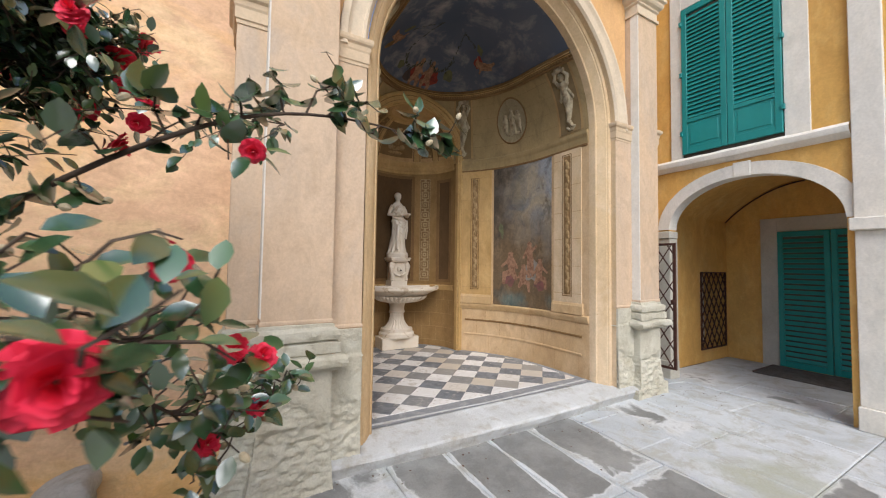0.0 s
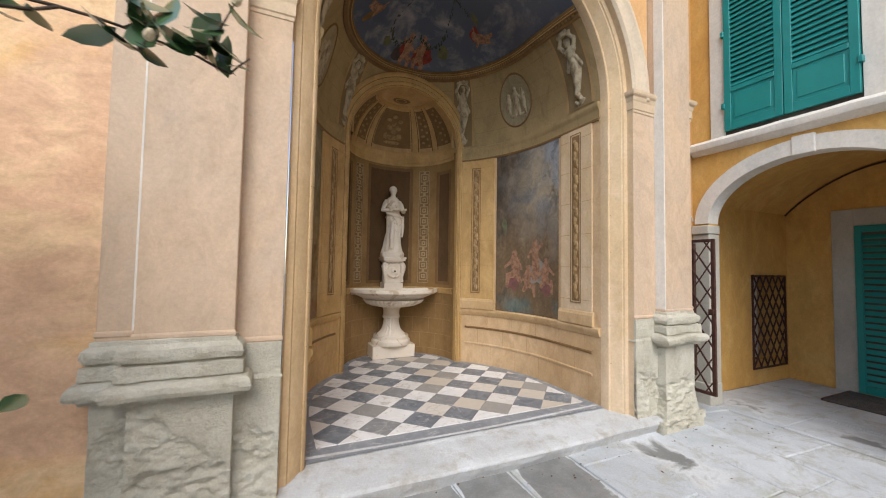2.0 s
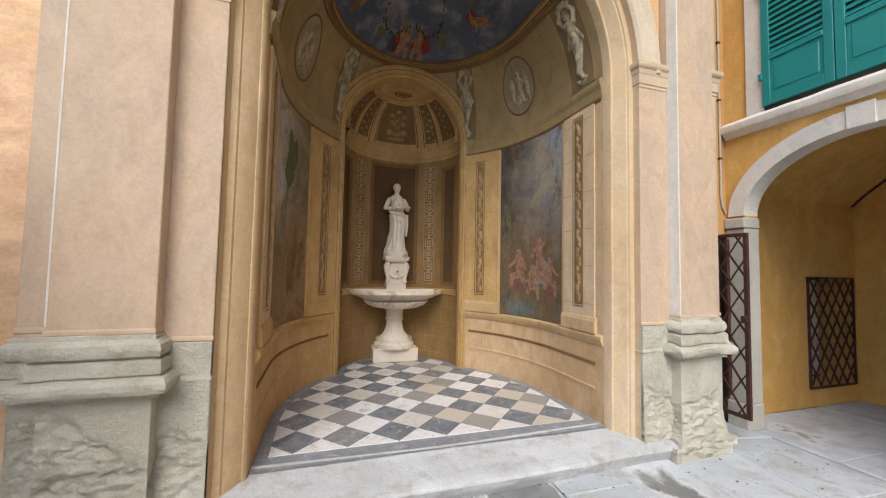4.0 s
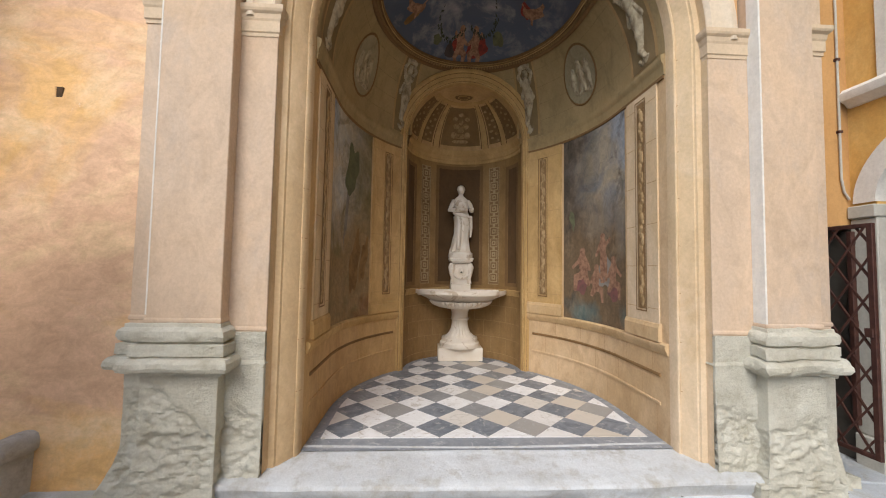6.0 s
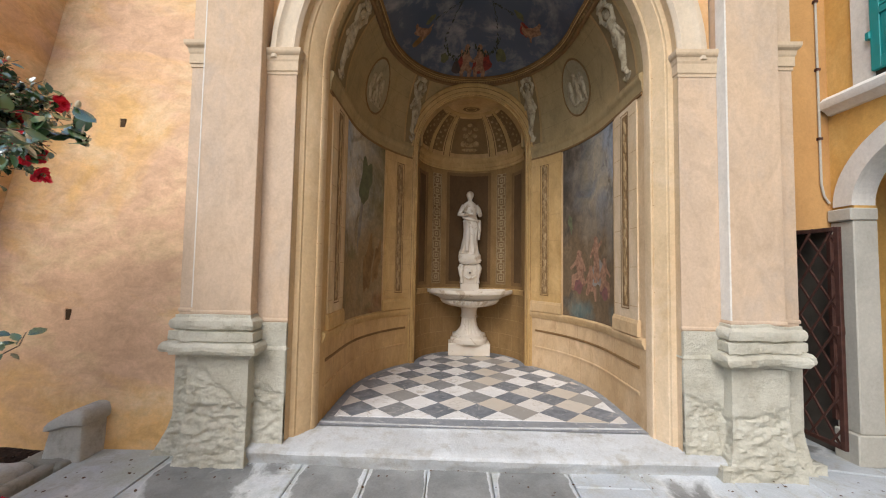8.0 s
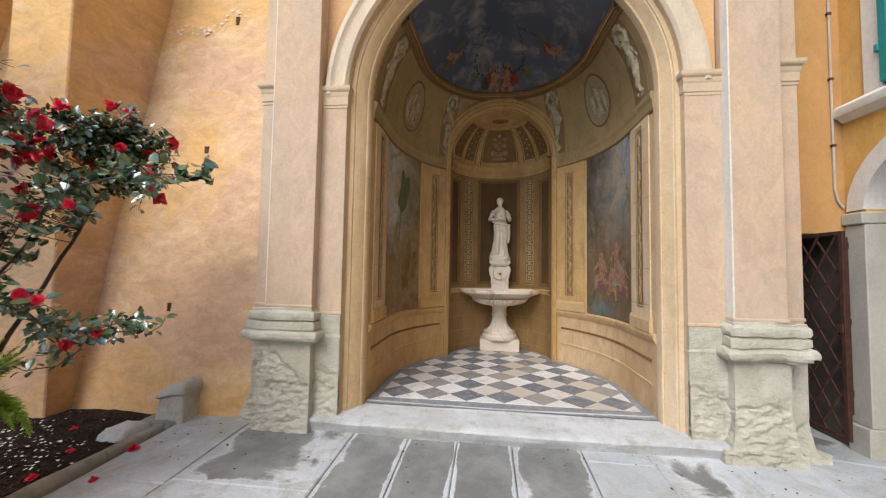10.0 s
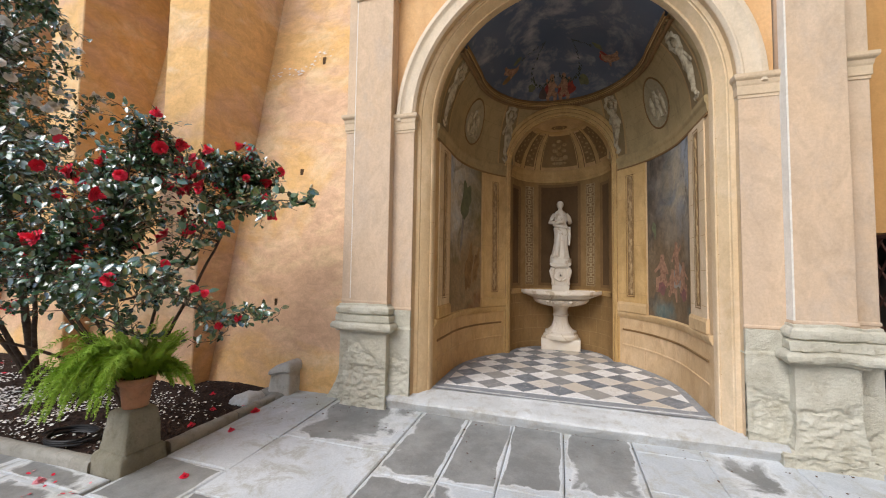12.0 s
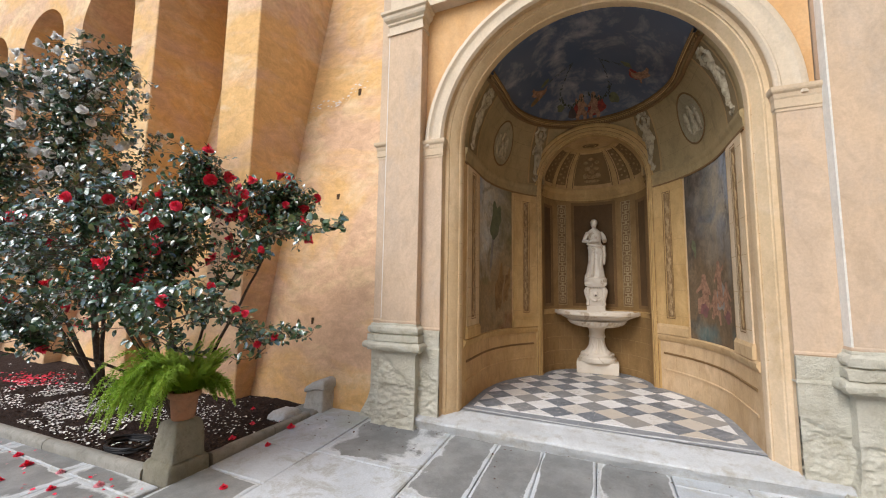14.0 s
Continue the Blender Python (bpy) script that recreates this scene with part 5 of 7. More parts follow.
    ob.matrix_basis = pose(fx, py, b, 0, 0, 8)
    return tagged(ob, "cream marble statue of a draped standing woman", "statue")


statue()

# ---- right house: trims, window, passage ----
M_TEAL = Mat("teal_gloss_paint", 0.42, spec=0.45)
M_TEAL.colour(M_TEAL.mix(M_TEAL.ramp(M_TEAL.noise(3, 6, 0.6, None, 2.0), 0.4, 0.65), (0.008, 0.20, 0.19), (0.012, 0.235, 0.22))).bump(M_TEAL.noise(50, 3, 0.6, (1, 1, 0.1)), 0.08, 0.002)
M_TEAL = M_TEAL.m
M_IRON = Mat("rust_brown_iron", 0.6, 0.3, 0.4)
M_IRON.colour(M_IRON.mix(M_IRON.ramp(M_IRON.noise(18, 6, 0.7), 0.4, 0.65), (0.055, 0.022, 0.016), (0.095, 0.04, 0.028))).bump(M_IRON.noise(60, 4, 0.7), 0.2, 0.002)
M_IRON = M_IRON.m
# Near-black tone that puts the shade of rooms and recesses into the colour.
M_DARK = flat("dark_interior_shade", (0.09, 0.08, 0.065), (0.06, 0.05, 0.04), 3.0)


def shutter(name, parent, x, y0, y1, z0, z1, zp, pitch, label):
    """A louvred leaf that faces -x: stiles, rails, slats above zp and a flat panel below it."""
    leaf = bag(name, x, (y0 + y1) / 2, z0)
    leaf.parent = parent
    hy, h, t, w = (y1 - y0) / 2 - 0.003, z1 - z0, 0.035, 0.065
    if label:
        leaf["label"] = label
    boxed("stile", -t, 0, -hy, -hy + w, 0, h, M_TEAL, leaf, 0.003)
    boxed("stile", -t, 0, hy - w, hy, 0, h, M_TEAL, leaf, 0.003)
    for a, b in ((0, 0.09), (h - 0.08, h)):
        boxed("rail", -t + 0.001, -0.001, -hy + w, hy - w, a, b, M_TEAL, leaf, 0.003)
    if zp > z0 + 0.1:
        boxed("rail", -t - 0.004, -0.001, -hy + w, hy - w, zp - z0 - 0.05, zp - z0, M_TEAL, leaf, 0.004)
        boxed("panel", -t + 0.010, -0.005, -hy + w, hy - w, 0.09, zp - z0 - 0.05, M_TEAL, leaf, 0.003)
        boxed("panel_field", -t + 0.004, -0.006, -hy + w + 0.03, hy - w - 0.03, 0.12, zp - z0 - 0.08, M_TEAL, leaf, 0.005)
    lo = (zp - z0) if zp > z0 + 0.1 else 0.09
    bm = bmesh.new()
    q = [(-t + 0.002, -0.006), (-t + 0.007, -0.012), (-0.004, 0.034), (-0.009, 0.040)]
    rows = [[bm.verts.new((px, yy, pz)) for px, pz in q] for yy in (-hy + w - 0.003, hy - w + 0.003)]
    for i in range(4):
        bm.faces.new((rows[0][i], rows[0][(i + 1) % 4], rows[1][(i + 1) % 4], rows[1][i]))
    bm.faces.new(rows[0])
    bm.faces.new(rows[1][::-1])
    first = part("slat", fix(bm), M_TEAL, leaf)
    zz = lo + 0.02
    first.location = (0, 0, zz)
    zz += pitch
    while zz < h - 0.10:
        s = first.copy()
        scene.collection.objects.link(s)
        s.location = (0, 0, zz)
        zz += pitch
    # Dark sheet painted as the shade behind the slats.
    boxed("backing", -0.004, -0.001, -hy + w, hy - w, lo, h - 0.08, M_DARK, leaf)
    return leaf


window = struct(bag("window_1"), "teal louvred shutters closed over an upper window", "window")
for y0, y1, z0, z1 in ((2.612, 2.76, 2.94, 5.25), (1.35, 1.560, 2.94, 5.25), (1.560, 2.612, 4.99, 5.25)):
    boxed("surround", XR - 0.022, XR + 0.02, y0, y1, z0, z1, M_WHITE, window, 0.003)
# Dark sheet painted as shade behind the closed leaves.
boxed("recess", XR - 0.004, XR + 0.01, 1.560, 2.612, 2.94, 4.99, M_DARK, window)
shutter("shutter", window, XR - 0.012, 2.088, 2.608, 3.00, 4.97, 3.46, 0.0535, "teal shutter leaf with slats over a flat panel")
shutter("shutter", window, XR - 0.012, 1.565, 2.086, 3.00, 4.97, 3.46, 0.0535, "teal shutter leaf with slats over a flat panel")
for y, z in ((1.562, 3.25), (1.562, 4.05), (2.612, 3.25), (2.612, 4.05), (2.612, 4.75)):
    boxed("hinge", XR - 0.062, XR - 0.02, y - 0.016, y + 0.016, z, z + 0.06, M_TEAL, window, 0.004)
bm = bmesh.new()
ribbon(bm, [[(XR + 0.0 - o, y, z) for o, z in ((0.0, 2.80), (0.03, 2.805), (0.05, 2.83), (0.085, 2.85), (0.095, 2.88), (0.095, 2.91), (0.06, 2.945), (0.0, 2.955))] for y in [1.062 + (2.955 - 1.062) * i / 30 for i in range(31)]])
for v in bm.verts:
    v.co += Vector(noise.noise_vector(v.co * 5)) * 0.006 * (v.co.x < XR - 0.02)
smooth(part("sill", fix(bm), M_WHITE, window, "pale worn stone sill"), 40)

# band round the passage arch, keystone, piers
bm = bmesh.new()
ribbon(bm, [[(XR + o, AC - math.cos(a) * (0.845 + r), 2.02 + math.sin(a) * (0.58 + r)) for r, o in ((-0.001, 0.165), (-0.001, -0.02), (0.145, -0.02), (0.15, 0.004))] for a in (math.pi * i / 40 for i in range(41))])
part("arch_band", fix(bm), M_WHITE, house, "pale grey band round the arch")
boxed("keystone", XR - 0.034, XR + 0.02, AC - 0.085, AC + 0.085, 2.585, 2.765, M_WHITE, house, 0.006)
for i, (z0, z1, o) in enumerate(((0.0, 0.24, 0.05), (0.24, 1.90, 0.02), (1.90, 2.00, 0.045))):
    boxed("pier_stone", XR - o, XR + 0.17, 2.80 - o * 0.3, 2.975, z0, z1 - 0.001, M_TRIM, house, 0.008)
for z0, z1, o in ((0.0, 0.22, 0.075), (0.22, 1.88, 0.045), (2.0, 9.0, 0.05)):
    boxed("pilaster", XR - o, XR + 0.05, 0.85 - o * 0.2, 1.045 + o * 0.3, z0, z1, M_WHITE, house, 0.006)
boxed("string_course", XR - 0.11, XR + 0.05, -8.0, 1.085, 1.88, 2.0, M_WHITE, house, 0.008)
boxed("string_course", XR - 0.03, XR + 0.05, -8.0, 0.905, 2.96, 3.10, M_WHITE, house, 0.006)

# passage: grilled opening in its side wall, rib, end door
for x0, x1, z0, z1 in ((XR + 0.155, 6.60, 0, 3.4), (7.42, 7.75, 0, 3.4), (6.60, 7.42, 0, 0.20), (6.60, 7.42, 1.44, 3.4)):
    boxed("side_wall", x0, x1, 3.06, 3.40, z0, z1, M_YELLOW, house)
boxed("pale_panel", 7.12, 7.30, 3.33, 3.37, 0.25, 1.40, M_WHITE, house)
# Dark plate painted as the shade behind the grille.
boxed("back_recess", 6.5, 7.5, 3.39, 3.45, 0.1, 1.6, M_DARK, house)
# Added dark tube; it draws the line where vault meets end wall.
cable = tagged(bag("cable", 7.47, 0.85, 0.0), "thin dark tube drawing the vault's arch line", "cable")
bm = bmesh.new()
tube(bm, [(0.0, 2.25 * u, 2.22 + 0.62 * math.sin(math.pi * u) ** 0.8) for u in (0.52 + 0.46 * i / 14 for i in range(15))], 0.011, 6)
part("strand", bm, M_IRON, cable)
grille = tagged(bag("window_grille", 7.01, 3.05, 0.20), "rusty diamond lattice grille in a wall opening", "grille")
for a, b, c, d in ((-0.41, 0.41, 0, 0.02), (-0.41, 0.41, 1.22, 1.24), (-0.41, -0.39, 0.02, 1.22), (0.39, 0.41, 0.02, 1.22)):
    boxed("frame_bar", a, b, -0.012, 0.008, c, d, M_IRON, grille)


def lattice(parent, w0, w1, h, pitch, width, axis, flat_off=0.0):
    """Crossed flat bars inside a frame from w0 to w1, h high, each a part of its own."""
    rise = 1.55
    for sg in (-1, 1):
        k = -int(h / rise / pitch) - 1
        while True:
            a = w0 + k * pitch
            if a > w1 + h / rise:
                break
            # the bar u = a + sg * z / rise, clipped to the frame
            u_at = (lambda z: a + z / rise) if sg > 0 else (lambda z: a + h / rise - z / rise)
            zs = sorted((min(max(((w0 - a) * rise) if sg > 0 else ((a + h / rise - w0) * rise), 0), h), min(max(((w1 - a) * rise) if sg > 0 else ((a + h / rise - w1) * rise), 0), h)))
            k += 1
            if zs[1] - zs[0] < 0.03:
                continue
            p, q = (u_at(zs[0]), zs[0]), (u_at(zs[1]), zs[1])
            o = 0.004 * sg + flat_off
            pts = [(p[0], o, p[1]), (q[0], o, q[1])] if axis == "x" else [(o, p[0], p[1]), (o, q[0], q[1])]
            bm = bmesh.new()
            tube(bm, pts, width, 4)
            part("lattice_bar", bm, M_IRON, parent)


lattice(grille, -0.39, 0.39, 1.24, 0.155, 0.010, "x")
door = struct(bag("door_1"), "teal louvred double door, closed, at the passage's end", "door")
for y0, y1, z0, z1 in ((2.365, 2.575, 0, 2.30), (0.95, 1.16, 0, 2.30), (1.16, 2.365, 2.085, 2.30)):
    boxed("surround", 7.478, 7.52, y0, y1, z0, z1, M_TRIM, door, 0.003)
shutter("leaf", door, 7.488, 1.765, 2.360, 0.02, 2.08, 0.0, 0.078, "teal louvred door leaf")
shutter("leaf", door, 7.488, 1.165, 1.762, 0.02, 2.08, 0.0, 0.078, "teal louvred door leaf")
M_PIT_SHADE = flat("pit_shade", (0.012, 0.011, 0.010), (0.02, 0.018, 0.016))
M_GRATE = flat("worn_grate_iron", (0.085, 0.075, 0.068), (0.12, 0.108, 0.098), 12.0)
grate = tagged(bag("floor_grate", 7.07, 1.80, 0.0), "black iron bar grate set in the paving", "grate")
for i in range(11):
    boxed("bar", -0.35 + i * 0.068, -0.35 + i * 0.068 + 0.03, -0.62, 0.62, 0.004, 0.022, M_GRATE, grate)
# Black plate that paints the shade seen between the bars.
boxed("pit", -0.36, 0.38, -0.63, 0.63, -0.02, 0.0035, M_PIT_SHADE, grate)
for y in (-0.635, 0.615):
    boxed("edge_bar", -0.36, 0.37, y, y + 0.02, 0.003, 0.024, M_IRON, grate)

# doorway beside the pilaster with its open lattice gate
# Room surfaces coloured dark to paint the shade inside the doorway.
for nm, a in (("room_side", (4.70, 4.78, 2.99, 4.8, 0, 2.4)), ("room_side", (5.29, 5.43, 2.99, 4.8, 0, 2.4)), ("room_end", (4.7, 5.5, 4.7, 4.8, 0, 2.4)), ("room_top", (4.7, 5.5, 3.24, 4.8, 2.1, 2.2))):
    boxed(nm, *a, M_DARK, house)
gate = tagged(bag("gate", 4.845, 2.97, 0.24, 2), "open rust-brown iron gate with a diamond lattice", "gate")
for a, b, c, d in ((-0.46, -0.425, 0, 1.57), (-0.03, 0.0, 0, 1.57), (-0.425, -0.03, 0, 0.03), (-0.425, -0.03, 1.54, 1.57)):
    stile = boxed("gate_frame", -0.014, 0.014, a, b, c, d, M_IRON, gate, 0.003)
    if a < -0.45:
        boxed("latch", -0.024, 0.03, -0.45, -0.40, 0.80, 0.86, M_IRON, stile, 0.004)
lattice(gate, -0.425, -0.03, 1.57, 0.155, 0.009, "y")
jamb_bar = tagged(bag("gate_post", 5.235, 2.955, 0.0), "slim rust-brown iron gate post on brackets", "post")
boxed("bar", -0.018, 0.018, -0.018, 0.018, 0.30, 1.80, M_IRON, jamb_bar, 0.003)
for z in (0.45, 1.05, 1.70):
    boxed("bracket", 0.018, 0.05, -0.014, 0.014, z, z + 0.05, M_IRON, jamb_bar)
M_CRATE = Mat("red_plastic", 0.45, spec=0.4).colour((0.22, 0.012, 0.018)).m
for i, z in enumerate((0.0, 0.27)):
    crate = tagged(bag("crate", 5.04, 3.75, z), "red plastic crate with open slots, stacked", "crate", "stacked crates")
    for a, b, y0, y1 in ((-0.2, 0.2, -0.15, -0.135), (-0.2, 0.2, 0.135, 0.15), (-0.2, -0.185, -0.135, 0.135), (0.185, 0.2, -0.135, 0.135)):
        for q0, q1 in ((0.0, 0.07), (0.10, 0.16), (0.19, 0.262)):
            boxed("slat", a, b, y0, y1, q0, q1, M_CRATE, crate, 0.003)
    boxed("base", -0.185, 0.185, -0.135, 0.135, 0.004, 0.02, M_CRATE, crate)
bm = bmesh.new()
lathe(bm, [(0.0, 0.0), (0.13, 0.0), (0.16, 0.05), (0.15, 0.14), (0.09, 0.21), (0.0, 0.23)], 0, 0, 18, lambda a, z: 1 + 0.12 * math.sin(a * 3 + z * 20))
bundle = tagged(smooth(part("cloth_bundle", fix(bm), flat("purple_cloth", (0.05, 0.03, 0.09), (0.09, 0.08, 0.10)))), "dark purple cloth bundle lying on the crates", "bundle")
bundle.matrix_basis = pose(5.04, 3.75, 0.533)
pipe = tagged(bag("conduit", 5.19, 2.965, 0), "thin grey-brown conduit clipped to the wall", "pipe")
bm = bmesh.new()
tube(bm, [(0.06, 0, 2.06), (0.02, 0, 2.12), (0, 0, 2.22), (0, 0, 6.5)], 0.009, 8)
part("tube", bm, M_TRIM, pipe)
for z in (2.6, 3.2, 3.8, 4.5):
    boxed("clip", -0.016, 0.016, -0.012, 0.015, z, z + 0.02, M_IRON, pipe)

# ---- left: putlog holes, bed, kerb, stones ----
# Slightly proud dark boxes; their colour paints the shade inside the holes.
M_HOLE = flat("putlog_hole_shade", (0.05, 0.028, 0.012), (0.09, 0.05, 0.02))
for x, z, w, h in ((-1.03, 1.0, 0.035, 0.15), (-0.90, 4.45, 0.045, 0.14), (-0.965, 2.73, 0.045, 0.13), (-2.85, 1.2, 0.04, 0.14), (-3.4, 3.0, 0.05, 0.12)):
    y = batter(z)
    boxed("putlog_hole", x - w / 2, x + w / 2, y - 0.004, y + 0.05, z - h / 2, z + h / 2, M_HOLE, wall_left)
    boxed("putlog_edge", x - w / 2 - 0.02, x - w / 2, y - 0.006, y + 0.03, z - h / 2 - 0.01, z + h / 2 + 0.01, M_ORANGE, wall_left, 0.004)

ck = random.Random(6)
bm = bmesh.new()
for i in range(46):
    t = ck.random()
    x, z = -1.75 + 0.95 * t + ck.gauss(0, 0.05), 4.28 + 0.26 * t + 0.06 * math.sin(t * 9) + ck.gauss(0, 0.045)
    r, y = ck.uniform(0.005, 0.02), batter(z) - 0.017
    ring = [bm.verts.new((x + r * (1.4 + 0.5 * ck.random()) * math.cos(a), y + 0.185 * r * math.sin(a), z + r * ck.uniform(0.4, 0.9) * math.sin(a))) for a in (2 * math.pi * j / 7 for j in range(7))]
    bm.faces.new(ring)
part("flaked_patches", bm, M_WHITE, wall_left, "pale flaked spots along a crack")["kind"] = "stuff"

k = Mat("dark_bark_mulch", 0.95, spec=0.2)
col = k.mix(k.ramp(k.noise(40, 6, 0.7), 0.35, 0.7), (0.018, 0.011, 0.009), (0.055, 0.034, 0.026))
k.colour(k.mix(k.ramp(k.noise(90, 3, 0.7, None, 3.0), 0.62, 0.7), col, (0.11, 0.07, 0.05))).bump(k.noise(60, 6, 0.75), 0.9, 0.03)
M_SOIL = k.m


def kerb_y(x):
    """Line of the bed's long kerb, slightly askew to the wall."""
    return 0.85 - 0.045 * max(0.0, -0.86 - x)


def soil_z(x, y):
    return 0.03 + 0.035 * noise.noise((x * 1.1, y * 1.1, 1)) + 0.012 * noise.noise((x * 9, y * 9, 2))


bm = bmesh.new()
sheet(bm, lambda u, v: (lambda x, y: (x, y, soil_z(x, y)))(-12 + 11.36 * u, kerb_y(-12 + 11.36 * u) + (2.84 - kerb_y(-12 + 11.36 * u)) * v), 260, 60)
bed = struct(smooth(part("flower_bed", fix(bm), M_SOIL), 180), "flower bed of dark bark mulch strewn with petals", "flower bed")
chips = random.Random(8)
bm = bmesh.new()
for i in range(5200):
    x = -0.70 - 5.2 * chips.random() ** 1.5
    y = chips.uniform(0.9, 2.6)
    p = Vector((x, y, soil_z(x, y) + 0.004))
    m = Euler((chips.uniform(-0.7, 0.7), chips.uniform(-0.7, 0.7), chips.uniform(0, 6.3))).to_matrix()
    a, b = chips.uniform(0.008, 0.024), chips.uniform(0.004, 0.010)
    bm.faces.new([bm.verts.new(p + m @ Vector(q)) for q in ((-a, -b, 0), (a, -b * 0.6, 0.003), (a * 0.9, b, 0), (-a * 0.8, b * 0.8, 0.003))])
k = Mat("bark_chips", 0.9, spec=0.25)
k.colour(k.mix(k.island(), (0.016, 0.010, 0.008), (0.085, 0.05, 0.035)))
tagged(part("bark_chips", bm, k.m), "loose dark bark chips covering the bed", "mulch", kind="stuff")

kerb = struct(bag("kerb"), "low grey stone kerb round the flower bed", "kerb")
kr = random.Random(2)


def kerb_stone(p, q, wide=0.10, high=0.078):
    p, q = Vector((*p, 0)), Vector((*q, 0))
    d = (q - p).normalized()
    s = Vector((-d.y, d.x, 0))
    bm = bmesh.new()
    prof = [(-wide / 2, -0.05), (-wide / 2, high * 0.55), (-wide * 0.42, high * 0.82), (-wide * 0.24, high * 0.97), (wide * 0.05, high), (wide * 0.28, high * 0.94), (wide * 0.45, high * 0.74), (wide / 2, high * 0.45), (wide / 2, -0.05)]
    n = 12
    path = []
    for i in range(n + 1):
        c = p + (q - p) * (0.004 + 0.992 * i / n)
        path.append([c + s * a + Vector((0, 0, z + 0.006 * noise.noise((c.x * 6, c.y * 6, a * 20)))) for a, z in prof])
    rings = ribbon(bm, path)
    bm.faces.new(rings[0])
    bm.faces.new(rings[-1])
    smooth(part("kerb_stone", fix(bm), M_KERB, kerb), 50)


kerb_stone((-0.625, 1.20), (-0.635, 1.86))
kerb_stone((-0.635, 1.86), (-0.66, 2.62))
x = -0.84
while x > -9:
    kerb_stone((x, kerb_y(x)), (x - 1.35, kerb_y(x - 1.35)))
    x -= 1.35


def rough_block(name, x0, x1, y0, y1, prof, material, label, category, wear=0.012, chamfer=0.05):
    """A worn stone block: prof lists (inset, z) from the ground up."""
    bm = bmesh.new()
    path = []
    for o, z in prof:
        a, b, c, d = x0 + o, x1 - o, y0 + o, y1 - o
        ring = []
        for (p, q) in (((a, c), (b, c)), ((b, c), (b, d)), ((b, d), (a, d)), ((a, d), (a, c))):
            for i in range(8):
                t = (chamfer * 0.5 + (1 - chamfer) * i / 7)
                v = Vector((p[0] + (q[0] - p[0]) * t, p[1] + (q[1] - p[1]) * t, z))
                v += Vector(noise.noise_vector(v * 5)) * wear + Vector(noise.noise_vector(v * 17)) * wear * 0.35
                ring.append(v)
        path.append(ring + [ring[0].copy()])
    rings = ribbon(bm, path)
    bm.faces.new(rings[-1][:-1])
    ob = smooth(part(name, fix(bm), material), 55)
    return tagged(ob, label, category)


def levels(z0, z1, i0, i1, n):
    return [(i0 + (i1 - i0) * i / n, z0 + (z1 - z0) * i / n) for i in range(n + 1)]


M_PED = stone("mossy_pedestal_stone", (0.20, 0.185, 0.135), (0.26, 0.24, 0.185), (0.14, 0.13, 0.09), 3.0, 0.5)
pedestal = tagged(bag("stone_pedestal"), "squat weathered stone pedestal under a potted fern", "pedestal")
rough_block("base", -0.865, -0.545, 0.82, 1.15, [(0.0, -0.03)] + levels(0.0, 0.10, 0.0, 0.004, 2) + [(0.02, 0.125), (0.05, 0.145)], M_PED, "", "", 0.010).parent = pedestal
rough_block("block", -0.865, -0.520, 0.815, 1.155, levels(0.13, 0.37, 0.040, 0.062, 7) + [(0.07, 0.40), (0.09, 0.414)], M_PED, "", "", 0.010).parent = pedestal
stub = rough_block("stone_stub", -0.80, -0.50, 2.44, 2.76, [(0.0, -0.03)] + levels(0.0, 0.28, 0.0, 0.035, 5) + [(0.01, 0.30), (0.012, 0.34), (0.03, 0.38), (0.07, 0.40)], stone("grey_bollard_stone", (0.42, 0.41, 0.37), (0.52, 0.51, 0.47), (0.32, 0.30, 0.25)), "grey worn stone stub at the foot of the wall", "stone")
for v in stub.data.vertices:      # its top falls away from the pilaster, with a rounded shoulder
    fall = min(1.0, max(0.0, (-0.56 - v.co.x) / 0.22)) ** 1.6
    v.co.z -= 0.08 * fall * max(0.0, v.co.z / 0.4) ** 2
rough_block("base_stone", -0.92, -0.56, 2.36, 2.60, [(0.0, -0.03), (0.0, 0.045), (0.012, 0.062), (0.03, 0.07)], M_KERB, "flat grey foot stone under the worn stub", "stone", 0.008)
rough_block("sloping_stone", -0.96, -0.70, 2.08, 2.35, [(0.0, -0.02), (0.01, 0.07), (0.04, 0.11), (0.08, 0.13)], M_STEP, "pale sloping stone beside the bed", "stone", 0.016)

# potted fern
M_TERRA = stone("old_terracotta", (0.33, 0.155, 0.085), (0.40, 0.21, 0.12), (0.26, 0.15, 0.09), 4.0, 0.2)
PX, PY, PZ = -0.690, 0.995, 0.412
plant = tagged(bag("potted_fern", PX, PY, PZ), "terracotta pot with a bushy bright green asparagus fern", "plant")
bm = bmesh.new()
lathe(bm, [(0.0, 0.0), (0.095, 0.0), (0.099, 0.01), (0.104, 0.05), (0.118, 0.15), (0.121, 0.185), (0.136, 0.19), (0.143, 0.205), (0.144, 0.235), (0.139, 0.245), (0.126, 0.246), (0.118, 0.21), (0.0, 0.21)], 0, 0, 40)
for v in bm.verts:
    v.co = Vector((v.co.x * 0.82, v.co.y * 0.82, v.co.z * 0.9))
pot = smooth(part("pot", fix(bm), M_TERRA, plant, "weathered terracotta pot with a rolled rim"), 40)
bm = bmesh.new()
lathe(bm, [(0.0, 0.203), (0.05, 0.202), (0.098, 0.197)], 0, 0, 24)
part("soil", fix(bm), M_SOIL, pot, "dark potting soil")
k = Mat("fern_green", 0.6, spec=0.3)
k.colour(k.mix(k.ramp(k.noise(6, 4, 0.6), 0.35, 0.65), (0.23, 0.39, 0.03), (0.39, 0.55, 0.09)))
k.b.inputs["Transmission Weight"].default_value = 0.0
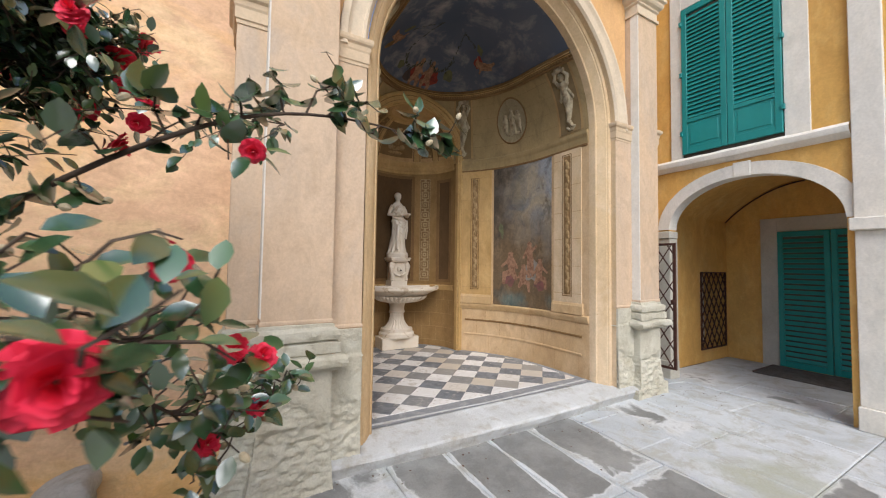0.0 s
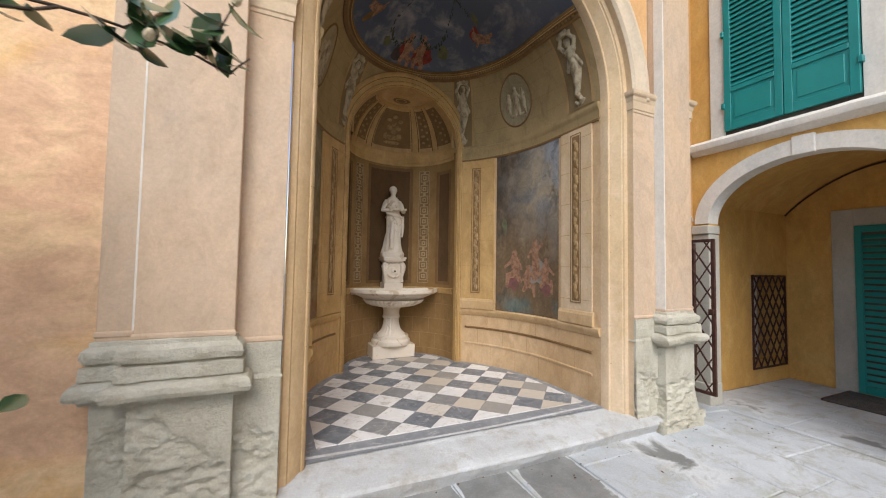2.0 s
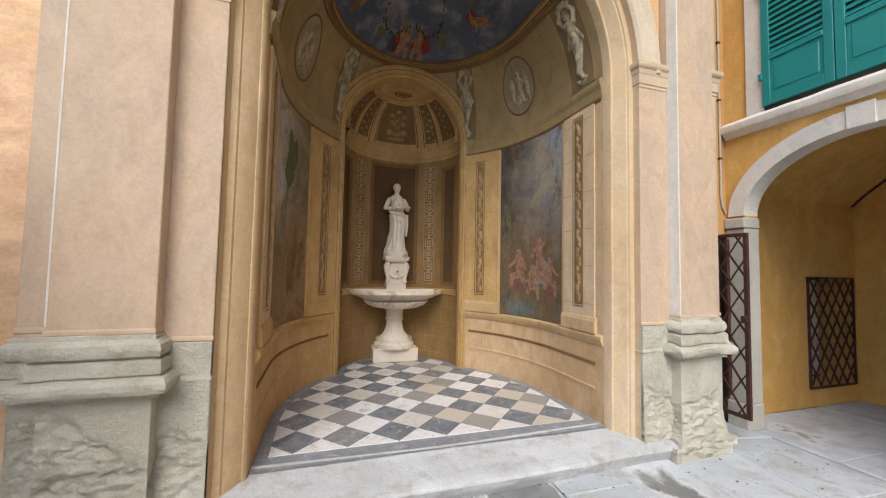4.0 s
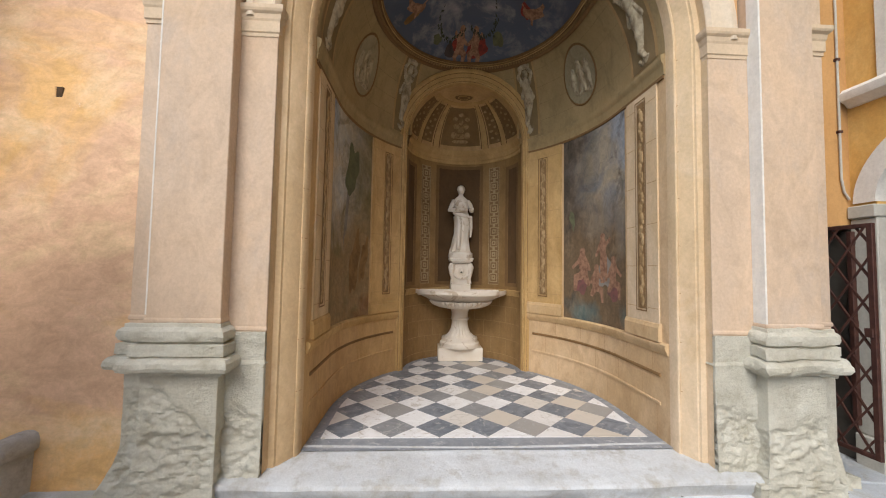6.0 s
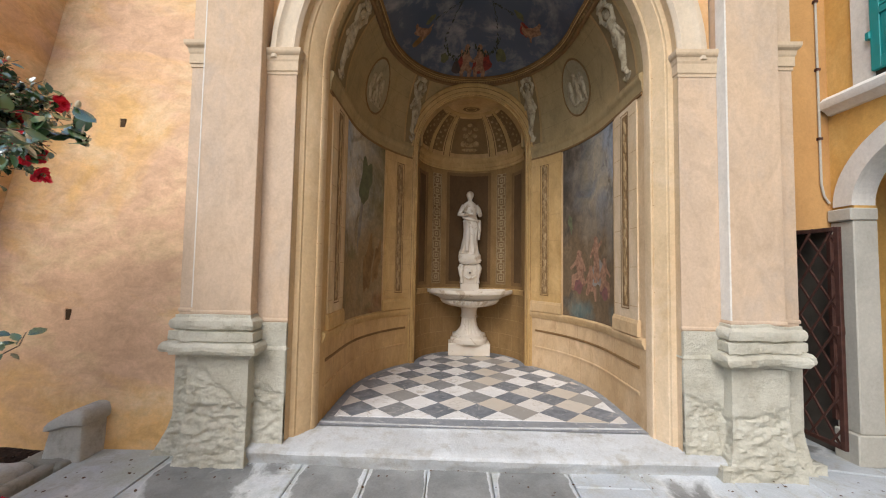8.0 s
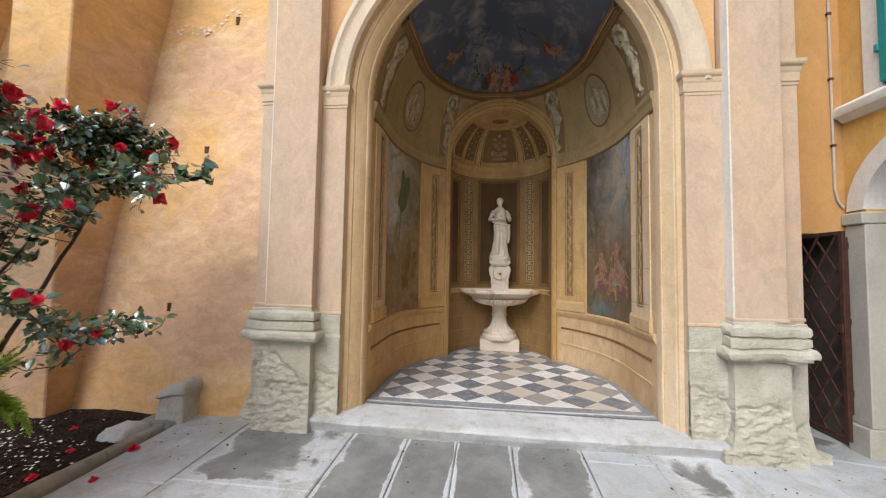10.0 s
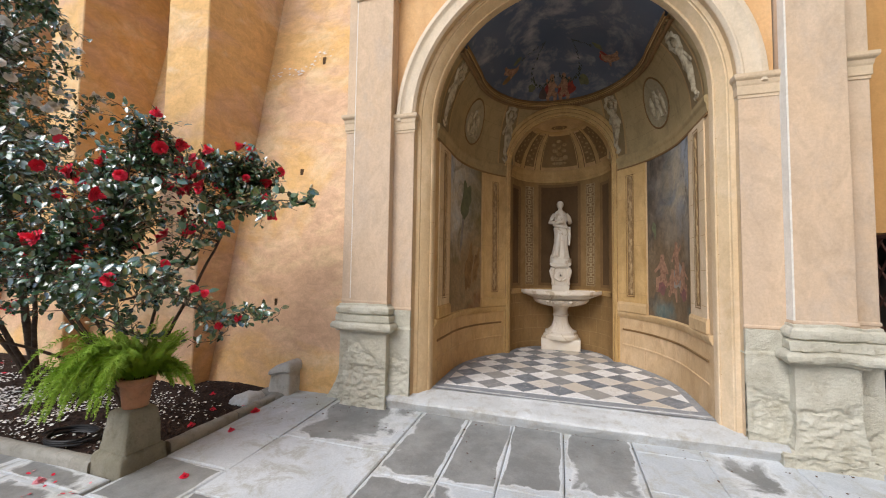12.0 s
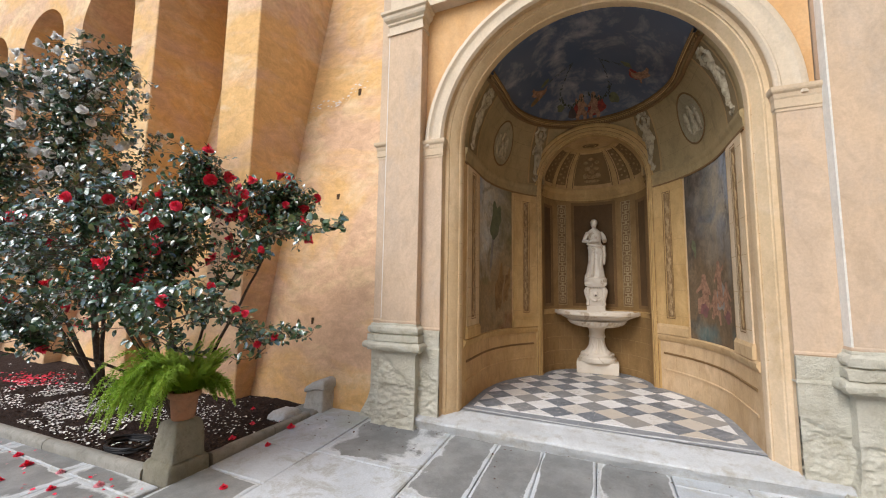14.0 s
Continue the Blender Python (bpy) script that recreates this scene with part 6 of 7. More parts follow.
M_FERN = k.m
fr = random.Random(11)
bm = bmesh.new()
for i in range(150):
    az = fr.uniform(0, 2 * math.pi)
    up = i < 62
    length = fr.uniform(0.30, 0.50)
    reach = fr.uniform(0.3, 0.75)
    if up:
        length, reach = fr.uniform(0.28, 0.50), fr.uniform(0.1, 0.8)
    elif i % 2 or math.cos(az + 0.6) > 0.55:       # long fronds hang over one side, few towards the court
        az, length, reach = fr.uniform(4.1, 5.35), fr.uniform(0.50, 0.88), fr.uniform(0.15, 0.5)
    pull = Vector((math.cos(az), math.sin(az), 0)) * reach
    p = Vector((0.06 * math.cos(az), 0.06 * math.sin(az), 0.20))
    d = (pull * 0.6 + Vector((0, 0, 1.0))).normalized()
    n = 18
    pts = []
    for j in range(n + 1):
        pts.append(p.copy())
        p = p + d * length / n
        d = (d + pull * 0.06 + Vector((0, 0, -0.23 if not up else -0.015)) + Vector((fr.uniform(-0.06, 0.06), fr.uniform(-0.06, 0.06), 0))).normalized()
    tube(bm, pts[::3], [0.003, 0.0027, 0.0024, 0.002, 0.0017, 0.0014, 0.001], 3, False)
    for j in range(3, n + 1):
        t = j / n
        side_len = 0.060 * math.sin(math.pi * min(1, 0.12 + 0.88 * t) ** 0.8) + 0.012
        axis = (pts[j] - pts[j - 1]).normalized()
        for s in range(20):
            a = fr.uniform(0, 6.28)
            o = axis.orthogonal()
            o.rotate(Matrix.Rotation(a, 3, axis))
            o = (o + axis * 0.8 + Vector((0, 0, -0.1))).normalized()
            base = pts[j - 1].lerp(pts[j], fr.random())
            l = side_len * fr.uniform(0.5, 1.1)
            w = axis.cross(o).normalized() * fr.uniform(0.0032, 0.0058)
            bm.faces.new([bm.verts.new(q) for q in (base, base + o * l * 0.45 + w, base + o * l, base + o * l * 0.45 - w)])
fern = part("fronds", bm, M_FERN, plant, "feathery arching green fronds")
fern["kind"] = "stuff"
hose = tagged(bag("garden_hose", -1.42, 1.02, 0.03), "coiled black garden hose lying on the mulch", "hose")
bm = bmesh.new()
tube(bm, [((0.20 + 0.02 * math.sin(i * 0.9)) * math.cos(i * 0.35), (0.14 + 0.012 * math.sin(i * 0.7)) * math.sin(i * 0.35), 0.02 + 0.0009 * i) for i in range(66)], 0.010, 8)
smooth(part("coil", bm, Mat("black_rubber", 0.45, spec=0.4).colour((0.012, 0.011, 0.011)).m, hose))

# ---- paving slabs ----
def paving_stone(name, lean, spread):
    """Grey sandstone with a pale worn crust; lean says how far the crust has gone from the darker stone, spread how much slabs differ."""
    k = Mat(name, 0.8, spec=0.35)
    gen = k.t.nodes.new("ShaderNodeTexCoord").outputs["Generated"]
    sep = k.t.nodes.new("ShaderNodeSeparateXYZ")
    k.link(gen, sep.inputs[0])
    edge = None
    for c in (0, 1):
        g = sep.outputs[c]
        d = k.math("MINIMUM", g, k.math("SUBTRACT", 1.0, g))
        edge = d if edge is None else k.math("MINIMUM", edge, d)
    geo = k.t.nodes.new("ShaderNodeNewGeometry").outputs["Position"]
    k.co = geo
    wob = k.noise(2.6, 6, 0.6, None, 1.0, 0.5)
    f = k.math("ADD", k.math("MULTIPLY", edge, 1.3), k.math("MULTIPLY", k.math("SUBTRACT", wob, 0.5), 1.5))
    f = k.math("ADD", f, k.math("MULTIPLY", k.math("SUBTRACT", k.math("ADD", k.math("MULTIPLY", k.rand(), spread), 0.5 * (1 - spread) + lean), 0.56), 1.5))
    f = k.math("MULTIPLY", f, k.ramp(k.math("ADD", edge, k.math("MULTIPLY", k.math("SUBTRACT", wob, 0.5), 0.12)), 0.0, 0.075))
    f = k.math("SUBTRACT", f, k.math("MULTIPLY", k.ramp(k.axis(0), 2.9, 4.2), 0.45))
    # Darker towards the left; part of this is the shrub's shade, painted in.
    f = k.math("ADD", f, k.math("MULTIPLY", k.ramp(k.axis(0), 1.2, -0.6), 0.10))
    bare = k.ramp(f, 0.38, 0.52)
    pale = k.mix(k.ramp(k.noise(1.1, 7, 0.65, None, 4.0, 0.5), 0.38, 0.62), (0.42, 0.445, 0.46), (0.55, 0.575, 0.59))
    pale = k.mix(k.ramp(k.noise(4.4, 10, 0.76, None, 8.0, 0.5), 0.49, 0.60), pale, (0.40, 0.40, 0.37))
    pale = k.mix(k.ramp(k.noise(0.8, 6, 0.6, None, 14.0), 0.57, 0.70), pale, (0.37, 0.38, 0.31))
    dark = k.mix(k.ramp(k.noise(4, 7, 0.65, None, 6.0), 0.4, 0.65), (0.19, 0.192, 0.185), (0.28, 0.282, 0.27))
    col = k.mix(bare, pale, dark)
    rim = k.math("MULTIPLY", k.ramp(f, 0.26, 0.38), k.math("SUBTRACT", 1.0, bare))
    col = k.mix(k.math("MULTIPLY", rim, 0.5), col, (0.66, 0.66, 0.645))
    speck = k.mix(k.ramp(k.noise(80, 3, 0.7), 0.3, 0.72), (0.88, 0.88, 0.88), (1.08, 1.08, 1.08))
    k.colour(k.mix(1.0, col, speck, "MULTIPLY"))
    k.rough(bare, 0.78, 0.55)
    k.bump(k.noise(5, 7, 0.65), 0.25, 0.02)
    k.bump(k.noise(45, 5, 0.7), 0.25, 0.004)
    return k.m


M_SLAB = paving_stone("worn_paving_stone", 0.0, 1.0)
# Bare stone; on the left slabs its dark tone also holds the shrub's shade.
M_SLAB_BARE_SHADE = paving_stone("bare_shaded_paving_stone", 0.38, 0.3)
M_SLAB_PALE = paving_stone("crusted_paving_stone", -0.30, 0.4)
sr = random.Random(17)


def rise(x, y):
    """The paving climbs a little towards the front of the niche."""
    return 0.06 * min(1.0, max(0.0, (y - 1.3) / 1.1)) * min(1.0, max(0.0, (5.3 - x) / 0.6))


def slab(x0, x1, y0, y1, material=M_SLAB):
    g = 0.003
    x0, x1, y0, y1 = x0 + g, x1 - g, y0 + g, y1 - g
    cx, cy, a, b = (x0 + x1) / 2, (y0 + y1) / 2, (x1 - x0) / 2, (y1 - y0) / 2
    bm = bmesh.new()
    j = [sr.uniform(-0.006, 0.006) for _ in range(8)]
    low = [bm.verts.new((sx * a, sy * b, -0.03)) for sx, sy in ((-1, -1), (1, -1), (1, 1), (-1, 1))]
    mid = [bm.verts.new((sx * a, sy * b, -0.008)) for sx, sy in ((-1, -1), (1, -1), (1, 1), (-1, 1))]
    top = [bm.verts.new((sx * (a - 0.007) + j[i], sy * (b - 0.007) + j[i + 4], sr.uniform(-0.0025, 0.0015))) for i, (sx, sy) in enumerate(((-1, -1), (1, -1), (1, 1), (-1, 1)))]
    for v in mid + top:
        v.co.z += rise(cx + v.co.x, cy + v.co.y)
    bm.faces.new(top)
    for r, s in ((low, mid), (mid, top)):
        for i in range(4):
            bm.faces.new((r[i], r[(i + 1) % 4], s[(i + 1) % 4], s[i]))
    bmesh.ops.recalc_face_normals(bm, faces=bm.faces[:])
    ob = part("slab", bm, material, paving)
    ob.location = (cx, cy, 0)


# a course of upright slabs before the step, then courses running along it
for x0, x1, y0, y1, mat in ((-0.56, 0.06, 1.66, 2.66, M_SLAB_PALE), (-0.56, 0.06, 1.15, 1.66, M_SLAB_PALE), (0.06, 1.06, 1.71, 2.66, M_SLAB), (0.06, 1.06, 0.88, 1.71, M_SLAB_PALE),
                            (1.06, 1.54, 1.45, 2.66, M_SLAB_BARE_SHADE), (1.54, 1.95, 1.48, 2.66, M_SLAB_BARE_SHADE), (1.95, 2.39, 1.54, 2.66, M_SLAB_BARE_SHADE), (2.39, 2.93, 1.60, 2.66, M_SLAB_BARE_SHADE),
                            (2.93, 3.42, 2.32, 2.66, M_SLAB_PALE), (2.93, 3.42, 1.81, 2.32, M_SLAB_PALE), (2.93, 3.42, 0.9, 1.81, M_SLAB), (3.42, 4.02, 1.62, 2.66, M_SLAB), (3.42, 4.02, 0.9, 1.62, M_SLAB),
                            (4.02, 4.55, 1.55, 2.66, M_SLAB_PALE), (4.02, 4.55, 0.9, 1.55, M_SLAB_PALE), (4.55, 5.30, 1.84, 2.66, M_SLAB_PALE), (4.55, 5.30, 0.9, 1.84, M_SLAB_PALE),
                            (1.06, 1.54, 0.62, 1.45, M_SLAB), (1.54, 1.95, 0.62, 1.48, M_SLAB_BARE_SHADE), (1.95, 2.39, 0.62, 1.54, M_SLAB), (2.39, 2.93, 0.62, 1.60, M_SLAB)):
    slab(x0, x1, y0, y1, mat)
rows = [0.62, 0.02, -0.7, -1.35, -2.1, -2.8, -3.6, -4.4, -5.3, -6.2, -7.2]
for i, (y1, y0) in enumerate(zip(rows, rows[1:])):
    x = -9.0
    x += sr.uniform(0, 0.3)
    while x < 5.3:
        w = sr.uniform(0.75, 1.45)
        # Left slabs: bare, and coloured darker for the shade by the shrub.
        slab(x, min(x + w, 5.34), y0, y1, M_SLAB_BARE_SHADE if x < -0.2 and y1 > -1.5 and sr.random() < 0.9 else M_SLAB)
        x += w
slab(-0.56, 0.06, 0.62, 1.15, M_SLAB_BARE_SHADE)
slab(0.06, 0.54, 0.62, 0.88, M_SLAB_BARE_SHADE)
slab(0.54, 1.06, 0.62, 0.88)
x = -0.6
while x > -9:
    w = sr.uniform(0.8, 1.2)
    slab(x - w, x, 0.62, 0.80, M_SLAB_BARE_SHADE)
    x -= w
for a, b in ((2.93, 3.42), (3.42, 4.02), (4.02, 4.55), (4.55, 5.30)):
    slab(a, b, 0.62, 0.9)
for a, b in ((5.34, 6.0), (6.0, 6.75), (6.75, 7.5)):
    for y0, y1 in ((-3.2, -2.2), (-2.2, -1.3), (-1.3, -0.4), (-0.4, 0.5), (0.5, 1.3), (1.3, 2.2), (2.2, 3.06)):
        slab(a, b, y0, y1)
slab(4.70, 5.34, 2.66, 3.4)
slab(4.75, 5.4, 3.4, 4.7)

# ---- camellias ----
k = Mat("glossy_camellia_leaf", 0.25, spec=0.8)
vary = k.math("FRACT", k.math("ADD", k.island(), k.rand()))
col = k.mix(vary, (0.020, 0.058, 0.022), (0.052, 0.122, 0.036))
col = k.mix(k.ramp(vary, 0.88, 0.97), col, (0.085, 0.14, 0.03))
k.colour(col).rough(vary, 0.22, 0.40)
k.b.inputs["Coat Weight"].default_value = 1.0
k.b.inputs["Coat IOR"].default_value = 1.8
k.b.inputs["Coat Roughness"].default_value = 0.20
M_LEAF = k.m
k = Mat("camellia_bark", 0.85, spec=0.25)
k.colour(k.mix(k.ramp(k.noise(14, 6, 0.7), 0.4, 0.65), (0.045, 0.030, 0.022), (0.10, 0.075, 0.055))).bump(k.noise(40, 5, 0.7), 0.4, 0.004)
M_BARK = k.m


def petal_mat(name, a, b):
    k = Mat(name, 0.5, spec=0.3)
    k.colour(k.mix(k.island(), a, b))
    return k.m


M_PRED = petal_mat("red_petal", (0.64, 0.012, 0.040), (0.86, 0.045, 0.10))
M_PPINK = petal_mat("pink_petal", (0.70, 0.22, 0.27), (0.78, 0.40, 0.42))
M_PWHITE = petal_mat("white_petal", (0.74, 0.72, 0.66), (0.82, 0.80, 0.77))
M_BUD = petal_mat("pale_bud", (0.42, 0.40, 0.20), (0.60, 0.45, 0.36))

LEAF = [(0.0, 0.0), (0.22, 0.75), (0.5, 1.0), (0.78, 0.68), (1.0, 0.0)]


def add_leaf(bm, p, d, n, size, wide=0.42, fold=0.18, curl=0.25):
    """A pointed oval leaf from p along d, its face towards n, folded on its midrib and curled."""
    d = d.normalized()
    s = d.cross(n)
    if s.length < 1e-3:
        s = d.orthogonal()
    s.normalize()
    n = s.cross(d)
    mid, left, right = [], [], []
    for t, w in LEAF:
        c = p + d * size * t - n * size * curl * t * t
        mid.append(bm.verts.new(c))
        if 0 < t < 1:
            e = s * size * wide * 0.5 * w
            left.append(bm.verts.new(c + e + n * size * fold * 0.5 * w))
            right.append(bm.verts.new(c - e + n * size * fold * 0.5 * w))
    for side, flip in ((left, False), (right, True)):
        loop = [(mid[0], mid[1], side[0]), (mid[1], mid[2], side[1], side[0]), (mid[2], mid[3], side[2], side[1]), (mid[3], mid[4], side[2])]
        for f in loop:
            bm.faces.new(f[::-1] if flip else f)


def flower_mesh(name, material, seed, r=0.045):
    rr = random.Random(seed)
    bm = bmesh.new()
    for ring, (n, rad, lift, up) in enumerate(((7, 1.0, 0.10, 0.25), (7, 0.82, 0.32, 0.6), (6, 0.62, 0.5, 1.0), (5, 0.42, 0.62, 1.7), (3, 0.25, 0.7, 2.6))):
        for i in range(n):
            a = 2 * math.pi * (i + 0.5 * (ring % 2) + rr.uniform(-0.12, 0.12)) / n
            d = Vector((math.cos(a), math.sin(a), 0))
            t = Vector((-d.y, d.x, 0))
            rows = []
            for q, w in ((0.15, 0.25), (0.55, 0.62), (0.85, 0.66), (1.0, 0.40)):
                z = lift * r * 0.6 + up * r * 0.42 * q * q - (0.14 * r * (q > 0.9))
                c = d * r * rad * q + Vector((0, 0, z + rr.uniform(-0.03, 0.03) * r))
                e = t * r * rad * w
                rows.append([bm.verts.new(c - e + Vector((0, 0, 0.12 * r))), bm.verts.new(c), bm.verts.new(c + e + Vector((0, 0, 0.12 * r)))])
            for x, y in zip(rows, rows[1:]):
                for j in range(2):
                    bm.faces.new((x[j], x[j + 1], y[j + 1], y[j]))
    me = bpy.data.meshes.new(name)
    bm.to_mesh(me)
    bm.free()
    me.materials.append(material)
    me.shade_smooth()
    return me


FLOWERS = {"red": [flower_mesh("flower", M_PRED, s) for s in (1, 2, 3)], "white": [flower_mesh("flower", M_PWHITE, s, 0.042) for s in (4, 5)], "pink": [flower_mesh("flower", M_PPINK, 6)]}
bm = bmesh.new()
add_leaf(bm, Vector((0, 0, 0)), Vector((1, 0, 0)), Vector((0, 0, 1)), 1.0, 0.68, 0.14, 0.18)
LEAF_MESH = bpy.data.meshes.new("leaf")
bm.to_mesh(LEAF_MESH)
bm.free()
LEAF_MESH.materials.append(M_LEAF)
LEAF_MESH.shade_smooth()
PATH_EYES = [Vector(e) for _, e, _, _ in PATH[:4]]


def clear_of_path(p, gap):
    return all((p - e).length > gap for e in PATH_EYES)


def curve_pts(ctrl, n):
    """A smooth curve through control points."""
    c = [Vector(p) for p in ctrl]
    c = [c[0] * 2 - c[1]] + c + [c[-1] * 2 - c[-2]]
    out = []
    for i in range(1, len(c) - 2):
        for j in range(n):
            t = j / n
            out.append(0.5 * ((2 * c[i]) + (c[i + 1] - c[i - 1]) * t + (2 * c[i - 1] - 5 * c[i] + 4 * c[i + 1] - c[i + 2]) * t * t + (3 * c[i] - c[i - 1] - 3 * c[i + 1] + c[i + 2]) * t ** 3))
    return out + [c[-2]]


def camellia(label, base, limbs, volumes, twigs, flowers, kind, seed, near, leaf_size, bare=0.0, blooms_at=()):
    """A camellia shrub: limbs from its base, twigs into the given ellipsoids, leaves along the twigs, flowers near the ends."""
    rr = random.Random(seed)
    tree = tagged(bag("camellia_tree", *base), label, "tree")
    inv = Matrix.Translation(-Vector(base))
    nodes = []
    for ctrl, r0, r1 in limbs:
        pts = curve_pts(ctrl, 6)
        bm = bmesh.new()
        wob = [p + Vector(noise.noise_vector(p * 4)) * 0.02 for p in pts]
        tube(bm, wob, [r0 + (r1 - r0) * i / (len(wob) - 1) for i in range(len(wob))], 7)
        bm.transform(inv)
        smooth(part("limb", bm, M_BARK, tree), 80)
        nodes += wob[3:]
    leaves, twig_bm = bmesh.new(), bmesh.new()
    singles, blooms, buds = [], [], []

    def twig(a, b, count, single=False, spread=0.25):
        sag = Vector((0, 0, rr.uniform(-0.05, 0.08)))
        pts = [a.lerp(b, t) + sag * math.sin(math.pi * t) + Vector(noise.noise_vector(a * 5 + Vector((t * 3, 0, 0)))) * 0.03 * math.sin(math.pi * t) for t in (0, 0.25, 0.5, 0.75, 1)]
        if min(clear_of_path(p, 0.28) for p in pts):
            tube(twig_bm, pts, [0.0034, 0.003, 0.0026, 0.0022, 0.0016], 4, False)
        length = (b - a).length
        first = max(0.0, 1 - 0.34 / max(length, 0.34)) if not single else 0.12
        for i in range(count):
            t = first + (1 - first) * (i + rr.random()) / count
            k_ = min(int(t * 4), 3)
            p = pts[k_].lerp(pts[k_ + 1], t * 4 - k_)
            axis = (pts[k_ + 1] - pts[k_]).normalized()
            o = axis.orthogonal()
            o.rotate(Matrix.Rotation(rr.uniform(0, 6.28), 3, axis))
            d = (o + axis * rr.uniform(0.2, 0.9) + Vector((0, 0, rr.uniform(-0.45, 0.15)))).normalized()
            p = p + d * 0.012
            if not clear_of_path(p, 0.36):
                continue
            n = (Vector((rr.uniform(-0.3, 0.8), rr.uniform(-1.0, 0.15), 1.0))).normalized()
            size = leaf_size * rr.uniform(0.7, 1.2)
            if single and len(singles) < 300:
                singles.append((p, d, n, size * 1.32))
            else:
                add_leaf(leaves, p, d, n, size, rr.uniform(0.52, 0.66), rr.uniform(0.05, 0.25), rr.uniform(0.0, 0.35))
        return pts[-1], (pts[-1] - pts[-2]).normalized()

    ends = []
    for ctrl, dens in near:
        pts = curve_pts(ctrl, 5)
        bm = bmesh.new()
        tube(bm, pts, [0.009 - 0.007 * i / (len(pts) - 1) for i in range(len(pts))], 6)
        bm.transform(inv)
        smooth(part("branch", bm, M_BARK, tree), 80)
        for i, p in enumerate(pts[1:], 1):
            if rr.random() < dens:
                for _ in range(2 if p.z < 1.6 else 1):
                    q = p + Vector((rr.uniform(-0.16, 0.16), rr.uniform(-0.16, 0.16), rr.uniform(-0.08, 0.14)))
                    ends.append((*twig(p, q, rr.randint(5, 8), True), True))
        ends.append((*twig(pts[-2], pts[-1] + (pts[-1] - pts[-2]) * 0.4, 6, True), True))
    total = sum(v[2] for v in volumes)
    for (c, r, share) in volumes:
        for i in range(int(twigs * share / total)):
            while True:
                u = Vector((rr.uniform(-1, 1), rr.uniform(-1, 1), rr.uniform(-1, 1)))
                if 0.25 < u.length < 1 + 0.25 * noise.noise(u * 2.3 + Vector((seed, 0, 0))):
                    break
            b = Vector(c) + Vector((u.x * r[0], u.y * r[1], u.z * r[2]))
            if not clear_of_path(b, 0.40) or (b.x > -0.55 and b.y < 1.0) or (b.z < 1.15 and b.x > -1.7) or (b.x > -0.40 * b.y - 0.02 and b.y < 1.5 and rr.random() < 0.86) or noise.noise(b * 2.4 + Vector((seed, 0, 0))) < -0.22 + bare:
                continue
            a = min(nodes, key=lambda q: (q - b).length + max(0, q.z - b.z) * 0.8)
            if (a - b).length > 0.75:
                a = a.lerp(b, 1 - 0.75 / (a - b).length * 0.999)
                nodes.append(b)
            ends.append((*twig(a, b, rr.randint(11, 17)), False))
    for bm_, nm in ((leaves, "crown"), (twig_bm, "twig_growth")):
        bm_.transform(inv)
        ob = part(nm, bm_, M_LEAF if nm == "crown" else M_BARK, tree)
        ob["kind"] = "stuff"
        if nm == "crown":
            ob.data.shade_smooth()
    for p, d, n, size in singles:
        s = d.cross(n).normalized()
        m = Matrix((d, s.cross(d).cross(d) * -1, s.cross(d))).transposed()
        ob = new("leaf", LEAF_MESH)
        ob.parent = tree
        ob.matrix_basis = Matrix.LocRotScale(p - Vector(base), m.to_quaternion(), (size, size, size))
    rr.shuffle(ends)
    ends.sort(key=lambda e: not e[2])
    near_n = sum(e[2] for e in ends)
    for p in blooms_at:
        p = Vector(p)
        for _ in range(4):
            d = Vector((rr.uniform(-1, 1), rr.uniform(-0.6, 1), rr.uniform(-0.7, 0.5))).normalized()
            q = p + d * 0.02
            ob = new("leaf", LEAF_MESH)
            ob.parent = tree
            z_ = (Vector((rr.uniform(-0.3, 0.5), -0.6, 1.0)) - d * d.dot(Vector((0.1, -0.6, 1.0)))).normalized()
            y_ = z_.cross(d).normalized()
            ob.matrix_basis = Matrix.LocRotScale(q - Vector(base), Matrix((d, y_, d.cross(y_))).transposed().to_quaternion(), (0.07, 0.07, 0.07))
        face = Vector((rr.uniform(-0.1, 0.6), rr.uniform(-1.0, -0.6), rr.uniform(-0.5, 0.4))).normalized()
        ob = new("flower", rr.choice(FLOWERS[kind]))
        ob.parent = tree
        s = 0.9 if p.y < 0.5 else 0.66 if p.y < 1.3 else 0.85
        ob.matrix_basis = Matrix.LocRotScale(p - Vector(base), face.to_track_quat("Z", "Y"), (s, s, s))
    pick = ends[near_n:]
    for i, (p, d, _) in enumerate(pick[:flowers]):
        p = p + Vector((0, 0, -0.015))
        if not clear_of_path(p, 0.72) or p.x > 0.15:
            continue
        face = (d + Vector((rr.uniform(-0.5, 0.9), rr.uniform(-1.0, 0.2), rr.uniform(-0.5, 0.5)))).normalized()
        ob = new("flower", rr.choice(FLOWERS[kind]))
        ob.parent = tree
        s = rr.uniform(0.9, 1.25)
        ob.matrix_basis = Matrix.LocRotScale(p - Vector(base), face.to_track_quat("Z", "Y"), (s, s, s))
    bud_bm = bmesh.new()
    lathe(bud_bm, [(0.0, 0.0), (0.007, 0.004), (0.010, 0.013), (0.007, 0.024), (0.0, 0.03)], 0, 0, 8)
    bud_me = bpy.data.meshes.new("bud")
    bud_bm.to_mesh(bud_me)
    bud_bm.free()
    bud_me.materials.append(M_BUD)
    for p, d, _ in ends[1:near_n:3] + ends[near_n + flowers::9]:
        if not clear_of_path(p, 0.7):
            continue
        ob = new("bud", bud_me)
        ob.parent = tree
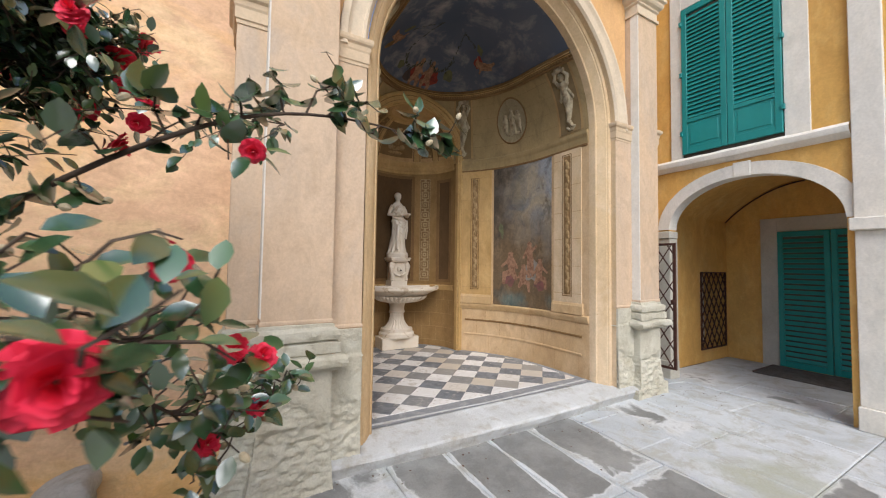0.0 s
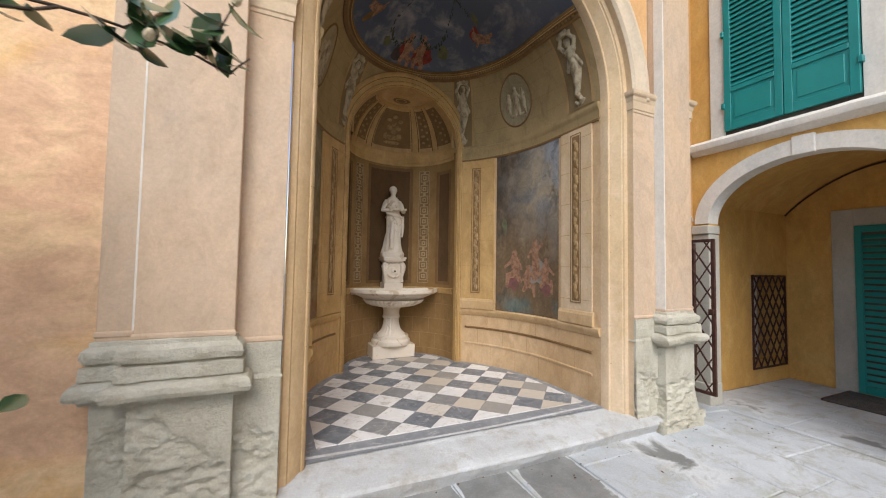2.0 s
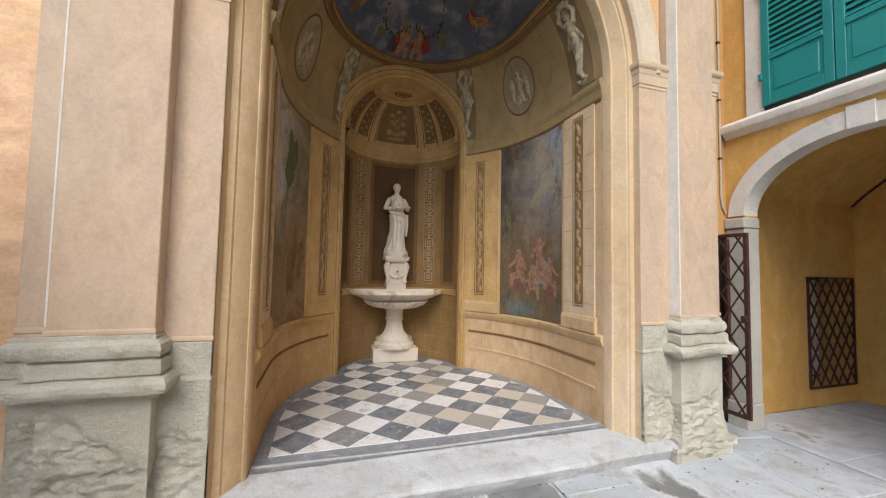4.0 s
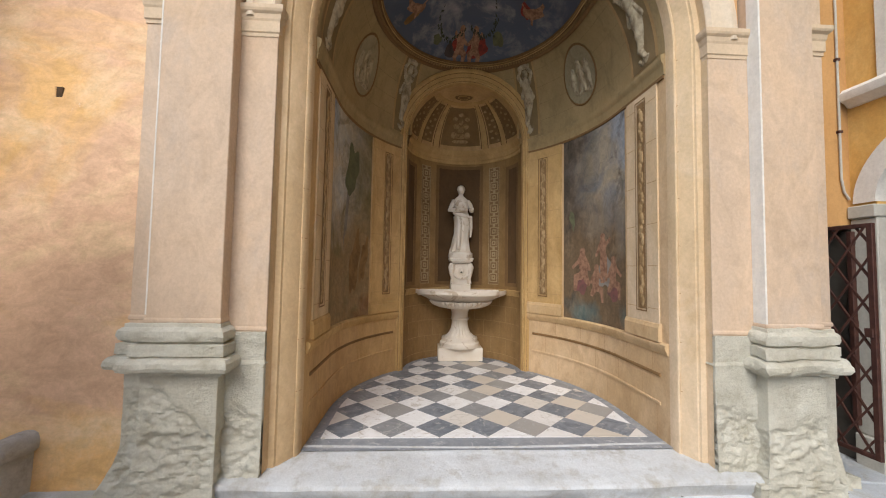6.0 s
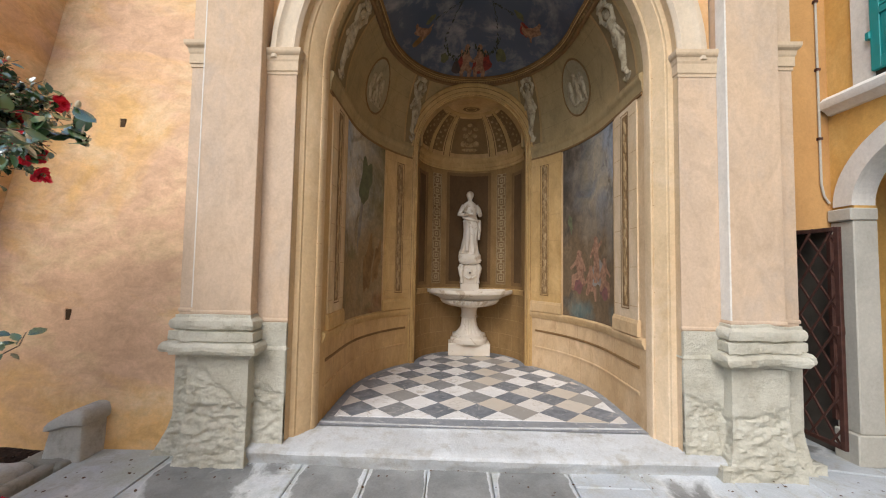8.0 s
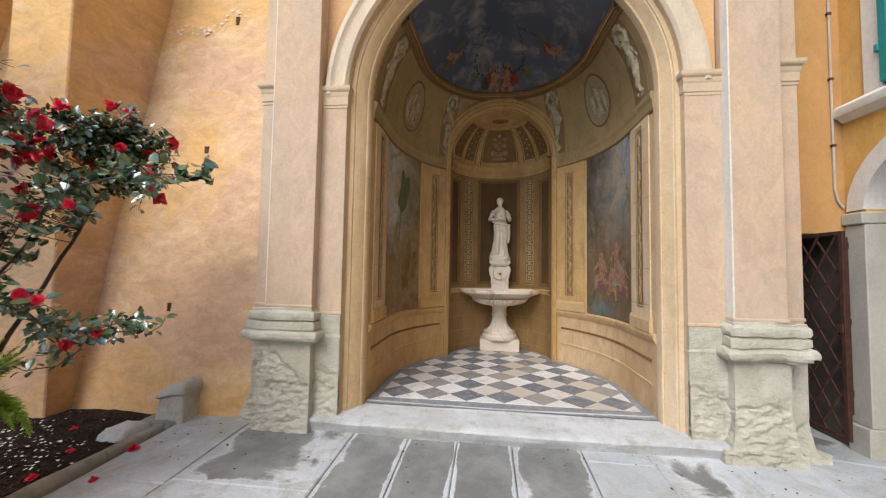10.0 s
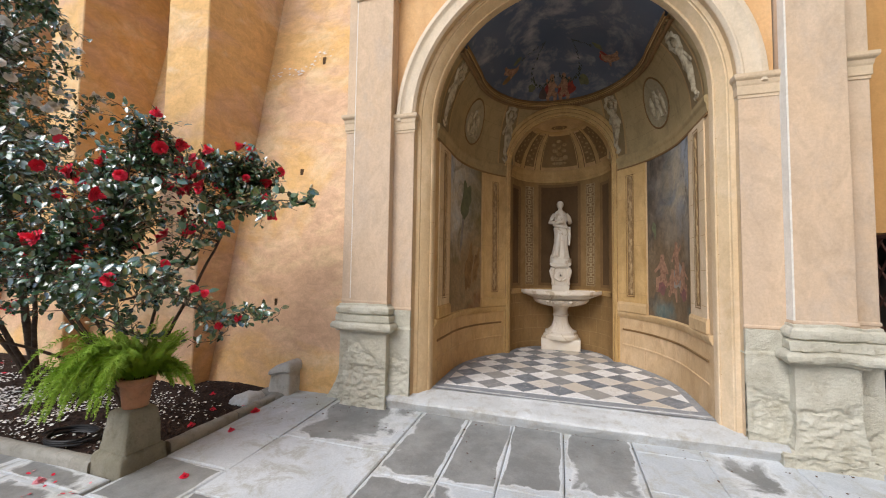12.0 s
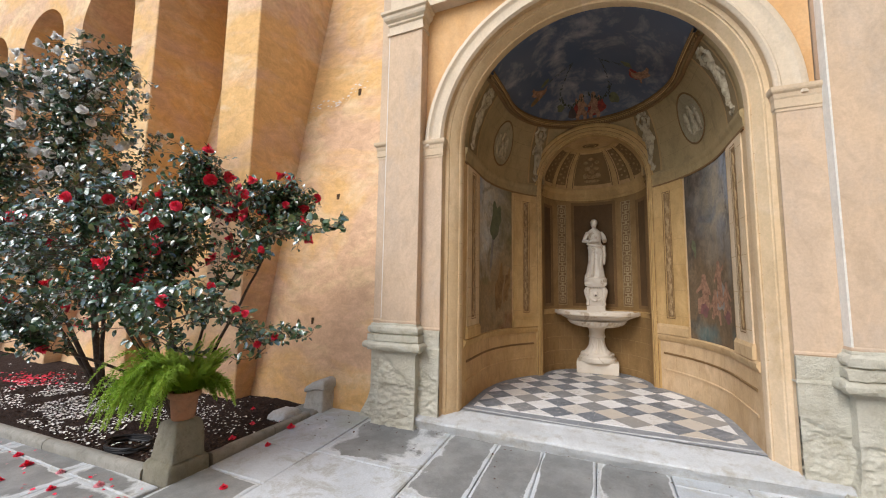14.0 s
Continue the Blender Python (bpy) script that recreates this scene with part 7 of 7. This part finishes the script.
        ob.matrix_basis = Matrix.LocRotScale(p - Vector(base), d.to_track_quat("Z", "Y"), None)
    return tree


B = (-1.35, 1.40, 0.02)
camellia("red-flowering camellia shrub with glossy dark leaves", B,
         [([B, (-1.30, 1.30, 0.6), (-1.15, 1.1, 1.25), (-0.85, 0.95, 2.0), (-0.7, 0.9, 2.5)], 0.021, 0.007),
          ([B, (-1.22, 1.36, 0.5), (-0.92, 1.25, 1.05), (-0.72, 1.22, 1.5)], 0.018, 0.009),
          ([B, (-1.20, 1.46, 0.55), (-0.95, 1.60, 1.2), (-0.72, 1.72, 1.8), (-0.50, 1.82, 2.3)], 0.022, 0.006),
          ([B, (-1.42, 1.2, 0.6), (-1.4, 0.85, 1.2), (-1.25, 0.5, 1.8), (-1.15, 0.35, 2.2)], 0.019, 0.006),
          ([B, (-1.55, 1.35, 0.5), (-1.85, 1.15, 1.1), (-2.1, 0.9, 1.7), (-2.2, 0.8, 2.2)], 0.019, 0.006),
          ([(-1.30, 1.30, 0.5), (-1.15, 1.0, 0.95), (-0.9, 0.65, 1.35), (-0.65, 0.45, 1.75)], 0.018, 0.006),
          ([(-1.38, 1.3, 0.45), (-1.6, 0.9, 0.75), (-1.9, 0.55, 0.95), (-2.2, 0.35, 1.15)], 0.016, 0.005)],
         [((-1.0, 1.0, 2.12), (0.92, 0.72, 0.64), 0.9), ((-0.85, 1.3, 2.42), (0.55, 0.4, 0.34), 0.32), ((-1.6, 0.62, 1.75), (0.85, 0.62, 0.72), 0.8), ((-0.85, 0.72, 1.50), (0.55, 0.45, 0.40), 0.26), ((-0.35, 1.36, 1.97), (0.58, 0.28, 0.22), 0.10), ((-0.60, 1.82, 2.36), (0.40, 0.30, 0.34), 0.24), ((-0.95, 1.55, 2.5), (0.45, 0.32, 0.32), 0.26), ((-0.38, 1.85, 2.10), (0.26, 0.22, 0.16), 0.07), ((-1.9, 0.45, 1.15), (0.6, 0.35, 0.3), 0.22)],
         1500, 104, "red", 21,
         [([(-0.92, 1.25, 1.2), (-0.42, 1.18, 1.60), (-0.10, 1.02, 1.78), (0.15, 1.05, 1.90), (0.45, 1.12, 1.95), (0.66, 1.16, 1.93)], 1.0),
          ([(-0.85, 0.9, 1.8), (-0.50, 0.76, 1.95), (-0.28, 0.78, 1.98)], 0.5),
          ([(-0.85, 0.75, 1.25), (-0.45, 0.62, 1.40), (-0.22, 0.64, 1.42), (-0.05, 0.70, 1.36)], 1.0),
          ([(-0.85, 0.95, 1.2), (-0.40, 0.95, 1.28), (-0.10, 1.0, 1.18), (0.02, 1.08, 0.98)], 1.0),
          ([(-0.55, 1.15, 1.2), (-0.2, 1.2, 1.1), (0.08, 1.26, 1.08), (0.22, 1.30, 1.09)], 0.7),
          ([(-0.75, 0.5, 1.35), (-0.40, 0.46, 1.38), (-0.24, 0.47, 1.36), (-0.11, 0.43, 1.38)], 1.0),
          ([(-0.7, 0.62, 1.15), (-0.40, 0.6, 1.12), (-0.20, 0.66, 1.02)], 0.9)], 0.058, 0.10,
         ((0.075, 0.99, 1.77), (-0.28, 1.79, 2.03), (-0.33, 1.80, 2.16), (-0.25, 1.74, 2.11), (-0.54, 2.0, 2.2), (-0.45, 1.7, 2.3), (0.043, 0.83, 1.32), (0.10, 0.86, 1.29), (0.115, 1.13, 1.096), (0.0, 1.07, 1.04), (-0.05, 0.70, 1.49), (-0.10, 0.42, 1.39), (-0.29, 1.10, 2.05)))

B2 = (-3.45, 1.75, 0.02)
camellia("white-flowering camellia shrub, taller, with dark leaves", B2,
         [([B2, (-3.45, 1.6, 1.0), (-3.3, 1.35, 2.0), (-3.15, 1.15, 3.0), (-3.05, 1.1, 3.7)], 0.045, 0.010),
          ([B2, (-3.25, 1.6, 0.9), (-2.85, 1.4, 1.8), (-2.55, 1.25, 2.6)], 0.03, 0.008),
          ([B2, (-3.75, 1.4, 0.9), (-4.05, 1.0, 1.9), (-4.25, 0.8, 2.9)], 0.03, 0.008),
          ([B2, (-3.35, 1.3, 1.0), (-3.45, 0.8, 1.9), (-3.45, 0.5, 2.8)], 0.03, 0.008)],
         [((-2.95, 1.1, 3.35), (0.85, 0.66, 0.95), 1.3), ((-3.75, 0.85, 2.5), (0.9, 0.7, 0.9), 1.0), ((-3.65, 0.8, 1.5), (0.8, 0.6, 0.6), 0.5), ((-3.7, 0.75, 3.3), (0.8, 0.6, 0.75), 0.9)],
         1250, 340, "white", 33, [], 0.066, 0.02)

# fallen flowers and petals
fl = random.Random(4)
spots = [(-0.35, 0.55), (-0.75, 0.42), (-1.0, 0.62), (-1.25, 0.45), (-1.5, 0.6), (-1.75, 0.35), (-1.2, 0.15), (-0.55, 0.05), (-0.15, 0.98), (-0.42, 1.62), (-0.52, 2.0), (-1.9, 0.55), (-2.2, 0.6), (-0.8, 1.55), (-0.95, 1.9), (-0.75, 2.1), (-1.6, 1.7), (-1.1, 1.35), (-1.3, 2.2), (-2.4, 0.3)]
for i, (x, y) in enumerate(spots):
    onbed = y > 0.9 and x < -0.7
    kind = "pink" if i in (2, 4, 7) else "red"
    ob = new("fallen_flower", fl.choice(FLOWERS[kind]))
    s = fl.uniform(0.55, 0.9)
    z = soil_z(x, y) + 0.004 if onbed else 0.001 + rise(x, y)
    ob.matrix_basis = Matrix.LocRotScale(Vector((x, y, z)), Euler((fl.uniform(-0.2, 0.2), fl.uniform(-0.2, 0.2), fl.uniform(0, 6))), (s, s, s * 0.7))
    tagged(ob, f"{kind} camellia flower fallen on the {'mulch' if onbed else 'paving'}", "flower", "fallen flowers")


def petals(name, n, spot, material, size, label):
    bm = bmesh.new()
    for _ in range(n):
        x, y = spot()
        z = soil_z(x, y) + 0.012 if (y > 0.86 and x < -0.66) else 0.004 + rise(x, y)
        m = Euler((fl.uniform(-0.35, 0.35), fl.uniform(-0.35, 0.35), fl.uniform(0, 6.3))).to_matrix()
        r = size * fl.uniform(0.5, 1.2)
        ring = [bm.verts.new(Vector((x, y, z)) + m @ Vector((r * math.cos(a), r * 0.75 * math.sin(a), 0.12 * r))) for a in (2 * math.pi * i / 7 for i in range(7))]
        mid = bm.verts.new((x, y, z))
        for i in range(7):
            bm.faces.new((mid, ring[i], ring[(i + 1) % 7]))
    tagged(part(name, bm, material), label, "petals", kind="stuff")


def clump(cx, cy, sx, sy, lo=0.9, hi=2.55):
    def f():
        while True:
            x, y = fl.gauss(cx, sx), fl.gauss(cy, sy)
            if x < -0.72 and lo < y < hi and noise.noise((x * 2.5, y * 2.5, 4)) > -0.15:
                return x, y
    return f


petals("white_petals", 3400, clump(-3.2, 1.50, 1.1, 0.42), M_PWHITE, 0.0125, "white petals strewn over the dark mulch")
petals("red_petals_bed", 260, clump(-5.3, 1.75, 0.4, 0.2), M_PRED, 0.022, "red petals strewn over the dark mulch")
petals("red_petals", 120, lambda: (fl.uniform(-3.5, 0.1), fl.uniform(-0.3, 0.72)), M_PRED, 0.014, "red petals scattered on the paving")
petals("pale_petals", 70, lambda: (fl.uniform(-3.5, 0.3), fl.uniform(-0.5, 0.72)), M_PPINK, 0.012, "pale pink petals scattered on the paving")
k = Mat("dry_leaf_brown", 0.8).colour((0.10, 0.055, 0.03))
petals("leaf_litter", 130, lambda: (fl.uniform(-0.5, 5.2), 2.50 - abs(fl.gauss(0, 0.35))), k.m, 0.010, "small brown leaf bits on the paving")
